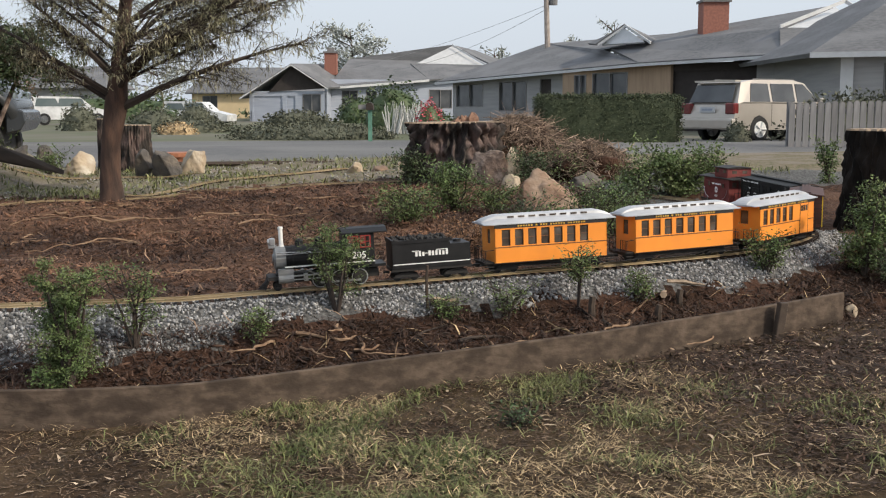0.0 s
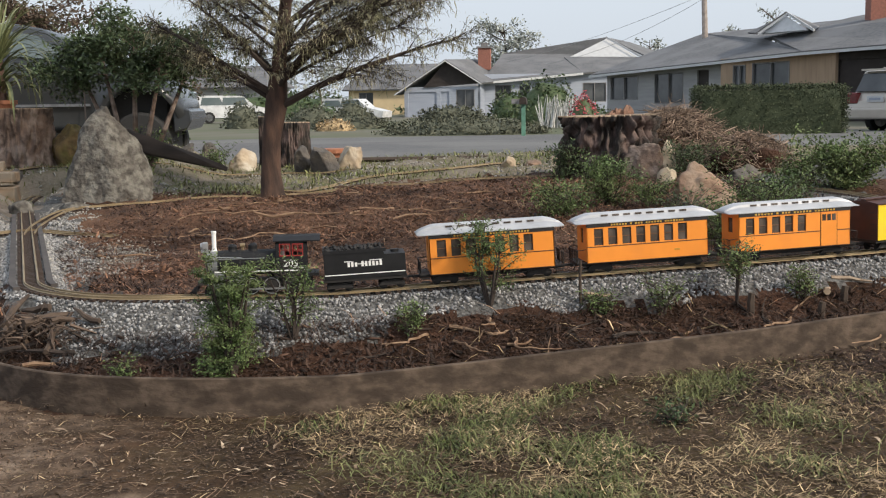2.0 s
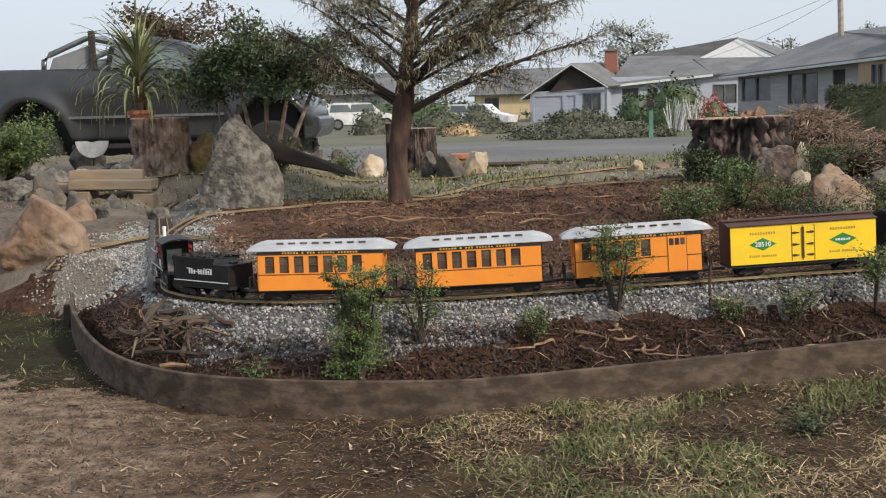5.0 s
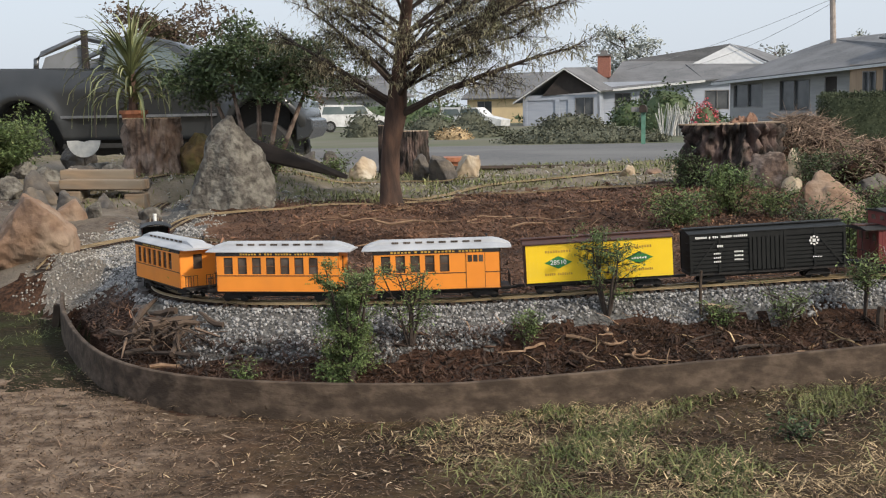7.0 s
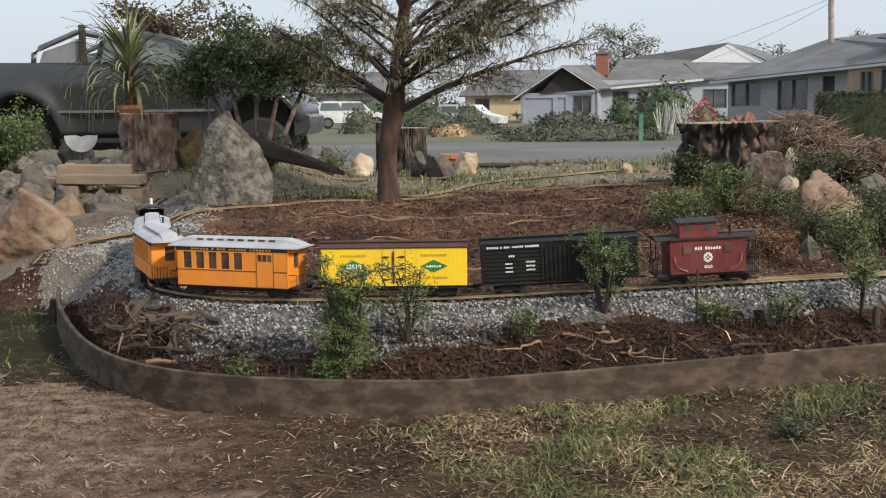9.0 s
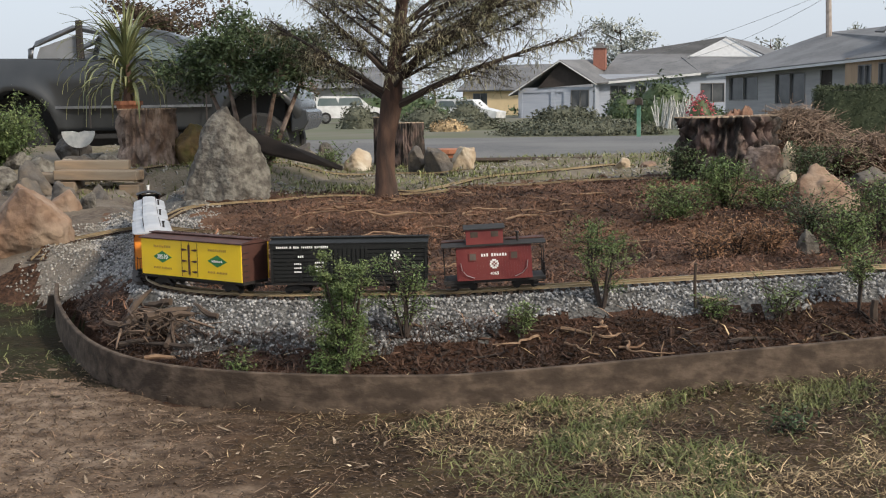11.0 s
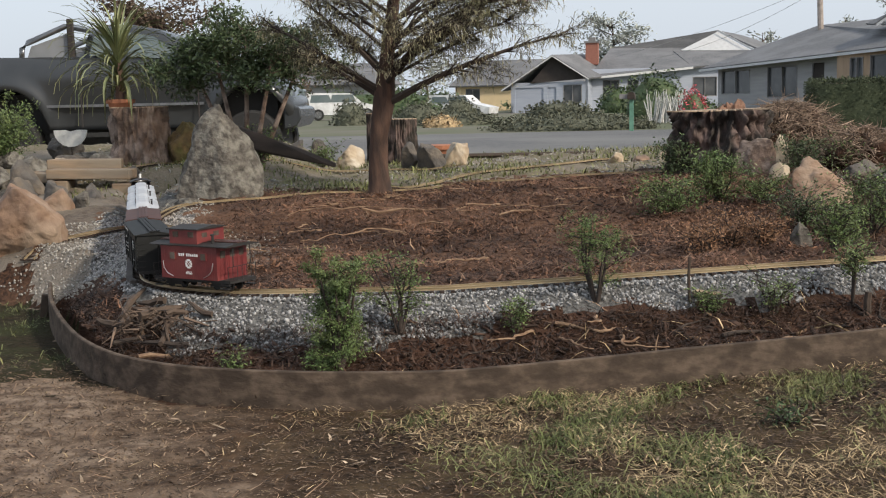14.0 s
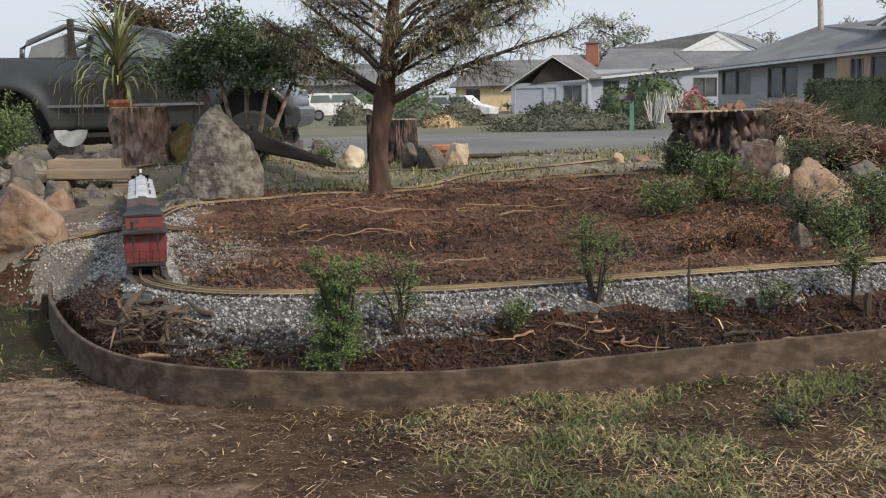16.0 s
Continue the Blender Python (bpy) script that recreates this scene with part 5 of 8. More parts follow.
for k, (x, y, w, h, m) in enumerate(((-0.85, 10.9, 0.36, 0.18, "rock_pale"), (-1.16, 10.9, 0.24, 0.2, "rock_dark"), (-1.34, 10.6, 0.2, 0.16, "rock_dark"), (0.10, 10.1, 0.34, 0.24, "rock_pale"), (-0.08, 10.0, 0.3, 0.26, "rock_dark"), (-0.28, 10.2, 0.2, 0.2, "rock_dark"), (1.36, 8.95, 0.15, 0.09, "rock_pale"), (1.55, 8.95, 0.22, 0.09, "rock_tan"), (1.72, 8.85, 0.16, 0.12, "rock_pale"), (1.82, 8.7, 0.14, 0.1, "rock_dark"), (2.55, 6.9, 0.26, 0.1, "rock_dark"), (2.26, 3.47, 0.06, 0.06, "rock_pale"))):
    rock("weathered garden stone at the edge of the grass", M[m], x, y, (w, w * 0.8, h * 1.15), 40 + k, 0.15, 0.03, 37 * k)
for k, (x, y, w, h, m) in enumerate(((-3.3, 10.0, 0.42, 0.22, "rock_dark"), (-3.0, 9.6, 0.3, 0.14, "rock_grey"), (-3.5, 9.2, 0.4, 0.14, "rock_grey"), (-2.9, 8.8, 0.3, 0.1, "rock_pale"), (-3.2, 8.2, 0.35, 0.14, "rock_grey"), (-2.75, 7.4, 0.3, 0.16, "rock_dark"), (-2.45, 7.2, 0.22, 0.14, "rock_dark"), (-2.2, 6.9, 0.14, 0.1, "rock_grey"), (-1.55, 6.9, 0.3, 0.07, "rock_grey"), (-3.7, 8.6, 0.5, 0.3, "rock_dark"), (-2.95, 9.0, 0.34, 0.12, "rock_dark"), (-2.6, 8.75, 0.26, 0.12, "rock_grey"), (-3.15, 8.75, 0.3, 0.16, "rock_grey"), (-2.35, 8.6, 0.2, 0.09, "rock_dark"), (-2.75, 8.6, 0.22, 0.1, "rock_pale"), (-2.9, 7.9, 0.3, 0.2, "rock_dark"), (-2.35, 7.6, 0.24, 0.12, "rock_dark"), (-1.9, 7.1, 0.2, 0.08, "rock_grey"))):
    rock("grey stone in the rockery by the planks", M[m], x, y, (w, w * 0.75, h * 1.2), 60 + k, 0.1, 0.03, 51 * k)

def stump(name, label, x, y, r, h, material, seed, flare=0.35, tilt=0.0, ridges=0.10):
    st = thing(name, label, "tree stump", pose(x, y, drop(x, y) - 0.05))
    bm = bmesh.new()
    n, rings = 190, []
    for k in range(23):
        t = k / 22
        ring = []
        for i in range(n):
            a = i * math.tau / n
            p = Vector((math.cos(a) * 2.2, math.sin(a) * 2.2, t * 1.6 + seed))
            rr = r * (1 + flare * (1 - t) ** 3 * (1 + 0.6 * math.sin(a * 5 + seed)) + ridges * noise.noise(p * 2.0) - ridges * 1.9 * abs(noise.noise(Vector((p.x * 3.0, p.y * 3.0, t * 3.2 + seed)))) ** 0.7 + ridges * 1.0 * noise.noise(Vector((p.x * 5.5, p.y * 5.5, t * 8 + seed))) + 0.04 * noise.noise(p * 9))
            ring.append(bm.verts.new((rr * math.cos(a), rr * math.sin(a), (h + 0.05) * t + tilt * math.cos(a) * r * t)))
        rings.append(ring)
    for u, w in zip(rings, rings[1:]):
        for i in range(n):
            bm.faces.new((u[i], u[(i + 1) % n], w[(i + 1) % n], w[i]))
    top = [(v.co.copy()) for v in rings[-1]]
    part("bark", bm, material, st, smooth=True)
    bm = bmesh.new()
    lo = [bm.verts.new(p * 1.0) for p in top]
    hi = [bm.verts.new(Vector((p.x * 0.985, p.y * 0.985, p.z + 0.008))) for p in top]
    bm.faces.new(hi)
    for i in range(n):
        bm.faces.new((lo[i], lo[(i + 1) % n], hi[(i + 1) % n], hi[i]))
    part("cut_top", bm, M["cut"], st, "pale sawn top face")
    return st

big = stump("tree_stump", "broad dark sawn stump with furrowed bark", 1.82, 7.45, 0.315, 0.39, M["bark_grey"], 3, 0.34, 0.012, 0.20)
M["tornwood"] = mat("torn_red_wood", (0.26, 0.15, 0.10), (0.15, 0.085, 0.06), 26, 0.9, bump=0.004, stretch=(1, 1, 0.2))
bm = bmesh.new()
r0 = random.Random(9)
for k in range(12):
    x, y, w, hh = -0.04 + 0.017 * k, r0.uniform(-0.05, 0.05), r0.uniform(0.026, 0.042), r0.uniform(0.01, 0.03) + 0.075 * (k / 12) ** 0.5
    tube(bm, [(x, y, 0.38), (x + r0.uniform(-0.01, 0.01), y, 0.42 + hh * 0.6), (x + r0.uniform(-0.015, 0.015), y, 0.42 + hh)], [w, w * 0.7, w * 0.15], 5)
part("torn_wood", bm, M["tornwood"], big, "splintered upright hinge wood")
stump("tree_stump", "mottled pinkish-brown stump carrying a potted plant", -2.47, 9.35, 0.235, 0.46, M["lightrock"], 7, 0.2, 0.0, 0.12)
stump("tree_stump", "tall dark stump beside the track", 3.24, 4.72, 0.20, 0.46, M["bark_black"], 11, 0.25, 0.0, 0.10)
stump("tree_stump", "grey ridged stump by the kerb", -0.42, 11.4, 0.17, 0.45, M["bark_grey"], 15, 0.12)
stump("tree_stump", "narrow stump behind the tree trunk", -0.72, 11.6, 0.045, 0.5, M["bark_grey"], 17, 0.1)

def branch_heap(name, label, x, y, sx, sy, h, n, material, seed, leafmat=None, core=None):
    """A heap of roots and brush: curved sticks over a rough mound."""
    heap = thing(name, label, "brush pile", pose(x, y, drop(x, y)))
    r = random.Random(seed)
    bm = bmesh.new()
    bmesh.ops.create_icosphere(bm, subdivisions=4, radius=1)
    for v in bm.verts:
        k = 1 + 0.35 * noise.noise(v.co * 2 + Vector((seed, 0, 0))) + 0.15 * noise.noise(v.co * 6)
        v.co = Vector((v.co.x * sx * 0.9 * k, v.co.y * sy * 0.9 * k, max(-0.03, v.co.z * h * 0.9 * k)))
    if h > 0.1:
        part("mound", bm, core or M["darksoil"], heap, smooth=True)
    else:
        bm.free()
    bm = bmesh.new()
    for _ in range(n):
        a, q = r.uniform(0, math.tau), r.random() ** 0.6
        px, py = sx * q * math.cos(a), sy * q * math.sin(a)
        pz = h * max(0.0, 1 - q * q) ** 0.6 + r.uniform(-0.02, 0.03)
        d = Vector((r.uniform(-1, 1), r.uniform(-1, 1), r.uniform(-0.7, 0.5))).normalized()
        L, w = r.uniform(0.03, 0.17) * (0.4 + sx), r.uniform(0.0009, 0.0026) * (2.2 if r.random() < (0.06 if h > 0.1 else 0.4) else 1)
        p = Vector((px, py, pz))
        bend = Vector((r.uniform(-1, 1), r.uniform(-1, 1), r.uniform(-1, 0.3))) * L * 0.6
        tube(bm, [p, p + d * L * 0.5 + bend * 0.4, p + d * L + bend], [w, w * 0.8, w * 0.4], 4, False)
    tagged(part("root_mass", bm, material, heap), kind="stuff")
    return heap

M["rootpile"] = mat("dead_root_pile", (0.31, 0.23, 0.17), (0.12, 0.08, 0.057), 20, 0.9, per="island", amount=0.75)
M["roottangle"] = mat("broken_root_tangle", (0.125, 0.088, 0.064), (0.055, 0.037, 0.027), 20, 0.9, per="island", amount=0.6)
branch_heap("root_pile", "heap of torn brown roots and brush", 2.30, 7.62, 0.46, 0.34, 0.43, 4600, M["rootpile"], 5)
branch_heap("root_pile", "low spread of dead brush beside the stump", 2.68, 7.25, 0.34, 0.3, 0.25, 2200, M["rootpile"], 6)
branch_heap("root_cluster", "clump of pale broken roots by the board", -0.93, 3.60, 0.14, 0.10, 0.045, 150, M["roottangle"], 8)

def stick(x, y, yaw, length, r, material, lean=4, lift=0.012, bend=0.1):
    bm = bmesh.new()
    g = random.Random(int(x * 1000 + y * 77))
    pts = [Vector((length * (t - 0.5), bend * length * math.sin(t * 3) + g.uniform(-0.05, 0.05) * length * 0.3, g.uniform(-0.03, 0.03) * length)) for t in (0, 0.2, 0.45, 0.7, 1)]
    tube(bm, pts, [r, r * 1.05, r * 0.9, r * 0.7, r * 0.4], 6)
    return solid("stick", bm, material, "broken stick lying on the mulch", "stick", pose(x, y, drop(x, y) + lift, 0, lean, yaw), "loose sticks")

for x, y, yaw, L, r, m, lean in ((-1.06, 3.72, 95, 0.16, 0.008, "root", -35), (-0.98, 3.64, 100, 0.13, 0.007, "root", -40), (-0.86, 3.44, 20, 0.18, 0.007, "root", 5), (-0.90, 3.52, 160, 0.2, 0.008, "drift", 3), (-0.95, 3.56, 10, 0.22, 0.008, "drift", -4), (0.38, 3.42, -30, 0.10, 0.007, "root", 6), (0.62, 3.26, 80, 0.09, 0.003, "root", -70), (0.92, 3.35, 15, 0.20, 0.006, "drift", 2), (1.05, 3.30, 25, 0.14, 0.009, "root", 0), (1.12, 3.36, -40, 0.12, 0.0035, "straw", -15), (1.18, 3.36, 140, 0.14, 0.003, "straw", -20), (0.75, 3.40, 30, 0.16, 0.004, "drift", -10), (1.35, 3.44, 70, 0.16, 0.004, "drift", -25), (1.5, 3.48, 40, 0.2, 0.004, "root", -10), (0.1, 3.3, 10, 0.12, 0.004, "drift", -8), (0.45, 3.2, 24, 0.09, 0.006, "root", 0), (1.7, 3.6, -20, 0.13, 0.008, "cut", 4), (1.6, 3.55, 60, 0.07, 0.012, "cut", 0), (0.83, 3.55, 10, 0.09, 0.011, "cut", 3), (-0.2, 6.2, 8, 0.5, 0.008, "root", 1), (0.5, 5.9, 15, 0.45, 0.006, "root", 2), (-0.6, 6.7, 60, 0.3, 0.006, "root", 6), (-0.9, 5.0, 35, 0.3, 0.006, "root", 4), (0.2, 6.9, -20, 0.35, 0.006, "root", 2), (0.9, 6.6, 10, 0.4, 0.006, "root", 3)):
    stick(x, y, yaw, L, r, M[m], lean)
g1 = random.Random(31)
for k in range(11):
    x = -1.10 + 0.030 * k + g1.uniform(-0.02, 0.02)
    stick(x, 3.76 - 0.020 * k + g1.uniform(-0.05, 0.06), g1.choice((95, 150, 20, 165, 60)) + g1.uniform(-15, 15), g1.uniform(0.10, 0.22), g1.uniform(0.007, 0.014), M["roottangle"], g1.uniform(-35, 10), 0.02)

def curly_root(x, y, size, seed, yaw):
    """A pale root lying in loops on the mulch."""
    g = random.Random(seed)
    bm = bmesh.new()
    pts, p, h = [], Vector((0, 0, 0.01)), 0.0
    for k in range(16):
        pts.append(p.copy())
        h += g.uniform(-0.7, 0.75)
        p = p + Vector((math.cos(h), math.sin(h), g.uniform(-0.25, 0.25))) * size / 9
        p.z = max(0.004, min(0.05, p.z))
    tube(bm, pts, [0.0048 * (1 - 0.7 * k / 16) for k in range(16)], 5)
    return solid("root", bm, M["root"], "pale curly root lying on dark mulch", "root", pose(x, y, drop(x, y), 0, 0, yaw), "loose roots")

g0 = random.Random(12)
for k in range(34):
    curly_root(g0.uniform(-0.95, 1.3), g0.uniform(4.6, 7.2), g0.uniform(0.12, 0.42), k, g0.uniform(-40, 40) + 180 * (k % 2))
for k in range(10):
    curly_root(g0.uniform(-0.5, -0.1), g0.uniform(6.8, 7.3), g0.uniform(0.1, 0.25), 50 + k, g0.uniform(0, 360))
for k in range(16):
    curly_root(g0.uniform(0.0, 2.1), 3.36 + g0.uniform(-0.1, 0.12), g0.uniform(0.06, 0.16), 70 + k, g0.uniform(0, 360))

def stake_post(x, y, h, r=0.007):
    bm = bmesh.new()
    tube(bm, [(0, 0, -0.05), (0, 0, h * 0.6), (0.004, 0, h)], [r, r, r * 0.9], 7)
    return solid("stake", bm, M["stake"], "thin dark cut stem standing in the mulch", "stake", pose(x, y, drop(x, y), 2, -2, 0), "cut stems")

for x, y, h in ((0.77, 3.54, 0.14), (1.64, 3.52, 0.05), (1.30, 3.45, 0.07), (1.52, 3.42, 0.05)):
    stake_post(x, y, h, 0.005 if h > 0.11 else 0.012)

# driftwood log, planks, dish and pot in the rockery
bm = bmesh.new()
tube(bm, [(-0.62, 0, 0.13), (-0.4, 0.02, 0.10), (-0.1, -0.02, 0.03), (0.25, 0.0, -0.05), (0.5, 0.02, -0.10)], [0.03, 0.052, 0.062, 0.046, 0.02], 20)
for v in bm.verts:
    v.co += Vector((0, 1, 1)) * 0.06 * noise.noise(v.co * 8) + Vector((0, 0, 1)) * 0.04 * noise.noise(v.co * 18)
solid("log", bm, M["drift"], "dark weathered driftwood log behind the boulder", "log", pose(-1.32, 8.9, drop(-1.32, 8.9) + 0.20, 0, 6, -6), smooth=True)
for k, (x, y, z, L, yaw) in enumerate(((-2.50, 8.10, 0.10, 0.60, -3), (-2.62, 8.36, 0.13, 0.52, 9), (-2.86, 8.25, 0.06, 0.34, -22), (-2.30, 5.05, 0.02, 0.35, 8))):
    bm = bmesh.new()
    box(bm, -L / 2, L / 2, -0.09, 0.09, -0.035, 0.035)
    bevel(bm, 0.006)
    solid("plank", bm, M["plank"] if k < 3 else M["drift"], "weathered pale timber plank in the rockery" if k < 3 else "short dark board on the dirt", "plank", pose(x, y, drop(x, y) + z - (0.03 if k == 3 else 0), 0, 1, yaw), "old planks")
for k, (x, y) in enumerate(((-2.72, 8.13), (-2.27, 8.10))):
    bm = bmesh.new()
    box(bm, -0.07, 0.07, -0.12, 0.12, -0.1, 0.065)
    bevel(bm, 0.008)
    solid("wood_block", bm, M["plank"], "square timber block under the planks", "block", pose(x, y, drop(x, y), 0, 0, 5 * k), "timber blocks")
M["enamel"] = mat("white_enamel", (0.75, 0.75, 0.72), (0.62, 0.62, 0.6), 30, 0.4)
bm = bmesh.new()
out = [(0.14 * math.cos(a), 0.14 * math.sin(a)) for a in [math.pi + k * math.pi / 16 for k in range(17)]] + [(0.05, 0.002), (0.0, -0.012), (-0.05, 0.002)]
prism(bm, out, "y", -0.008, 0.008)
dish = thing("garden_ornament", "white half-round metal garden ornament on a thin rod", "ornament", pose(-3.12, 9.6, drop(-3.12, 9.6) + 0.29))
part("half_disc", bm, M["enamel"], dish)
bm = bmesh.new()
tube(bm, [(0, 0.01, -0.34), (0, 0.01, -0.06)], 0.005, 6)
part("rod", bm, M["stake"], dish)
bm = bmesh.new()
tube(bm, [(0, 0, 0), (0, 0, 0.09), (0, 0, 0.09), (0, 0, 0.12)], [0.075, 0.10, 0.115, 0.115], 20)
solid("flower_pot", bm, M["clay"], "terracotta pot standing on a stump", "pot", pose(-2.60, 9.3, drop(-2.47, 9.35) + 0.41))
bm = bmesh.new()
tube(bm, [(0, 0, 0), (0, 0, 0.12), (0, 0, 0.12), (0, 0, 0.16)], [0.16, 0.19, 0.21, 0.21], 20)
solid("flower_pot", bm, M["clay"], "wide terracotta trough behind the stones", "pot", pose(0.0, 11.4, drop(0.0, 11.4) + 0.02))

# ---- plants ----
def leaf_cloud(points, size, rng, lengthen=2.2, droop=0.0):
    """Small folded leaves at the points: arrays of corners and triangles."""
    bv = np.array([(0, 0, 0), (0.5, -0.42, 0.10), (0.5, 0.42, 0.10), (1.0, 0, 0)]) * np.array([lengthen, 1, 1])
    bf = np.array([[0, 1, 3], [0, 3, 2]])
    n = len(points)
    T = rotations(n, rng)
    sc = (size * rng.uniform(0.6, 1.35, n))
    return scatter(bv, bf, points, sc, T)

def hang(name, parent, material, V, F, label=""):
    ob = new(name, raw_mesh(name, V, F, material))
    ob.parent = parent
    return tagged(ob, label)

def shrub(label, x, y, h, w, n, leaf, seed, material="leaf", cone=0.6, stems=5, bare=0.15, gap=0.35):
    """A young shrub: a few thin stems, side twigs, and leaves gathered round the twigs."""
    n = int(n * 0.74)
    rng = np.random.default_rng(seed)
    sh = thing("shrub", label, "shrub", pose(x, y, drop(x, y) - 0.005, 0, 0, seed * 40 % 360), "planted shrubs")
    tips = []
    n, leaf = int(n * 2.9), leaf * 0.8
    for k in range(stems):
        bm = bmesh.new()
        a = rng.uniform(0, math.tau)
        lean = rng.uniform(0.05, 0.45) * w
        top = Vector((lean * math.cos(a), lean * math.sin(a), h * rng.uniform(0.7, 1.0) if k else h))
        mid = top * 0.5 + Vector((rng.normal(0, 0.05) * w, rng.normal(0, 0.05) * w, 0))
        tube(bm, [(0, 0, -0.02), mid, top], [0.006 * h / 0.3 + 0.001, 0.004 * h / 0.3 + 0.0008, 0.001], 5, False)
        for j in range(9):
            t = rng.uniform(bare, 1)
            p = (mid * (t * 2) if t < 0.5 else mid.lerp(top, t * 2 - 1))
            b = rng.uniform(0, math.tau)
            reach = 0.5 * w * (1 - cone * t) * rng.uniform(0.5, 1.15)
            q = p + Vector((math.cos(b) * reach, math.sin(b) * reach, reach * rng.uniform(0.1, 0.8)))
            tube(bm, [p, q], [0.0018, 0.0006], 4, False)
            for e in np.linspace(0.25, 1.05, 5):
                tips.append(p.lerp(q, float(e)))
        for e in np.linspace(max(bare, 0.3), 1.0, 8):
            tips.append((mid * (e * 2) if e < 0.5 else mid.lerp(top, e * 2 - 1)))
        part("stem", bm, M["twig"], sh)
    tips = np.array([t[:] for t in tips])
    tips = tips[rng.random(len(tips)) > gap]
    P = tips[rng.integers(0, len(tips), n)] + rng.normal(0, leaf * 1.9, (n, 3))
    P[:, 2] = np.maximum(P[:, 2], 0.01)
    V, F = leaf_cloud(P, leaf, rng)
    hang("foliage", sh, M[material], V, F)
    return sh

shrub("dense dark green upright conifer beside the board", -0.315, 3.25, 0.375, 0.19, 8500, 0.0052, 1, "leaf", 0.45, 10, 0.03, 0.05)
shrub("thin leaning green sapling on the ballast edge", -0.14, 3.42, 0.25, 0.20, 620, 0.0065, 2, "leaf", 0.2, 5, 0.3)
shrub("small green seedling in dark mulch", 0.21, 3.39, 0.11, 0.10, 380, 0.006, 3, "leaf", 0.3, 4, 0.3)
shrub("airy green young shrub in front of the track", 0.48, 3.56, 0.265, 0.22, 1900, 0.0052, 4, "leaf", 0.3, 6, 0.25)
shrub("low green seedling among twigs", 0.82, 3.48, 0.075, 0.11, 330, 0.006, 5, "leaf", 0.2, 4, 0.2)
shrub("thin green sapling with bare stem", 1.27, 3.50, 0.205, 0.12, 460, 0.007, 6, "leaf", 0.1, 4, 0.5)
shrub("sparse little green shrub by the ballast", 1.02, 3.47, 0.12, 0.14, 300, 0.0065, 7, "leaf", 0.1, 5, 0.3)
shrub("small green shrub at the ballast edge", 1.50, 3.52, 0.10, 0.12, 360, 0.0065, 8, "leaf", 0.2, 5, 0.2)
shrub("bushy green shrub at the curve", 2.06, 3.70, 0.14, 0.16, 800, 0.007, 9, "leaf", 0.2, 6, 0.15)
shrub("tall green shrub at the curve of the track", 2.50, 3.76, 0.36, 0.20, 2200, 0.0085, 10, "leaf", 0.35, 7, 0.05)
shrub("full green shrub beside the dark stump", 2.72, 3.82, 0.30, 0.26, 2200, 0.0085, 11, "leaf_dark", 0.3, 7, 0.05)
shrub("low spreading green shrub at the board's end", 2.62, 3.66, 0.12, 0.3, 1000, 0.008, 12, "leaf_dark", 0.2, 7, 0.05)
shrub("spreading green juniper inside the loop", 1.10, 5.55, 0.17, 0.32, 1100, 0.010, 13, "leaf", 0.3, 8, 0.05)
shrub("bright green shrub before the stump", 1.44, 5.95, 0.25, 0.34, 1700, 0.011, 14, "leaf", 0.3, 8, 0.05)
shrub("small green shrub on the inner slope", 1.62, 5.75, 0.15, 0.24, 700, 0.009, 15, "leaf", 0.2, 6, 0.1)
shrub("broad bright green shrub beside the far track", 2.85, 6.15, 0.20, 0.50, 3400, 0.013, 16, "leaf", 0.2, 12, 0.05)
shrub("green shrub next to the broad one", 2.62, 6.2, 0.18, 0.34, 1000, 0.012, 17, "leaf", 0.2, 8, 0.05)
shrub("small young pine by the street", 4.15, 6.7, 0.29, 0.18, 700, 0.012, 18, "leaf", 0.5, 5, 0.05)
shrub("green cypress seedlings inside the curve", 1.78, 4.70, 0.22, 0.40, 1200, 0.009, 34, "leaf", 0.2, 9, 0.05)
shrub("dark green cypress behind the rails", 1.98, 4.95, 0.24, 0.36, 1000, 0.010, 35, "leaf_dark", 0.2, 8, 0.05)
shrub("feathery green seedling over the rails", 1.42, 4.10, 0.19, 0.24, 900, 0.008, 36, "leaf", 0.2, 7, 0.1)
shrub("dry brown-green sprays beside a stone", 1.18, 4.62, 0.15, 0.26, 700, 0.008, 37, "leaf_dry", 0.2, 7, 0.1)
shrub("low green juniper below the tan boulder", 1.62, 5.05, 0.14, 0.40, 800, 0.009, 38, "leaf_dark", 0.2, 9, 0.05)
shrub("rusty dying conifer beside the rails", 1.26, 4.45, 0.13, 0.20, 700, 0.008, 19, "leaf_dry", 0.2, 7, 0.1)
shrub("half-brown straggly shrub beside the rails", 1.05, 4.5, 0.10, 0.20, 420, 0.008, 20, "leaf_dry", 0.2, 6, 0.1)
shrub("green seedling beyond the rails", 1.55, 4.35, 0.14, 0.16, 650, 0.008, 21, "leaf", 0.2, 6, 0.1)
shrub("green shrub near the tan boulder", 2.15, 5.3, 0.18, 0.3, 900, 0.010, 22, "leaf", 0.2, 7, 0.1)
shrub("green weeds at the foot of the stump", 2.15, 6.8, 0.2, 0.26, 800, 0.011, 23, "leaf_dark", 0.2, 7, 0.05)
shrub("weedy shoots on the root pile", 2.5, 7.1, 0.2, 0.3, 350, 0.011, 24, "leaf", 0.2, 7, 0.05)
shrub("dark foliage beside the big stump", 1.48, 7.3, 0.22, 0.26, 800, 0.012, 25, "leaf_dark", 0.2, 7, 0.05)
shrub("low clipped green bush by the pickup", -3.72, 9.3, 0.36, 0.66, 9000, 0.016, 26, "leaf", -0.1, 14, 0.2, 0.1)
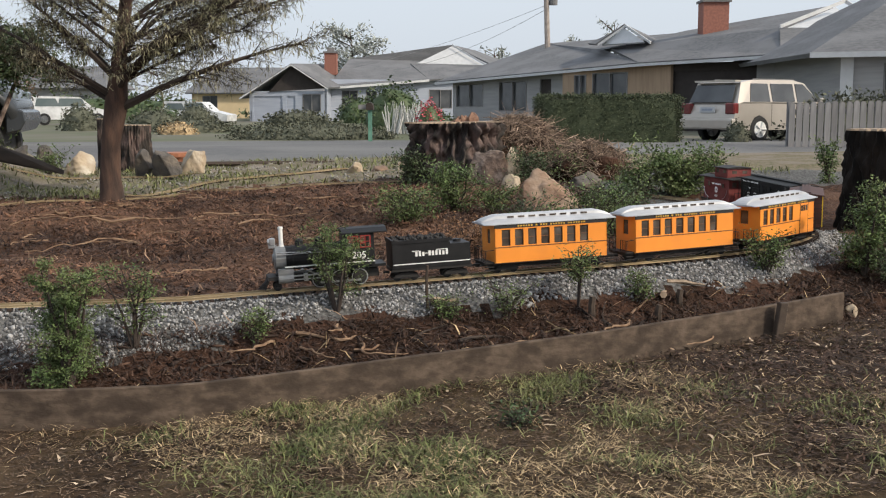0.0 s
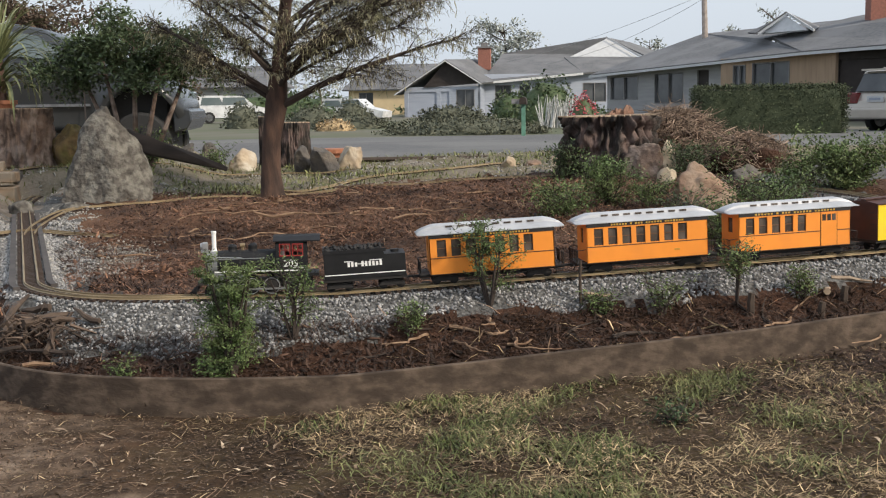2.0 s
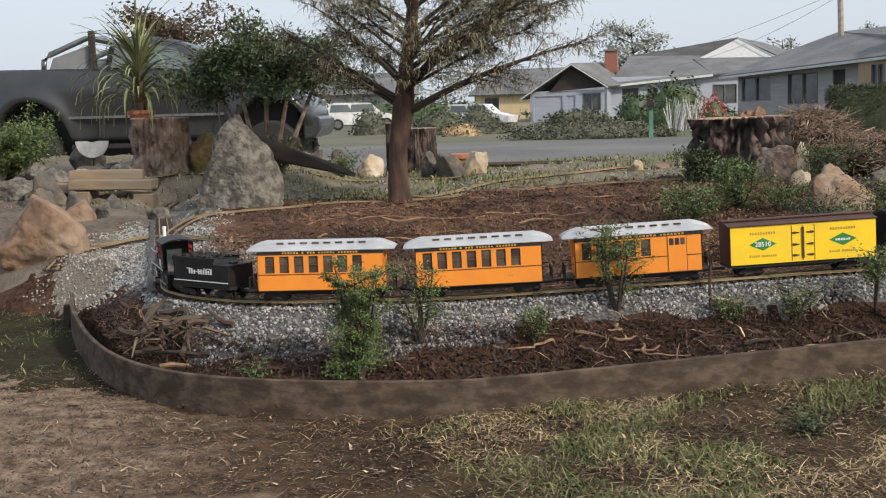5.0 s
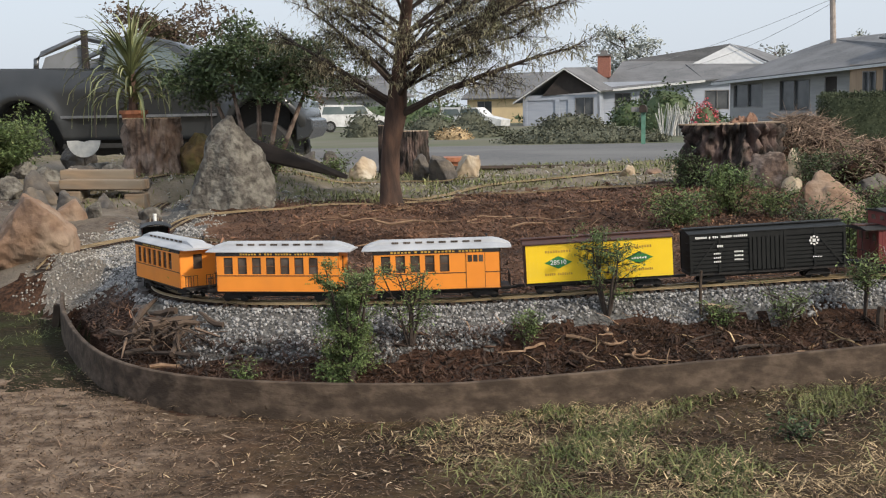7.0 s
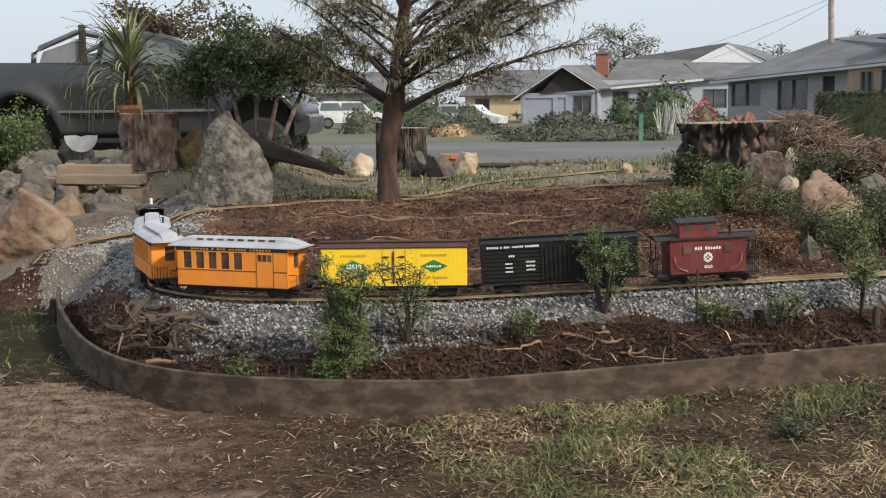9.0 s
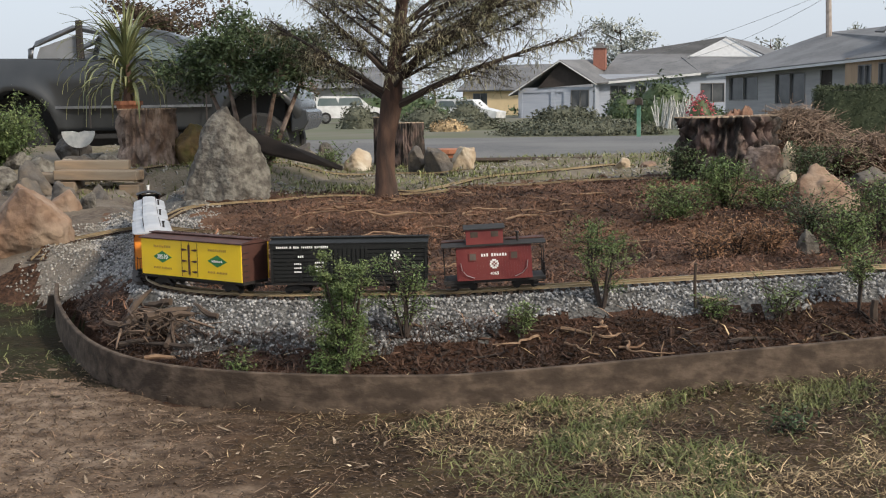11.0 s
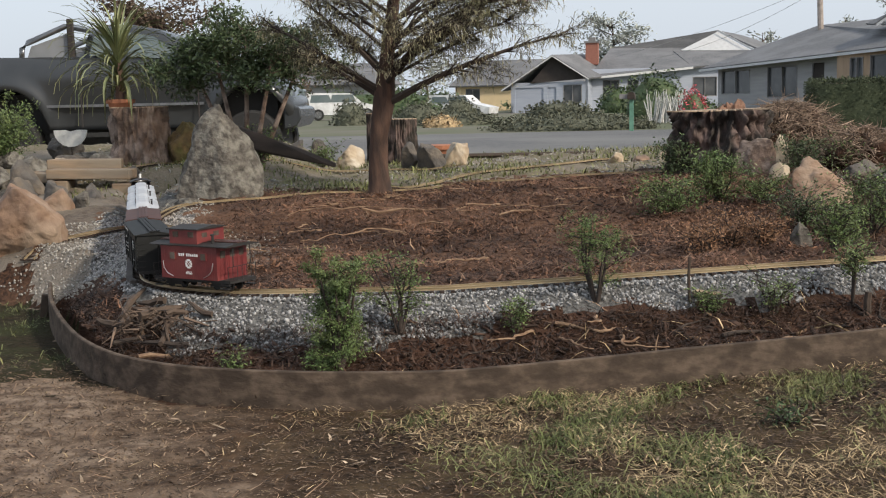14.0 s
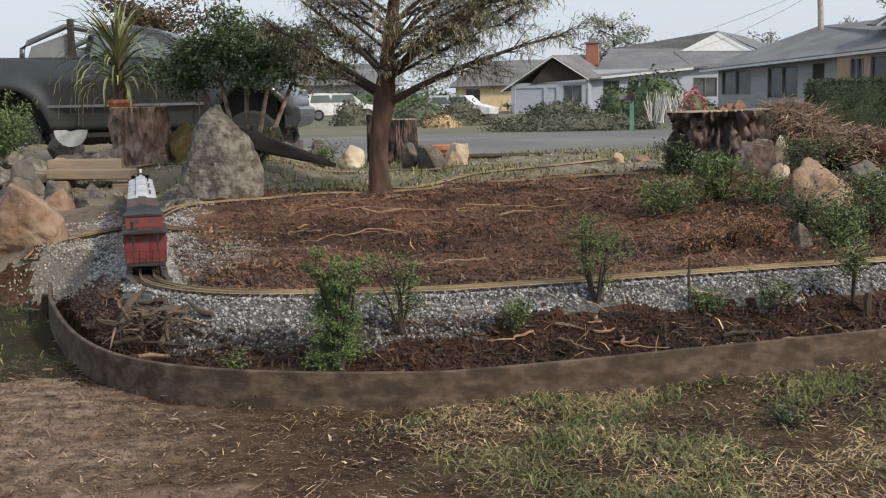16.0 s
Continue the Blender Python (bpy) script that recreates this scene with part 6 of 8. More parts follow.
shrub("small green plants at the log", -1.5, 9.2, 0.2, 0.4, 500, 0.02, 27, "leaf", 0.1, 7, 0.1)
shrub("weeds at the verge by the stones", -1.1, 10.4, 0.16, 0.3, 350, 0.018, 28, "leaf", 0.1, 6, 0.1)
shrub("tiny green weed at the board", -0.62, 3.28, 0.06, 0.12, 200, 0.006, 29, "leaf", 0.1, 5, 0.1)
shrub("green leafy weed in the lawn", 0.83, 2.69, 0.025, 0.11, 110, 0.010, 30, "leaf_dark", 0.0, 6, 0.0)

def conifer_tree():
    """The open, feathery conifer: a trunk, forked limbs, side twigs and drooping sprays of thin needles."""
    rng = np.random.default_rng(77)
    tr = thing("tree", "open feathery conifer with red-brown trunk and sparse olive sprays", "tree", pose(-0.41, 7.45, drop(-0.41, 7.45) - 0.03))
    bm = bmesh.new()
    spine = [Vector(p) for p in ((0, 0, 0), (0.0, 0, 0.06), (-0.01, 0, 0.2), (0.0, 0, 0.42), (0.04, 0, 0.66), (0.07, 0.02, 0.95), (0.12, 0.03, 1.3), (0.16, 0.02, 1.8), (0.2, 0, 2.5))]
    tube(bm, spine, [0.112, 0.080, 0.063, 0.060, 0.068, 0.05, 0.038, 0.025, 0.008], 14)
    for v in bm.verts:
        v.co += Vector((v.co.x, v.co.y, 0)).normalized() * 0.008 * noise.noise(v.co * 14)
    part("trunk", bm, M["bark"], tr, smooth=True)
    def spine_at(z):
        for a, b in zip(spine, spine[1:]):
            if a.z <= z <= b.z:
                return a.lerp(b, (z - a.z) / (b.z - a.z))
        return spine[-1]
    limbs = []
    big = [(0.62, -8, 1.25, 0.40, 0.028), (0.70, 168, 0.95, 0.62, 0.024), (0.66, 150, 0.8, 0.5, 0.02), (0.78, 20, 1.1, 0.75, 0.024), (0.8, 205, 0.8, 0.9, 0.02), (0.74, -50, 0.8, 0.6, 0.02), (0.82, 330, 1.15, 0.55, 0.024), (0.9, 5, 1.5, 0.58, 0.02), (1.0, -15, 1.4, 0.75, 0.018), (0.85, 14, 1.35, 0.48, 0.018), (1.15, 0, 1.35, 0.65, 0.016), (1.3, 10, 1.2, 0.6, 0.014)]
    for k in range(32):
        z = 0.78 + 1.5 * (k / 32) ** 1.0
        big.append((z, (k * 137.5 + rng.uniform(-25, 25)) % 360, rng.uniform(0.7, 1.05) * (1.15 - 0.42 * (z - 0.8)), rng.uniform(0.35, 0.85), 0.013))
    P, D = [], []
    wood = bmesh.new()
    for z, az, L, rise, r in big:
        a = radians(az)
        base = spine_at(z)
        d = Vector((math.cos(a), math.sin(a), rise)).normalized()
        side = Vector((-math.sin(a), math.cos(a), 0))
        wig = rng.normal(0, 0.06)
        pts = [base + d * L * t + side * wig * math.sin(t * 4) * L + Vector((0, 0, 0.10 * L * (t - t * t * 1.3))) for t in (0, 0.25, 0.5, 0.75, 1.0)]
        limb = bmesh.new()
        tube(limb, pts, [r, r * 0.8, r * 0.6, r * 0.4, r * 0.16], 6, False)
        part("limb", limb, M["twig"] if r < 0.03 else M["bark"], tr)
        def at(t):
            i = min(int(t * 4), 3)
            return pts[i].lerp(pts[i + 1], t * 4 - i)
        m = int(11 + 9 * L)
        for j in range(m):
            t = rng.uniform(0.18, 1.0)
            s = -1 if j % 2 else 1
            p = at(t)
            l2 = L * 0.36 * (1.15 - 0.6 * t) * rng.uniform(0.6, 1.2)
            d2 = (d * rng.uniform(0.4, 0.9) + side * s * rng.uniform(0.4, 1.0) + Vector((0, 0, rng.uniform(-0.25, 0.45)))).normalized()
            q = p + d2 * l2 + Vector((0, 0, -0.15 * l2))
            tube(wood, [p, p.lerp(q, 0.5) + Vector((0, 0, 0.04 * l2)), q], [r * 0.25 + 0.0012, 0.002, 0.0008], 4, False)
            for _ in range(int(12 + 30 * l2)):
                u = rng.uniform(0.1, 1.0)
                p3 = p.lerp(q, u)
                l3 = rng.uniform(0.04, 0.13)
                d3 = (d2 * 0.5 + Vector((rng.normal(0, 0.6), rng.normal(0, 0.6), rng.normal(-0.25, 0.45)))).normalized()
                q3 = p3 + d3 * l3
                tube(wood, [p3, q3], [0.0014, 0.0006], 3, False)
                for e in np.linspace(0.15, 1.1, 7):
                    P.append(p3.lerp(q3, float(e))[:])
                    D.append(d3[:])
    tagged(part("twig_mass", wood, M["twig"], tr), kind="stuff")
    P, D = np.array(P), np.array(D)
    keep = rng.random(len(P)) < 0.62
    P, D = P[keep], D[keep]
    yaw = np.arctan2(D[:, 1], D[:, 0]) + rng.normal(0, 0.7, len(P))
    pitch = np.arcsin(np.clip(D[:, 2], -1, 1)) + rng.normal(-0.2, 0.45, len(P))
    V, F = strips(P, rng.uniform(0.014, 0.042, len(P)), rng.uniform(0.0013, 0.0034, len(P)), yaw, pitch, rng, 0.25)
    tagged(hang("sprays", tr, M["needle"], V, F), kind="stuff")
    return tr

conifer_tree()

def rhododendron():
    rng = np.random.default_rng(5)
    tr = thing("tree", "small broadleaf tree with dark glossy leaves and pale stems", "tree", pose(-1.58, 9.2, drop(-1.58, 9.2)))
    P = []
    for k, (ax, ay, h) in enumerate(((-0.14, 0, 0.95), (0.0, 0.1, 1.08), (0.16, -0.05, 0.9), (0.3, 0.05, 0.95), (-0.26, 0.05, 0.85))):
        bm = bmesh.new()
        top = Vector((ax * 1.6, ay * 2, h))
        tube(bm, [(ax * 0.4, ay * 0.3, 0), (ax * 0.9, ay, h * 0.4), (ax * 1.3, ay * 1.5, h * 0.7), top], [0.024, 0.02, 0.014, 0.006], 7)
        for j in range(16):
            p = Vector((ax * 1.5, ay * 1.4, h * 0.72)).lerp(top, rng.uniform(0, 1))
            q = p + Vector((rng.normal(0, 0.165), rng.normal(0, 0.15), rng.uniform(-0.08, 0.2)))
            tube(bm, [p, q], [0.005, 0.002], 4, False)
            for _ in range(190):
                P.append((q + Vector((rng.normal(0, 0.07), rng.normal(0, 0.07), rng.normal(0, 0.05))))[:])
        part("stem", bm, M["lightrock"], tr, "pale crooked stem")
    V, F = leaf_cloud(np.array(P), 0.019, rng, 2.4)
    hang("crown", tr, M["leaf_dark"], V, F)
    return tr

rhododendron()

def strap_plant():
    rng = np.random.default_rng(15)
    pl = thing("strap_leaf_plant", "tall spiky plant with long arching green strap leaves", "plant", pose(-2.60, 9.28, drop(-2.47, 9.35) + 0.50))
    bm = bmesh.new()
    tube(bm, [(0, 0, -0.02), (0.01, 0, 0.18), (0.0, 0.01, 0.42)], [0.04, 0.034, 0.02], 8)
    part("stem", bm, M["bark"], pl)
    for k in range(170):
        bm = bmesh.new()
        a = rng.uniform(0, math.tau)
        up = rng.uniform(0, 1)
        L, w = rng.uniform(0.36, 0.70), rng.uniform(0.008, 0.0145)
        rows = []
        p = Vector((0, 0, 0.06 + 0.40 * up + rng.uniform(-0.04, 0.04)))
        pitch = rng.uniform(0.15, 0.7) + 0.75 * up
        sag = rng.uniform(0.08, 0.62) * (1.15 - 0.75 * up)
        for i in range(9):
            d = Vector((math.cos(a) * math.cos(pitch), math.sin(a) * math.cos(pitch), math.sin(pitch)))
            s = Vector((-math.sin(a), math.cos(a), 0)) * w * (0.8 + 0.2 * min(1, i / 3)) * (1 - (i / 8) ** 3 * 0.95)
            n = s.cross(d).normalized() * 0.003
            rows.append([bm.verts.new(p - s), bm.verts.new(p + n), bm.verts.new(p + s)])
            p = p + d * L / 8
            pitch = max(-1.5, pitch - sag * (0.35 + 0.16 * i))
        for u, v in zip(rows, rows[1:]):
            bm.faces.new((u[0], u[1], v[1], v[0]))
            bm.faces.new((u[1], u[2], v[2], v[1]))
        part("leaf", bm, M["leaf_strap"], pl)
    return pl

M["leaf_strap"] = mat("strap_leaves", (0.12, 0.15, 0.065), (0.24, 0.25, 0.12), 5, 0.5, per="object", amount=0.45)
strap_plant()

# ---- street side: vehicles, houses, hedges ----
M["truckpaint"] = mat("dark_grey_metallic", (0.026, 0.029, 0.032), (0.033, 0.036, 0.039), 3, 0.24, 0.0, spec=0.6)
M["infillgrey"] = mat("grey_infill", (0.20, 0.21, 0.225), (0.16, 0.17, 0.18), 4, 0.6)
M["chrome"] = mat("dull_chrome", (0.28, 0.28, 0.28), None, 8, 0.3, 0.9)
M["tyre"] = mat("tyre_rubber", (0.02, 0.02, 0.02), None, 20, 0.85)
M["glass"] = mat("tinted_glass", (0.10, 0.13, 0.135), (0.14, 0.165, 0.17), 2, 0.08)
M["silverpaint"] = mat("champagne_paint", (0.48, 0.44, 0.39), (0.44, 0.40, 0.355), 3, 0.28, 0.45)
M["taillight"] = mat("red_lens", (0.16, 0.02, 0.02), None, 8, 0.25)
M["whitepaint"] = mat("white_car_paint", (0.68, 0.69, 0.70), None, 3, 0.35)
M["shingle"] = mat("grey_shingles", (0.148, 0.151, 0.158), (0.10, 0.103, 0.109), 6, 0.9, bump=0.02, c3=(0.165, 0.168, 0.176), big=0.5, stretch=(1, 1, 4))
M["siding_blue"] = mat("blue_grey_siding", (0.331, 0.364, 0.431), (0.289, 0.323, 0.389), 2, 0.8, stretch=(0.3, 0.3, 4))
M["siding_grey"] = mat("grey_siding", (0.332, 0.332, 0.332), (0.276, 0.276, 0.282), 2, 0.8, stretch=(0.3, 0.3, 4))
M["siding_tan"] = mat("tan_wood_wall", (0.360, 0.258, 0.174), (0.288, 0.204, 0.138), 2, 0.8, stretch=(4, 4, 0.4))
M["siding_cream"] = mat("cream_wall", (0.62, 0.49, 0.30), (0.56, 0.44, 0.27), 1, 0.85)
M["trimwhite"] = mat("white_trim", (0.550, 0.561, 0.572), (0.484, 0.495, 0.506), 4, 0.7)
M["brick"] = mat("red_brick", (0.31, 0.13, 0.095), (0.22, 0.095, 0.07), 10, 0.9, bump=0.01)
M["darkwood"] = mat("dark_wood_and_shade", (0.035, 0.028, 0.026), None, 4, 0.8)
M["fence"] = mat("grey_fence_board", (0.22, 0.215, 0.215), (0.15, 0.148, 0.15), 4, 0.9, bump=0.004, stretch=(4, 4, 0.4), per="object", amount=0.2)
M["houseglass"] = mat("house_window", (0.04, 0.045, 0.05), (0.09, 0.095, 0.10), 0.8, 0.1)
M["pole"] = mat("utility_pole", (0.374, 0.323, 0.289), None, 6, 0.9)
M["wire"] = mat("grey_cable", (0.35, 0.36, 0.38), None, 6, 0.8)
M["mailgreen"] = mat("green_post", (0.12, 0.27, 0.2), None, 6, 0.7)
M["redleaf"] = mat("red_leaves", (0.55, 0.09, 0.12), (0.4, 0.07, 0.09), 5, 0.7, per="island", amount=0.4)
M["palestem"] = mat("pale_stems", (0.62, 0.62, 0.60), None, 5, 0.8, per="island", amount=0.25)

def wheel(parent, x, y, z, r, w, rim="chrome"):
    bm = bmesh.new()
    tube(bm, [(0, -w / 2, 0), (0, -w * 0.4, 0), (0, w * 0.4, 0), (0, w / 2, 0)], [r * 0.92, r, r, r * 0.92], 24)
    wh = part("wheel", bm, M["tyre"], parent, at=pose(x, y, z))
    bm = bmesh.new()
    tube(bm, [(0, -w / 2 - 0.01, 0), (0, w / 2 + 0.01, 0)], r * 0.62, 20)
    for k in range(5):
        a = k * math.tau / 5
        tube(bm, [(0.0, -w / 2 - 0.02, 0), (r * 0.55 * math.cos(a), -w / 2 - 0.02, r * 0.55 * math.sin(a))], 0.035, 5)
    part("rim", bm, M[rim], wh)

def pickup():
    """A full-size crew pickup seen from its side; forward is +x."""
    tk = thing("pickup_truck", "dark grey pickup truck with chrome roll bar parked at the kerb", "truck", pose(-4.286, 15.9, 0) @ Matrix.Diagonal((0.92, 1, 0.955, 1)))
    arches = (-1.48, 1.95)
    roofline = ((-3.0, 1.64), (-0.4, 1.61), (1.0, 1.52), (1.45, 1.46), (1.95, 1.38), (2.3, 1.26), (2.48, 1.10), (2.56, 0.98))
    bm = bmesh.new()
    rings = []
    for x in list(np.linspace(-3.0, 2.2, 53)) + [2.3, 2.4, 2.48, 2.53, 2.56]:
        x = float(x)
        top = float(np.interp(x, [p[0] for p in roofline], [p[1] for p in roofline]))
        low = 0.62
        for c in arches:
            if abs(x - c) < 0.56:
                low = max(low, 0.50 + math.sqrt(0.56 ** 2 - (x - c) ** 2) * 1.22)
        low = min(low, top - 0.08)
        nose = max(0.0, (x - 1.9) / 0.66) ** 2 * 0.16
        half = []
        for k in range(15):
            s = k / 14
            z = low + (top - low) * s
            q = (z - 0.62) / max(0.3, top - 0.62)
            y = 0.975 - 0.16 * max(0.0, q - 0.72) ** 2 / 0.08 * 0.6 - 0.10 * (1 - q) ** 2 - 0.018 * math.sin(q * 7.0)
            for c in arches:
                e = math.hypot(x - c, (z - 0.50) / 1.22) - 0.60
                y += 0.085 * math.exp(-(e / 0.11) ** 2)
            half.append((max(0.3, y - nose), z))
        rings.append([bm.verts.new((x, -y, z)) for y, z in half] + [bm.verts.new((x, y, z)) for y, z in reversed(half)])
    for u, w in zip(rings, rings[1:]):
        for i in range(len(u)):
            k = (i + 1) % len(u)
            bm.faces.new((u[i], u[k], w[k], w[i]))
    bm.faces.new(rings[0])
    bm.faces.new(list(reversed(rings[-1])))
    bmesh.ops.recalc_face_normals(bm, faces=bm.faces)
    body = part("body", bm, M["truckpaint"], tk, smooth=True)
    # Solid black block: chassis and wheel wells, with the underside's shade in its colour.
    bm = bmesh.new()
    box(bm, -2.9, 2.3, -0.68, 0.68, 0.3, 1.12)
    part("chassis", bm, M["tyre"], tk)
    bm = bmesh.new()
    shell = []
    for y, k in ((-0.90, 0.0), (-0.86, 0.45), (-0.76, 0.9), (-0.68, 1.0), (0.68, 1.0), (0.76, 0.9), (0.86, 0.45), (0.90, 0.0)):
        shell.append([bm.verts.new(p) for p in ((-0.40, y, 1.5), (-0.40 + 0.05 * k, y, 1.5 + 0.44 * k), (-0.15, y, 1.5 + 0.53 * k), (0.25, y, 1.5 + 0.545 * k), (0.62, y, 1.5 + 0.48 * k), (0.90, y, 1.5 + 0.34 * k), (1.48, y, 1.44))])
    for u, w in zip(shell, shell[1:]):
        for i in range(6):
            bm.faces.new((u[i], u[i + 1], w[i + 1], w[i]))
    bmesh.ops.recalc_face_normals(bm, faces=bm.faces)
    cab = part("cab", bm, M["truckpaint"], tk, smooth=True)
    for s in (-1, 1):
        for q in (((-0.30, 1.62), (0.17, 1.60), (0.17, 1.93), (-0.02, 1.93), (-0.25, 1.88)), ((0.24, 1.60), (1.10, 1.54), (0.86, 1.74), (0.60, 1.87), (0.24, 1.93))):
            bm = bmesh.new()
            prism(bm, list(q), "y", -0.012, 0.012)
            for v in bm.verts:
                v.co.y += s * (0.022 + float(np.interp(v.co.z, (1.5, 1.74, 1.97), (0.90, 0.86, 0.76))))
            part("side_window", bm, M["glass"], cab)
    bm = bmesh.new()
    prism(bm, [(1.42, 1.47), (1.44, 1.485), (0.93, 1.86), (0.91, 1.845)], "y", -0.70, 0.70)
    part("windscreen", bm, M["glass"], cab)
    for s in (-0.8, 0.8):
        bm = bmesh.new()
        tube(bm, [(-1.30, s, 1.60), (-1.29, s, 1.74), (-1.20, s, 1.82), (-0.66, s, 2.03), (-0.58, s, 2.03), (-0.56, s, 1.6)], 0.04, 8)
        part("roll_bar", bm, M["chrome"], tk, "tubular roll bar behind the cab", smooth=True)
        # Thin grey sheet filled in below the sloping bar.
        bm = bmesh.new()
        prism(bm, [(-1.22, 1.62), (-0.62, 1.62), (-0.62, 1.94), (-1.16, 1.77)], "y", s * 0.98 - 0.01, s * 0.98 + 0.01)
        part("rack_panel", bm, M["infillgrey"], tk)
    bm = bmesh.new()
    tube(bm, [(-0.6, -0.8, 2.03), (-0.6, 0.8, 2.03)], 0.045, 8)
    part("cross_bar", bm, M["chrome"], tk)
    bm = bmesh.new()
    box(bm, -0.62, -0.53, -0.86, -0.80, 1.6, 2.13)
    bevel(bm, 0.012)
    part("bar_post", bm, M["darkwood"], tk)
    for s in (-1, 1):
        bm = bmesh.new()
        box(bm, -1.05, 1.3, s * 0.955 - 0.02, s * 0.955 + 0.02, 0.93, 0.965)
        part("trim_strip", bm, M["chrome"], tk)
        for x in (-0.44, 0.21, 1.22):
            bm = bmesh.new()
            prism(bm, [(x, 0.66), (x + 0.018, 0.66), (x + 0.018, 1.50), (x, 1.50)], "y", s * 0.978 - 0.004, s * 0.978 + 0.004)
            part("door_seam", bm, M["darkwood"], body)
        bm = bmesh.new()
        box(bm, 0.30, 0.46, s * 0.99 - 0.02, s * 0.99 + 0.02, 1.34, 1.38)
        bevel(bm, 0.008)
        part("door_handle", bm, M["truckpaint"], body)
        bm = bmesh.new()
        box(bm, 0.95, 1.08, s * 0.95, s * 1.14, 1.54, 1.72)
        bevel(bm, 0.03, 2)
        part("mirror", bm, M["truckpaint"], tk)
        bm = bmesh.new()
        box(bm, -0.9, 1.3, s * 0.93 - 0.06, s * 0.93 + 0.06, 0.52, 0.58)
        part("running_board", bm, M["tyre"], tk)
        bm = bmesh.new()
        box(bm, 2.36, 2.53, s * 0.66 - 0.16, s * 0.66 + 0.16, 1.0, 1.13)
        bevel(bm, 0.02)
        part("headlight", bm, M["glass"], tk, "clear headlight")
    bm = bmesh.new()
    prism(bm, [(2.40, 0.56), (2.58, 0.60), (2.66, 0.72), (2.64, 0.86), (2.52, 0.90), (2.40, 0.88)], "y", -0.86, 0.86)
    bevel(bm, 0.02)
    part("bumper", bm, M["truckpaint"], tk)
    for x in arches:
        for y in (-0.84, 0.84):
            # Rims take the tyre's black, to sink into the shaded wheel arches.
            wheel(tk, x, y, 0.42, 0.42, 0.26, "tyre")
    return tk

pickup()
LOCAL = Matrix.Rotation(radians(-13.0), 4, "Z")

def away(u, d, z=0.0, yaw=0.0):
    """A pose u metres aside and d metres along the street-facing axis."""
    return LOCAL @ pose(u, d, z, 0, 0, yaw)

def suv():
    """A mid-size SUV, forward +x."""
    car = thing("parked_suv", "champagne SUV parked on the driveway, rear window dark", "car", away(8.9, 31.2, -0.02, 34) @ Matrix.Diagonal((1, 1, 0.94, 1)))
    bm = bmesh.new()
    outline = [(-2.3, 0.38), (-1.75, 0.34), (-1.72, 0.5), (-1.6, 0.68), (-1.4, 0.75), (-1.2, 0.68), (-1.06, 0.5), (-1.02, 0.34), (1.02, 0.34), (1.06, 0.5), (1.2, 0.68), (1.4, 0.75), (1.6, 0.68), (1.74, 0.5), (1.78, 0.36), (2.25, 0.38), (2.32, 0.6), (2.25, 0.82), (1.5, 1.0), (1.1, 1.06), (-2.2, 1.08), (-2.32, 0.85), (-2.36, 0.6)]
    prism(bm, outline, "y", -0.91, 0.91)
    body = part("body", bm, M["silverpaint"], car)
    bm = bmesh.new()
    rings = []
    for y, k in ((-0.90, 0), (-0.74, 1), (0.74, 1), (0.90, 0)):
        rings.append([bm.verts.new(p) for p in ((-2.22, y, 1.06), (-1.95 - 0.08 * (1 - k), y, 1.64 if k else 1.10), (-1.5, y, 1.72 if k else 1.10), (0.1, y, 1.73 if k else 1.10), (0.55, y, 1.64 if k else 1.10), (1.25, y, 1.05))])
    for u, w in zip(rings, rings[1:]):
        for i in range(5):
            bm.faces.new((u[i], u[i + 1], w[i + 1], w[i]))
    cabin = part("cabin", bm, M["silverpaint"], car)
    for s in (-1, 1):
        for x0, x1, x2, x3 in ((-1.75, -0.98, -0.98, -1.62), (-0.88, 0.0, 0.0, -0.88), (0.1, 1.0, 0.42, 0.1)):
            bm = bmesh.new()
            v = [bm.verts.new(p) for p in ((x0, s * 0.895, 1.12), (x1, s * 0.895, 1.12), (x2, s * 0.772, 1.62), (x3, s * 0.772, 1.62))]
            w = [bm.verts.new(q.co + Vector((0, s * 0.012, 0))) for q in v]
            bm.faces.new(w)
            for i in range(4):
                bm.faces.new((v[i], v[(i + 1) % 4], w[(i + 1) % 4], w[i]))
            part("side_window", bm, M["houseglass"], cabin)
        bm = bmesh.new()
        box(bm, -2.38, -2.18, s * 0.60, s * 0.92, 0.78, 1.08)
        bevel(bm, 0.03)
        part("tail_light", bm, M["taillight"], car, "red tail light")
        bm = bmesh.new()
        box(bm, -1.4, 0.2, s * 0.64, s * 0.67, 1.725, 1.76)
        part("roof_rail", bm, M["chrome"], car)
        bm = bmesh.new()
        box(bm, 0.85, 1.0, s * 0.92, s * 1.08, 1.1, 1.24)
        bevel(bm, 0.03)
        part("mirror", bm, M["silverpaint"], car)
        for x in (-0.93, 0.05):
            bm = bmesh.new()
            box(bm, x, x + 0.012, s * 0.91, s * 0.914, 0.45, 1.06)
            part("door_seam", bm, M["darkwood"], body)
    bm = bmesh.new()
    v = [bm.verts.new(p) for p in ((-2.245, -0.74, 1.10), (-2.245, 0.74, 1.10), (-2.03, 0.66, 1.58), (-2.03, -0.66, 1.58))]
    w = [bm.verts.new(q.co + Vector((-0.015, 0, 0.008))) for q in v]
    bm.faces.new(w)
    for i in range(4):
        bm.faces.new((v[i], v[(i + 1) % 4], w[(i + 1) % 4], w[i]))
    part("rear_window", bm, M["houseglass"], cabin)
    bm = bmesh.new()
    box(bm, -2.44, -2.2, -0.92, 0.92, 0.36, 0.66)
    bevel(bm, 0.05, 2)
    part("bumper", bm, M["silverpaint"], car)
    bm = bmesh.new()
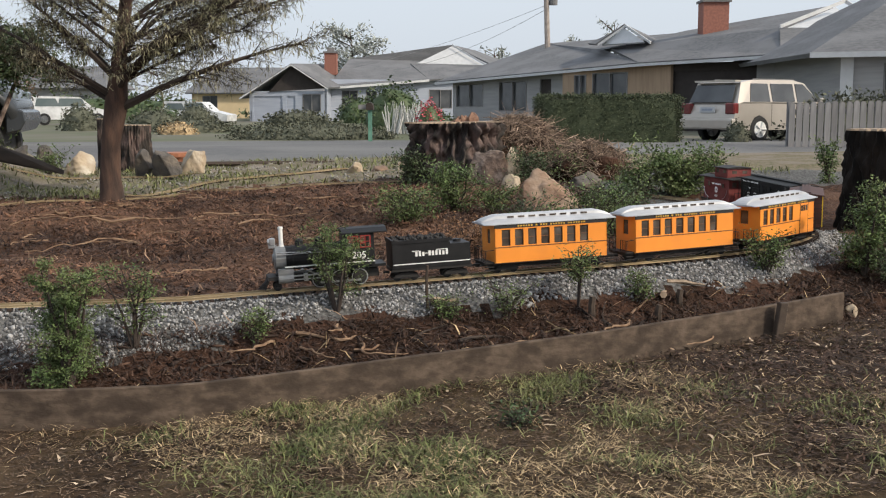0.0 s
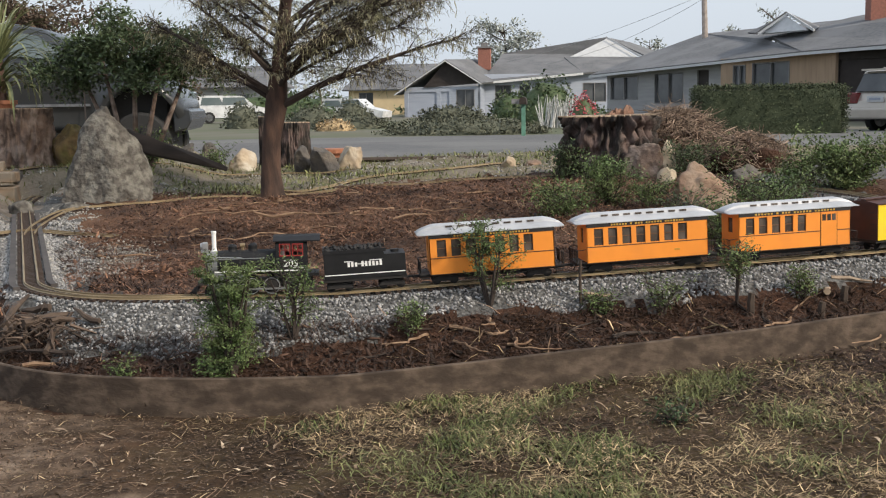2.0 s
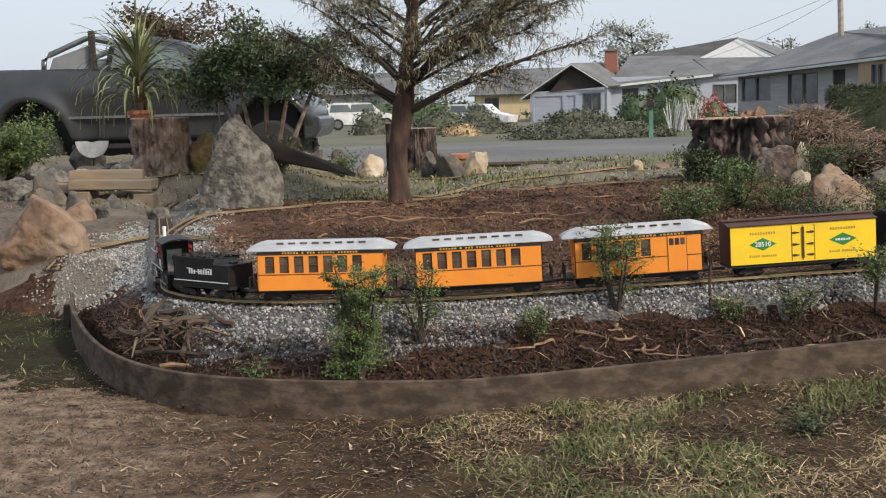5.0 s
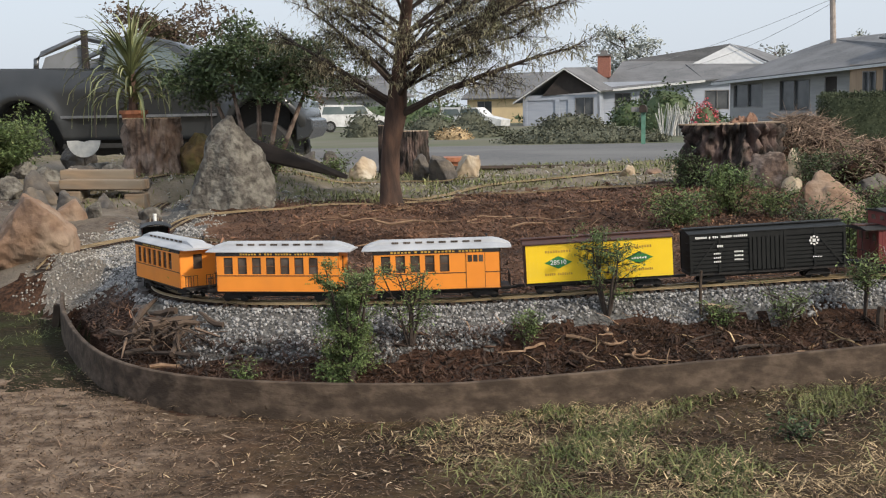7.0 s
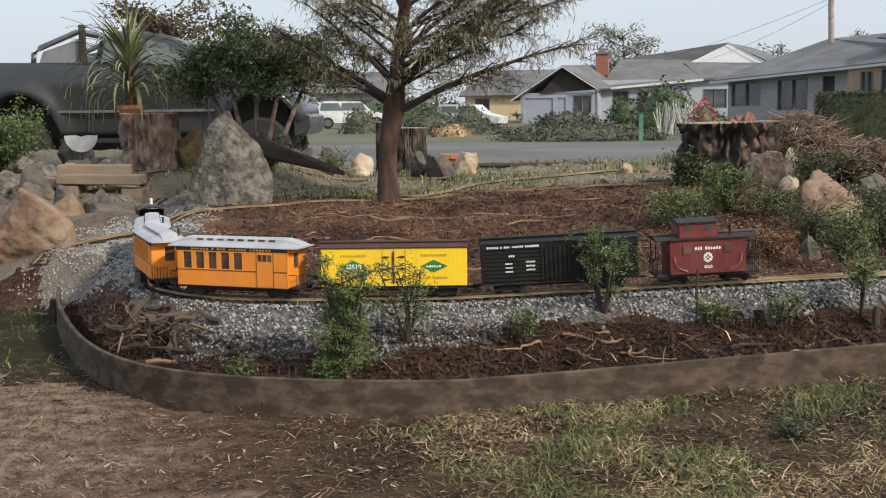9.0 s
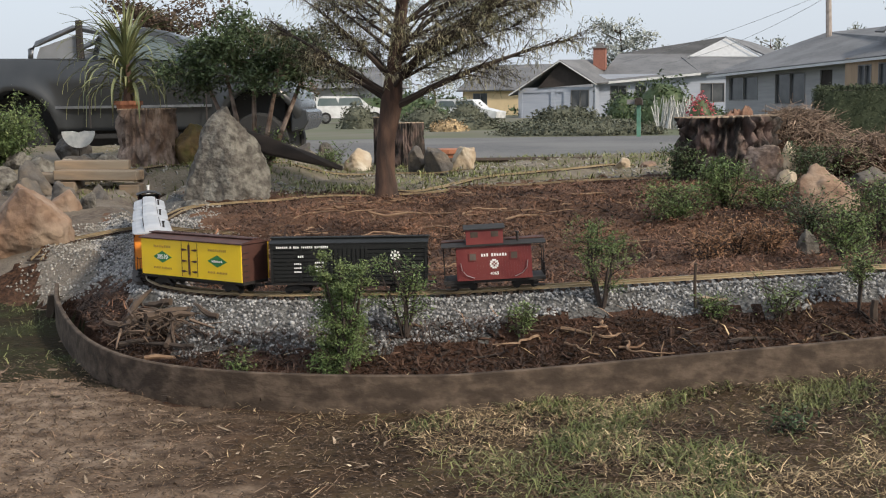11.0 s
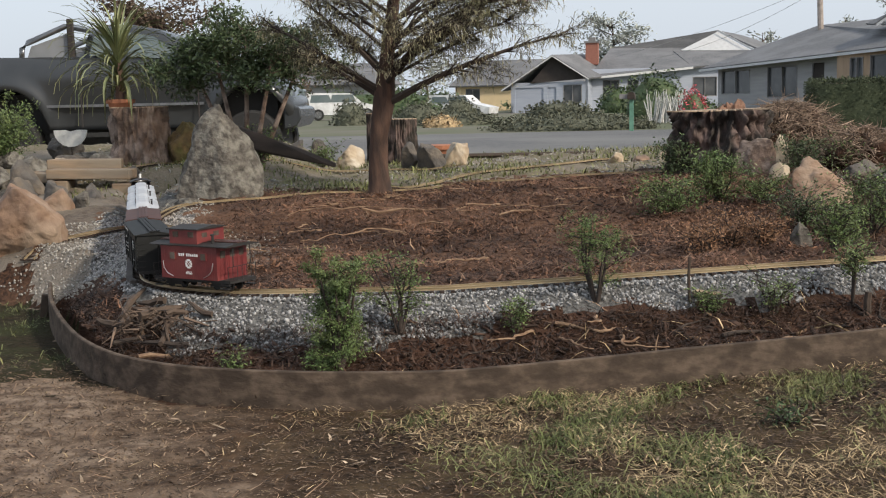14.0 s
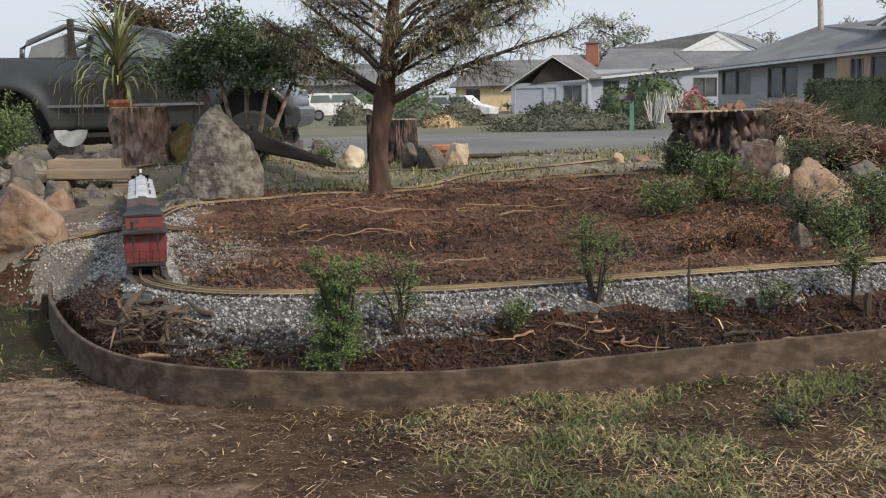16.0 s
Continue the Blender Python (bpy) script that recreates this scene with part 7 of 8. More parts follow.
    box(bm, -2.375, -2.34, -0.26, 0.26, 0.82, 0.98)
    plate = part("number_plate", bm, M["trimwhite"], car)
    bm = bmesh.new()
    box(bm, -2.381, -2.375, -0.18, 0.18, 0.87, 0.93)
    part("plate_bar", bm, M["siding_blue"], plate)
    bm = bmesh.new()
    box(bm, -2.12, -1.9, -0.7, 0.7, 1.66, 1.71)
    part("spoiler", bm, M["silverpaint"], cabin)
    for x in (-1.38, 1.40):
        for y in (-0.82, 0.82):
            wheel(car, x, y, 0.36, 0.36, 0.22, "enamel")
    return car

suv()

def far_car(name, label, m, material):
    car = thing(name, label, "car", m)
    bm = bmesh.new()
    prism(bm, [(-2.2, 0.3), (2.2, 0.3), (2.25, 0.7), (1.2, 0.95), (-2.2, 0.95)], "y", -0.85, 0.85)
    part("body", bm, M[material], car)
    bm = bmesh.new()
    prism(bm, [(-2.1, 0.95), (1.15, 0.95), (0.5, 1.5), (-1.9, 1.55)], "y", -0.75, 0.75)
    cab = part("cabin", bm, M[material], car)
    for s in (-1, 1):
        for a, b in ((-1.8, -0.75), (-0.65, 0.6)):
            bm = bmesh.new()
            prism(bm, [(a, 1.0), (b + 0.2, 1.0), (b, 1.42), (a + 0.1, 1.42)], "y", s * 0.75, s * 0.765)
            part("side_window", bm, M["glass"], cab)
    for x in (-1.35, 1.4):
        for y in (-0.8, 0.8):
            wheel(car, x, y, 0.32, 0.32, 0.2)
    return car

far_car("parked_van", "white sport utility car parked far down the street", away(-20.1, 62, 0.0, 20), "whitepaint")
far_car("parked_car", "pale car behind round bushes across the street", away(-15.3, 72, -0.2, -10), "whitepaint")

def slab(name, parent, material, pts, thick, label=""):
    """A roof or wall plane of any outline, given a thickness downwards or backwards."""
    bm = bmesh.new()
    pts = [Vector(p) for p in pts]
    n = (pts[1] - pts[0]).cross(pts[2] - pts[0]).normalized() * thick
    u, w = [bm.verts.new(p) for p in pts], [bm.verts.new(p - n) for p in pts]
    bm.faces.new(u)
    bm.faces.new(w[::-1])
    for i in range(len(pts)):
        j = (i + 1) % len(pts)
        bm.faces.new((u[i], w[i], w[j], u[j]))
    return part(name, bm, M[material], parent, label)

def bar(name, parent, material, a, b, h, t, label=""):
    """A board between two points, h high and t thick."""
    a, b = Vector(a), Vector(b)
    d = (b - a).normalized()
    n = Vector((d.y, -d.x, 0)).normalized() * t
    bm = bmesh.new()
    q = [a, b, b + Vector((0, 0, h)), a + Vector((0, 0, h))]
    u, w = [bm.verts.new(p + n) for p in q], [bm.verts.new(p) for p in q]
    bm.faces.new(u), bm.faces.new(w[::-1])
    for i in range(4):
        bm.faces.new((u[i], w[i], w[(i + 1) % 4], u[(i + 1) % 4]))
    return part(name, bm, M[material], parent, label)

def wall(parent, material, a, b, z0, z1, openings=(), name="wall"):
    """A wall from a to b in plan; openings as (start, end, sill, head, kind) in metres along it."""
    a, b = Vector((*a, 0)), Vector((*b, 0))
    d = (b - a).normalized()
    n = Vector((d.y, -d.x, 0))
    L = (b - a).length
    bm = bmesh.new()
    m = Matrix((d, -n, Vector((0, 0, 1)))).transposed().to_4x4()
    m.translation = a
    cuts = sorted(openings)
    xs = sorted({0.0, L, *(v for c in cuts for v in c[:2])})
    zs = sorted({z0, z1, *(v for c in cuts for v in c[2:4])})
    solid_ = {(i, j) for i in range(len(xs) - 1) for j in range(len(zs) - 1) if not any(c[0] <= xs[i] < c[1] and c[2] <= zs[j] < c[3] for c in cuts)}
    made = {}
    def vert(i, j, k):
        if (i, j, k) not in made:
            made[i, j, k] = bm.verts.new((xs[i], 0.15 * k, zs[j]))
        return made[i, j, k]
    for i, j in solid_:
        bm.faces.new([vert(i, j, 0), vert(i + 1, j, 0), vert(i + 1, j + 1, 0), vert(i, j + 1, 0)])
        bm.faces.new([vert(i, j, 1), vert(i, j + 1, 1), vert(i + 1, j + 1, 1), vert(i + 1, j, 1)])
        for di, dj, p, q in ((-1, 0, (i, j), (i, j + 1)), (1, 0, (i + 1, j), (i + 1, j + 1)), (0, -1, (i, j), (i + 1, j)), (0, 1, (i, j + 1), (i + 1, j + 1))):
            if (i + di, j + dj) not in solid_:
                bm.faces.new([vert(*p, 0), vert(*q, 0), vert(*q, 1), vert(*p, 1)])
    wl = part(name, bm, M[material], parent, at=m)
    for s, e, lo, hi, kind in cuts:
        bm = bmesh.new()
        box(bm, s, e, 0.08, 0.10, lo, hi)
        # An open garage gets a flat dark sheet for the shade inside.
        mat_, nm = {"window": ("houseglass", "window"), "door": ("darkwood", "door"), "garage": ("darkwood", "garage_opening"), "gdoor": ("siding_blue", "garage_door"), "vent": ("trimwhite", "vent")}[kind]
        w = part(nm, bm, M[mat_], wl)
        if kind == "window":
            bm = bmesh.new()
            f = 0.045
            for p, q, r, t in ((s, e, lo, lo + f), (s, e, hi - f, hi), (s, s + f, lo + f, hi - f), (e - f, e, lo + f, hi - f), ((s + e) / 2 - f / 2, (s + e) / 2 + f / 2, lo + f, hi - f)):
                box(bm, p, q, -0.02, 0.08, r, t)
            part("window_frame", bm, M["fence"], w)
    return wl

def house_blue():
    h = thing("house", "blue-grey ranch house with dark front gable and grey roof", "house", away(0, 80))
    wall(h, "siding_blue", (-13.4, 0), (-8.0, 0), -0.2, 2.1, [(0.3, 2.3, -0.1, 1.75, "gdoor"), (2.6, 3.2, -0.1, 1.75, "gdoor"), (3.7, 5.0, 0.65, 1.9, "window")])
    wall(h, "siding_blue", (-8.0, 0), (-8.0, 3.0), -0.2, 2.3)
    wall(h, "siding_blue", (-8.0, 3.0), (3.4, 6.5), -0.2, 3.0, [(0.8, 2.0, 0.8, 2.2, "window"), (2.6, 3.4, 0.3, 2.2, "window"), (7.4, 9.2, 0.9, 2.3, "window"), (10.2, 11.4, 0.9, 2.3, "window")])
    wall(h, "siding_blue", (3.4, 6.5), (6.4, 16), -0.2, 3.0)
    wall(h, "siding_blue", (-13.4, 12), (-13.4, 0), -0.2, 2.0)
    # front gable with dark face
    slab("gable_face", h, "darkwood", [(-12.0, -0.1, 2.05), (-8.0, -0.1, 2.3), (-10.4, -0.1, 3.85)], 0.1)
    slab("roof", h, "shingle", [(-7.85, -0.6, 2.33), (-7.0, 4.0, 2.5), (-8.6, 10, 4.35), (-10.39, -0.6, 3.98)], 0.12)
    slab("roof", h, "shingle", [(-10.39, -0.6, 3.98), (-8.6, 10, 4.35), (-14.2, 10, 1.9), (-14.0, -0.6, 1.66)], 0.12)
    bar("fascia", h, "trimwhite", (-7.85, -0.62, 2.18), (-10.39, -0.62, 3.84), 0.1, 0.05)
    bar("fascia", h, "trimwhite", (-10.39, -0.62, 3.84), (-14.0, -0.62, 1.52), 0.1, 0.05)
    # main roof
    slab("roof", h, "shingle", [(-8.2, 2.4, 2.42), (-0.9, 4.6, 3.02), (-1.2, 10, 4.6), (0.83, 10, 5.84), (-7.2, 10, 4.75)], 0.12)
    slab("roof", h, "shingle", [(-0.9, 4.6, 3.02), (4.0, 6.0, 3.35), (3.4, 8.4, 4.2), (-2.4, 8.8, 4.35)], 0.12)
    slab("gable_face", h, "trimwhite", [(-1.9, 8.7, 4.36), (3.2, 8.5, 4.22), (0.83, 9.5, 5.7)], 0.1)
    bar("fascia", h, "trimwhite", (0.83, 9.3, 5.7), (3.5, 8.2, 4.1), 0.16, 0.06)
    bar("fascia", h, "trimwhite", (-8.2, 2.38, 2.25), (-0.9, 4.55, 2.86), 0.16, 0.05)
    slab("roof", h, "shingle", [(0.83, 10, 5.84), (4.6, 8.2, 3.9), (8, 18, 3.9), (3, 19, 5.84)], 0.12)
    bm = bmesh.new()
    box(bm, -8.7, -7.8, 5.6, 6.6, 3.4, 5.0)
    chim = part("chimney", bm, M["brick"], h, "orange-red brick chimney")
    bm = bmesh.new()
    box(bm, -8.8, -7.7, 5.5, 6.7, 5.0, 5.12)
    box(bm, -8.5, -8.0, 5.8, 6.4, 5.12, 5.4)
    part("chimney_cap", bm, M["fence"], chim)
    return h

def house_grey():
    h = thing("house", "long grey and tan ranch house with hipped roof and brick chimney", "house", away(0, 0))
    L, C, R = (0.01, 60), (7.9, 46), (14.2, 38.5)
    wall(h, "siding_grey", (0.6, 59.6), (7.4, 47.5), 0.0, 2.5, [(0.35, 3.0, 0.95, 2.1, "window"), (4.5, 6.9, 0.75, 2.15, "window"), (8.0, 8.9, 0.1, 2.2, "door")])
    wall(h, "siding_tan", (5.3, 50.2), (8.4, 45.4), 0.0, 2.6, [(0.8, 1.6, 1.1, 2.3, "window"), (2.0, 4.2, 1.1, 2.35, "window")])
    wall(h, "siding_tan", (8.4, 45.4), (8.9, 44.6), 0.0, 2.6)
    wall(h, "darkwood", (8.9, 44.8), (11.6, 42.0), 0.0, 2.6, [(0.2, 3.4, 0.0, 2.3, "garage")])
    wall(h, "siding_grey", (11.5, 41.9), (14.6, 38.8), 0.0, 2.7)
    wall(h, "siding_grey", (14.6, 38.8), (19, 46), 0.0, 2.7)
    slab("roof", h, "shingle", [(-0.3, 60.2, 2.28), (7.82, 45.6, 2.68), (7.2, 51, 3.45), (11.3, 51, 4.25), (5.6, 62, 4.35)], 0.14)
    slab("roof", h, "shingle", [(7.82, 45.6, 2.68), (11.9, 40.4, 2.78), (12.6, 43, 3.85), (15.6, 46.5, 4.96), (11.0, 52, 4.35), (7.4, 50.5, 3.5)], 0.14)
    slab("roof", h, "shingle", [(11.9, 40.4, 2.78), (15.2, 37.4, 2.78), (15.6, 42.0, 3.80), (12.5, 42.6, 3.82)], 0.14)
    slab("gable_face", h, "trimwhite", [(12.75, 42.5, 3.82), (15.35, 42.0, 3.79), (15.2, 44.6, 4.75)], 0.1)
    slab("roof", h, "shingle", [(15.6, 46.5, 4.96), (15.5, 41.6, 3.72), (20, 47, 2.8), (19, 52, 4.6)], 0.14)
    bar("fascia", h, "trimwhite", (15.25, 43.6, 4.80), (16.1, 41.6, 3.66), 0.15, 0.06)
    bar("fascia", h, "trimwhite", (12.4, 42.3, 3.78), (15.25, 43.6, 4.84), 0.13, 0.05)
    bar("gutter", h, "trimwhite", (-0.3, 60.1, 2.12), (7.82, 45.5, 2.52), 0.11, 0.06)
    bar("gutter", h, "trimwhite", (7.82, 45.5, 2.52), (11.9, 40.3, 2.62), 0.11, 0.06)
    bar("gutter", h, "trimwhite", (11.9, 40.3, 2.62), (15.2, 37.3, 2.62), 0.11, 0.06)
    slab("gable_face", h, "trimwhite", [(6.95, 50.0, 3.62), (8.45, 48.0, 3.62), (7.85, 49.6, 4.3)], 0.08)
    slab("roof", h, "shingle", [(7.9, 49.6, 4.42), (6.7, 49.8, 3.58), (6.6, 51.5, 3.7), (8.4, 51.8, 4.5)], 0.08)
    slab("roof", h, "shingle", [(7.9, 49.4, 4.42), (8.65, 47.6, 3.58), (9.4, 50.5, 3.9), (8.4, 51.8, 4.5)], 0.08)
    bar("fascia", h, "trimwhite", (6.75, 49.7, 3.54), (7.9, 49.4, 4.34), 0.1, 0.04)
    bar("fascia", h, "trimwhite", (7.9, 49.4, 4.34), (8.65, 47.6, 3.52), 0.1, 0.04)
    bm = bmesh.new()
    box(bm, 10.75, 11.8, 47.4, 48.4, 3.6, 5.2)
    chim = part("chimney", bm, M["brick"], h, "red brick chimney on the ridge")
    bm = bmesh.new()
    box(bm, 10.68, 11.87, 47.3, 48.5, 5.2, 5.3)
    tube(bm, [(11.1, 47.9, 5.3), (11.1, 47.9, 5.6)], 0.13, 10)
    tube(bm, [(11.5, 47.9, 5.3), (11.5, 47.9, 5.47)], 0.16, 10)
    part("chimney_cap", bm, M["fence"], chim)
    bm = bmesh.new()
    tube(bm, [(12.9, 39.7, 2.6), (12.8, 39.8, 2.3), (12.3, 40.6, 2.05), (12.25, 40.7, 0.2)], 0.05, 6)
    part("downpipe", bm, M["trimwhite"], h)
    return h

def house_corner():
    h = thing("house", "light grey house corner with white door frame", "house", away(0, 0))
    wall(h, "siding_grey", (12.0, 34.5), (19.0, 31.5), 0.0, 2.55, [(1.2, 2.2, 0.9, 2.2, "window"), (4.0, 5.5, 0.9, 2.2, "window")])
    wall(h, "siding_grey", (12.0, 42), (12.0, 34.5), 0.0, 2.55)
    bar("corner_board", h, "trimwhite", (11.95, 34.4, 0.0), (12.3, 34.3, 0.0), 2.5, 0.05)
    slab("roof", h, "shingle", [(11.0, 34.4, 2.5), (19.5, 30.8, 2.5), (19.0, 36.5, 4.9), (15.5, 38, 4.9)], 0.14)
    slab("roof", h, "shingle", [(11.0, 34.4, 2.5), (15.5, 38, 4.9), (15.5, 42, 4.9), (11.0, 45, 2.5)], 0.14)
    bar("gutter", h, "trimwhite", (11.0, 34.35, 2.36), (19.5, 30.75, 2.36), 0.16, 0.06)
    return h

def house_plain(label, u, d, w, z0, ridge, wallmat):
    h = thing("house", label, "house", away(u, d))
    wall(h, wallmat, (-w / 2, 0), (w / 2, 0), -0.3, z0, [(1.0, 2.4, 0.9, 2.1, "window"), (w - 3, w - 1.4, 0.9, 2.1, "window")])
    wall(h, wallmat, (w / 2, 0), (w / 2, 9), -0.3, z0)
    wall(h, wallmat, (-w / 2, 9), (-w / 2, 0), -0.3, z0)
    slab("roof", h, "shingle", [(-w / 2 - 0.5, -0.6, z0 - 0.1), (w / 2 + 0.5, -0.6, z0 - 0.1), (w / 2 - 1, 4.5, ridge), (-w / 2 + 1, 4.5, ridge)], 0.15)
    slab("roof", h, "shingle", [(w / 2 + 0.5, -0.6, z0 - 0.1), (w / 2 + 0.5, 9.6, z0 - 0.1), (w / 2 - 1, 4.5, ridge)], 0.15)
    slab("roof", h, "shingle", [(-w / 2 - 0.5, 9.6, z0 - 0.1), (-w / 2 - 0.5, -0.6, z0 - 0.1), (-w / 2 + 1, 4.5, ridge)], 0.15)
    return h

house_blue(), house_grey(), house_corner()
house_plain("distant cream house with a tan roof", -17.5, 108, 12, 2.5, 4.9, "siding_cream")
house_plain("distant grey house down the street", -37, 105, 12, 2.9, 4.9, "siding_grey")
house_plain("distant low house behind the pickup", -52, 100, 12, 2.7, 4.6, "siding_blue")

# picket fence
def picket_fence():
    f = thing("fence", "weathered grey board fence beside the driveway", "fence", away(0, 0))
    me = None
    for k in range(26):
        u = 7.36 + 0.150 * k
        if me is None:
            bm = bmesh.new()
            prism(bm, [(-0.062, 0.04), (0.062, 0.04), (0.062, 0.93), (0.035, 0.98), (-0.035, 0.98), (-0.062, 0.93)], "y", 0, 0.022)
            me = mesh_of("board", bm, M["fence"])
        ob = new("board", me)
        ob.parent = f
        ob.matrix_local = pose(u, 24.0 - 0.0 * k, 0.012 * math.sin(k * 2.3) + 0.003 * k, 0, 0.5 * math.sin(k * 1.7), 0)
    for z in (0.25, 0.75):
        bar("rail", f, "fence", (7.3, 24.06, z), (11.2, 24.06, z + 0.05), 0.09, 0.03)
    for u in (7.34, 9.2, 11.1):
        bm = bmesh.new()
        box(bm, u - 0.05, u + 0.05, 24.07, 24.17, -0.1, 1.0)
        part("post", bm, M["fence"], f)
    return f

picket_fence()

def far_bush(label, u, d, w, dep_, h, n, leaf, seed, material="leaf_far", square=False, group="far hedges"):
    """A hedge or bush: leaves over a rough rounded or clipped mass."""
    rng = np.random.default_rng(seed)
    b = thing("hedge" if square else "bush", label, "hedge" if square else "bush", away(u, d), group)
    if square:
        p = rng.uniform(-1, 1, (n, 3))
        face = rng.integers(0, 3, n)
        p[np.arange(n), face] = np.where(face == 2, 1, np.sign(p[np.arange(n), face]))
        p[:, 2] = (p[:, 2] + 1) / 2
        p += rng.normal(0, 0.03, (n, 3))
    else:
        p = rng.normal(0, 1, (n, 3))
        p /= np.linalg.norm(p, axis=1)[:, None]
        p[:, 2] = np.abs(p[:, 2])
        p *= rng.uniform(0.75, 1.03, n)[:, None]
        p *= (1 + 0.16 * np.sin(p[:, 0] * 7 + seed) * np.cos(p[:, 1] * 6 + p[:, 2] * 5))[:, None]
    P = p * np.array([w / 2, dep_ / 2, h])
    V, F = leaf_cloud(P, leaf, rng, 1.6)
    hang("foliage", b, M[material], V, F)
    bm = bmesh.new()
    bmesh.ops.create_icosphere(bm, subdivisions=3, radius=1)
    for v in bm.verts:
        c = v.co
        if square:
            c = Vector([max(-1, min(1, q * 1.6)) for q in c])
            v.co = Vector((c.x * w * 0.47, c.y * dep_ * 0.45, max(0, c.z) * h * 0.94))
        else:
            v.co = Vector((c.x * w * 0.42, c.y * dep_ * 0.42, max(0, c.z) * h * 0.86))
    part("core", bm, M[material] if material != "redleaf" else M["leaf_dark"], b)
    return b

far_bush("tall clipped dark green hedge along the driveway", 4.05, 28.0, 3.35, 1.3, 1.14, 16000, 0.035, 1, "leaf_hedge", True)
far_bush("clipped dark hedge behind the fence", 10.6, 29.0, 4.0, 1.5, 1.28, 3000, 0.075, 2, "leaf_far")
far_bush("low broad green juniper by the street", -3.7, 32.4, 5.0, 2.6, 0.47, 5000, 0.06, 3, "leaf_far")
far_bush("round clipped bush before the blue house", -7.5, 60, 4.0, 2.5, 0.8, 1400, 0.12, 4)
far_bush("low green bushes across the street", -9.2, 42, 3.2, 2.0, 0.55, 1500, 0.09, 5)
far_bush("round green bush beside a parked car", -12.6, 50, 2.4, 2.0, 0.9, 1000, 0.1, 6)
far_bush("dark round shrub at the house front", -5.2, 70, 2.6, 2.4, 1.6, 900, 0.14, 7, "leaf_dark")
far_bush("flat-topped dark pine shrub near the mailbox", -2.0, 48, 3.0, 2.4, 1.95, 1500, 0.11, 8, "leaf_dark")
far_bush("dark shrub under the flat-topped pine", -0.6, 46, 2.6, 2.0, 0.9, 900, 0.1, 9, "leaf_dark")
far_bush("bright red-leaved shrub in a front garden", -0.4, 38, 1.0, 0.8, 1.12, 700, 0.06, 10, "redleaf")
far_bush("low grey-green bushes beside the street", 0.4, 37, 2.6, 1.5, 0.5, 900, 0.08, 11)
far_bush("green bush beside the suv", 7.2, 27.8, 0.7, 0.6, 0.55, 700, 0.05, 12, "leaf_far")
far_bush("dark hedge far down the street", -26, 90, 16, 4, 2.0, 1600, 0.25, 13, "leaf_dark")
far_bush("dense hedge behind the cream house", -10, 95, 14, 4, 1.7, 1400, 0.25, 14, "leaf_dark")
far_bush("yellowed ornamental grass clump by the street", -8.9, 38.5, 1.4, 1.0, 0.42, 500, 0.07, 15, "straw")
far_bush("rounded bush hiding a pale car", -12.2, 57, 2.0, 1.6, 1.15, 900, 0.09, 17)
far_bush("rounded dark bush hiding a pale car", -13.9, 58, 1.6, 1.6, 0.95, 800, 0.09, 18, "leaf_dark")
far_bush("round dark bush beside the white car", -14.2, 45, 1.6, 1.6, 1.05, 800, 0.09, 16)
bm = bmesh.new()
rg = random.Random(3)
for k in range(90):
    x = rg.uniform(-0.7, 0.7)
    tube(bm, [(x, rg.uniform(-0.2, 0.2), 0), (x + rg.uniform(-0.3, 0.3), 0, rg.uniform(0.7, 1.15))], [0.022, 0.008], 4, False)
solid("bare_shrub", bm, M["palestem"], "pale leafless stems of a white-barked shrub", "shrub", away(-1.2, 39.5))

def far_tree(label, u, d, h, w, n, leaf, seed, material="leaf_far", start=0.25, cone=False):
    rng = np.random.default_rng(seed)
    t = thing("tree", label, "tree", away(u, d), "far trees")
    bm = bmesh.new()
    tube(bm, [(0, 0, -0.5), (0.05 * w, 0, h * 0.4), (0, 0, h * 0.95)], [h * 0.028, h * 0.02, h * 0.003], 8)
    part("trunk", bm, M["bark"], t)
    P = []
    wood = bmesh.new()
    for k in range(46):
        z = rng.uniform(start, 0.95)
        a = rng.uniform(0, math.tau)
        reach = w * 0.5 * ((1.05 - z) / (1 - start) if cone else math.sqrt(max(0.05, 1 - ((z - 0.6) / 0.45) ** 2))) * rng.uniform(0.55, 1.1)
        p, q = Vector((0, 0, z * h * 0.92)), Vector((reach * math.cos(a), reach * math.sin(a), z * h + reach * rng.uniform(0, 0.35)))
        tube(wood, [p, q], [h * 0.006, h * 0.0015], 4, False)
        for _ in range(n // 46):
            e = rng.uniform(0.35, 1.05)
            P.append((p.lerp(q, e) + Vector((rng.normal(0, 0.055) * w, rng.normal(0, 0.055) * w, rng.normal(0, 0.03) * h)))[:])
    tagged(part("limb_mass", wood, M["bark"], t), kind="stuff")
    V, F = leaf_cloud(np.array(P), leaf, rng, 1.8)
    hang("crown", t, M[material], V, F)
    return t

# Distance haze is mixed into these leaf colours as a pale grey-green.
M["leaf_haze_tint"] = mat("haze_tinted_leaves", (0.27, 0.295, 0.27), (0.33, 0.35, 0.325), 2, 0.9, per="island", amount=0.3)
M["leaf_brown"] = mat("brown_leaves", (0.11, 0.07, 0.05), (0.08, 0.065, 0.04), 3, 0.85, per="island", amount=0.4)
far_tree("tall hazy evergreen behind the blue house", -9.9, 125, 10.0, 8.5, 4200, 0.22, 1, "leaf_haze_tint", 0.2)
far_tree("small hazy treetop between the roofs", 5.4, 118, 7.4, 4.5, 700, 0.25, 2, "leaf_haze_tint", 0.3)
far_tree("dark treetop behind the long roof", 18.0, 120, 10.2, 5.0, 800, 0.25, 3, "leaf_haze_tint", 0.4)
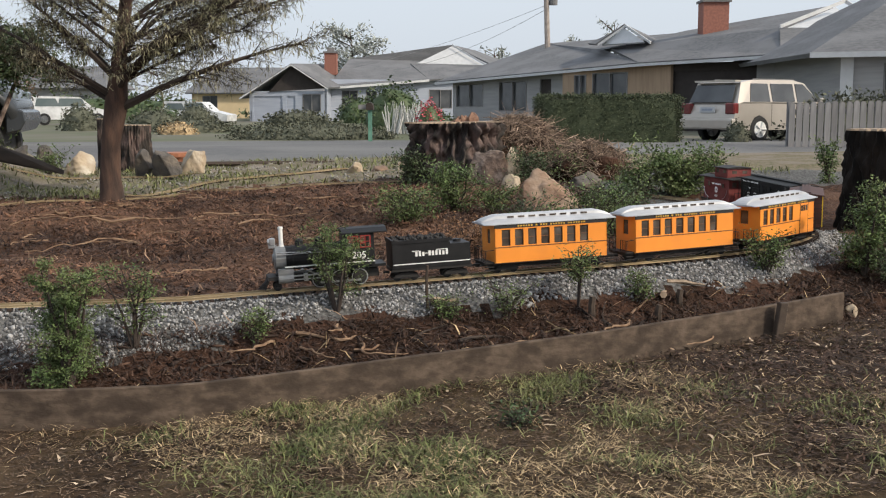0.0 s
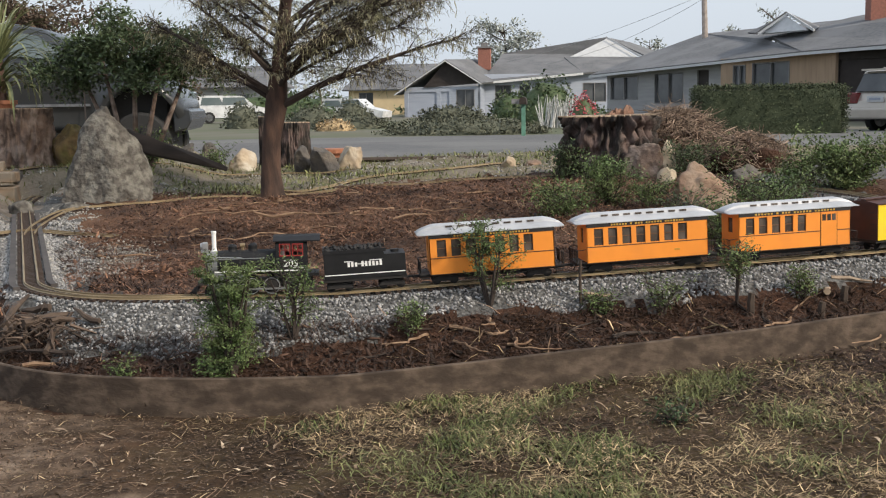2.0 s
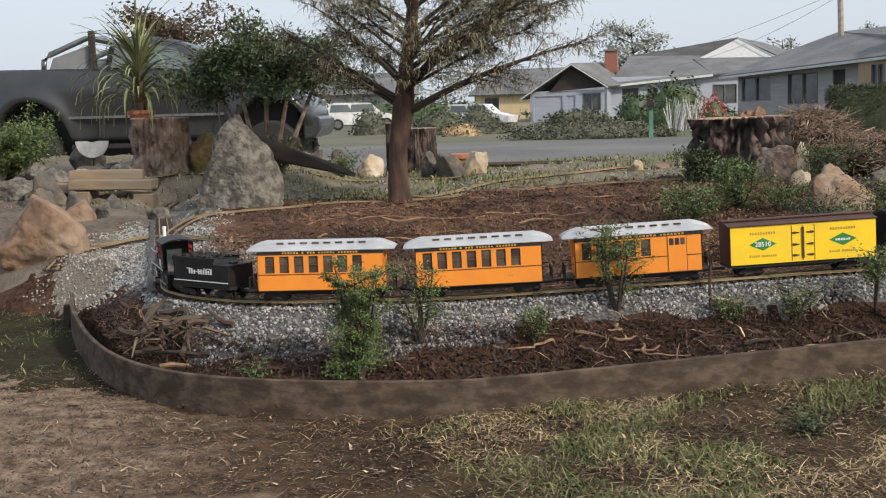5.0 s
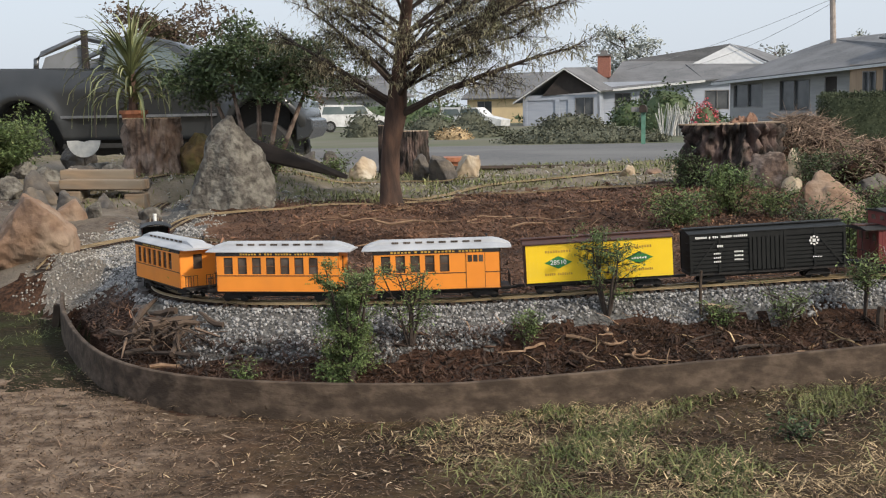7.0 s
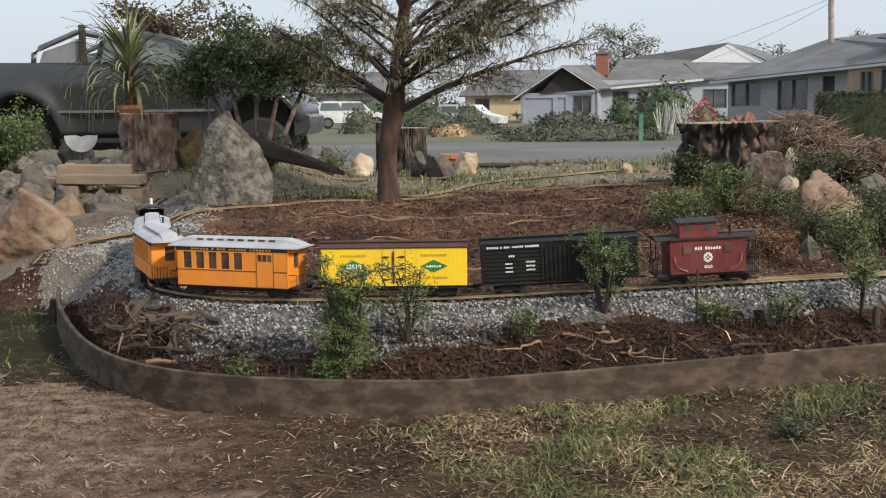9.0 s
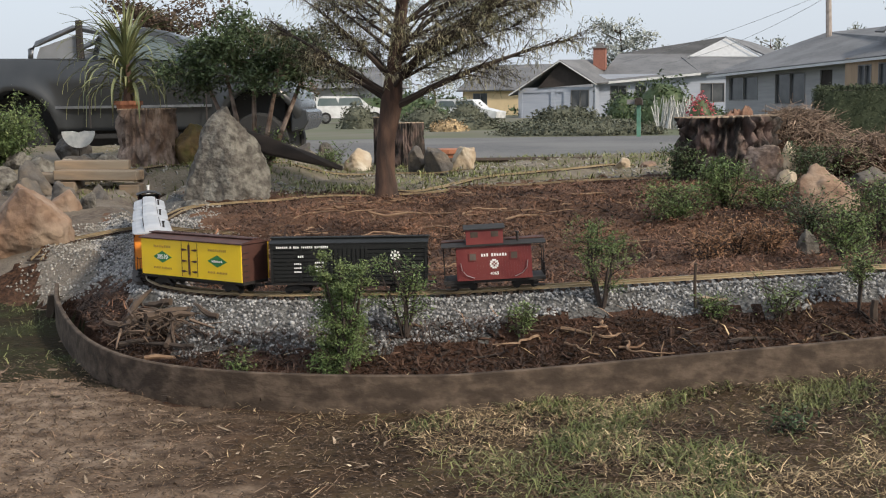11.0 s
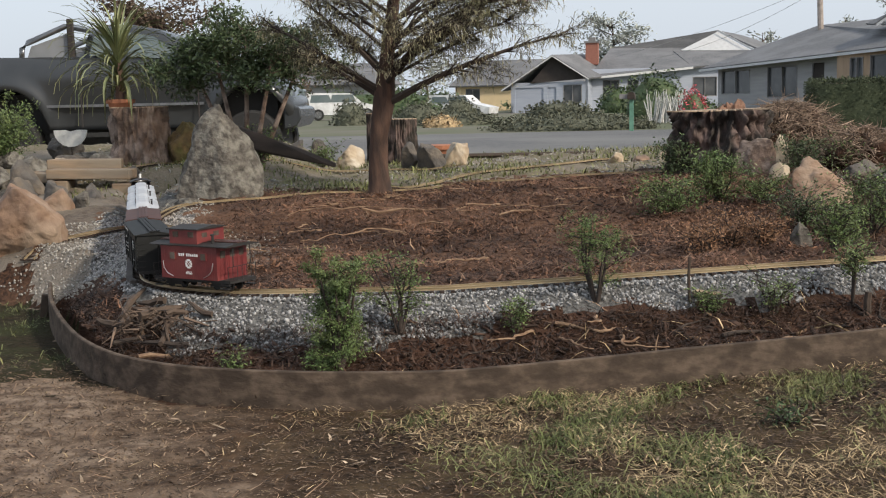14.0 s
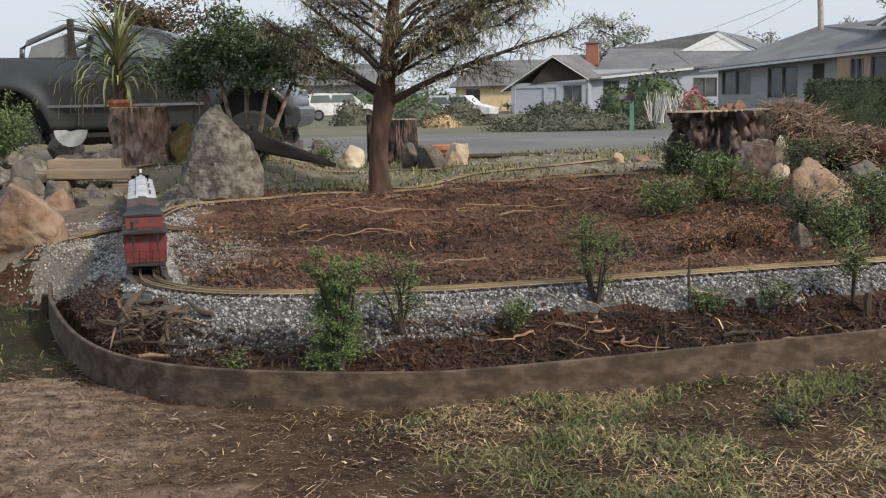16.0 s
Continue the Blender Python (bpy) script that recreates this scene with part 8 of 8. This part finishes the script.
far_tree("far pointed treetop beside the pole", 13.5, 120, 8.6, 4.0, 500, 0.25, 4, "leaf_haze_tint", 0.4, True)
far_tree("reddish-brown tree behind the pickup", -11.5, 23.0, 3.3, 3.2, 7000, 0.06, 5, "leaf_brown", 0.3)
far_tree("brown-green tree beyond the pickup's hood", -10.2, 25.3, 2.7, 2.6, 5000, 0.06, 6, "leaf_brown", 0.3)
far_tree("hazy distant trees at the street's end", -31, 125, 5.5, 12, 900, 0.3, 7, "leaf_haze_tint", 0.1)
far_tree("hazy low trees beyond the street", -45, 130, 6.0, 14, 900, 0.3, 8, "leaf_haze_tint", 0.1)
far_tree("hazy low trees beyond the street", -60, 130, 5.0, 16, 900, 0.3, 9, "leaf_haze_tint", 0.1)

# mailbox, pole and cables
mb = thing("mailbox", "dark metal mailbox on a green wooden post", "mailbox", away(-1.82, 29.2))
bm = bmesh.new()
box(bm, -0.05, 0.05, -0.05, 0.05, -0.1, 0.82)
part("post", bm, M["mailgreen"], mb)
bm = bmesh.new()
prism(bm, [(-0.09, 0.82), (0.09, 0.82), (0.09, 0.93), (0.06, 0.99), (0, 1.01), (-0.06, 0.99), (-0.09, 0.93)], "y", -0.24, 0.24)
part("box", bm, M["drift"], mb)
bm = bmesh.new()
box(bm, -0.30, -0.1, -0.03, 0.03, 0.84, 0.96)
part("paper_tube", bm, M["fence"], mb)

up = thing("utility_pole", "leaning wooden utility pole with a transformer can", "utility pole", away(5.55, 60))
bm = bmesh.new()
tube(bm, [(0.12, 0, -0.5), (-0.02, 0, 4.0), (-0.2, 0, 9.0)], [0.17, 0.15, 0.12], 10)
part("pole", bm, M["pole"], up)
bm = bmesh.new()
tube(bm, [(0.25, 0, 6.2), (0.25, 0, 7.0)], 0.22, 12)
part("transformer", bm, M["fence"], up, "grey transformer can")
bm = bmesh.new()
box(bm, -1.0, 0.8, -0.06, 0.06, 7.9, 8.05)
part("crossarm", bm, M["pole"], up)
for k, (b, sag) in enumerate((((-6.5, 85, 3.9), 0.3), ((-3.5, 82, 3.6), 0.5))):
    bm = bmesh.new()
    a, b = Vector((5.45, 60, 6.2 - 0.2 * k)), Vector(b)
    tube(bm, [a.lerp(b, t) - Vector((0, 0, sag * 4 * t * (1 - t))) for t in [i / 12 for i in range(13)]], 0.011, 5)
    solid("overhead_cable", bm, M["wire"], "thin service cable running to a roof", "cable", LOCAL, "overhead cables")
# low dark timber along the kerb
bm = bmesh.new()
box(bm, -1.2, 1.2, -0.05, 0.05, 0.0, 0.045)
bevel(bm, 0.02)
solid("timber", bm, M["stake"], "old dark timber lying along the verge", "timber", pose(0.95, 10.9, drop(0.95, 10.9) - 0.01, 0, 0, -4))

# ---- what moves ----
FRONT_T = [0.0, 1.5, 3.5, 7.0, 9.0, 12.5, 14.5, 16.0]
FRONT_S = [0.548, 1.105, 1.775, 2.86, 3.518, 4.712, 5.325, 5.80]

def front_at(t):
    """How far the train's nose has run along the line."""
    return float(np.interp(t, FRONT_T, FRONT_S) + np.interp(t - 0.6, FRONT_T, FRONT_S) + np.interp(t + 0.6, FRONT_T, FRONT_S)) / 3 if 0.6 < t < 15.4 else float(np.interp(t, FRONT_T, FRONT_S))

def car_pose(t, back, half):
    s = front_at(t) - back
    a, b = on_line(s + half), on_line(s - half)
    d = (a - b).normalized()
    side = Vector((0, 0, 1)).cross(d).normalized()
    up = d.cross(side)
    m = Matrix((d, side, up)).transposed().to_4x4()
    m.translation = (a + b) / 2
    return m

def motions():
    for car, back, half in TRAIN:
        walk(car, [(t / 4, car_pose(t / 4, back, half)) for t in range(65)])
    loco = TRAIN[0][0]
    times = [k / 15 for k in range(241)]
    for ob in loco.children:
        base = ob.matrix_local.translation.copy()
        if ob.name.startswith("driving_wheel"):
            walk(ob, [(t, Matrix.Translation(base) @ Matrix.Rotation((front_at(t) - 0.5) / 0.0294, 4, "Y")) for t in times])
        elif ob.name.startswith("side_rod"):
            rows = []
            for t in times:
                a = (front_at(t) - 0.5) / 0.0294
                rows.append((t, Matrix.Translation((0.010 * math.cos(a), 0, 0.0294 - 0.010 * math.sin(a)))))
            walk(ob, rows)

motions()
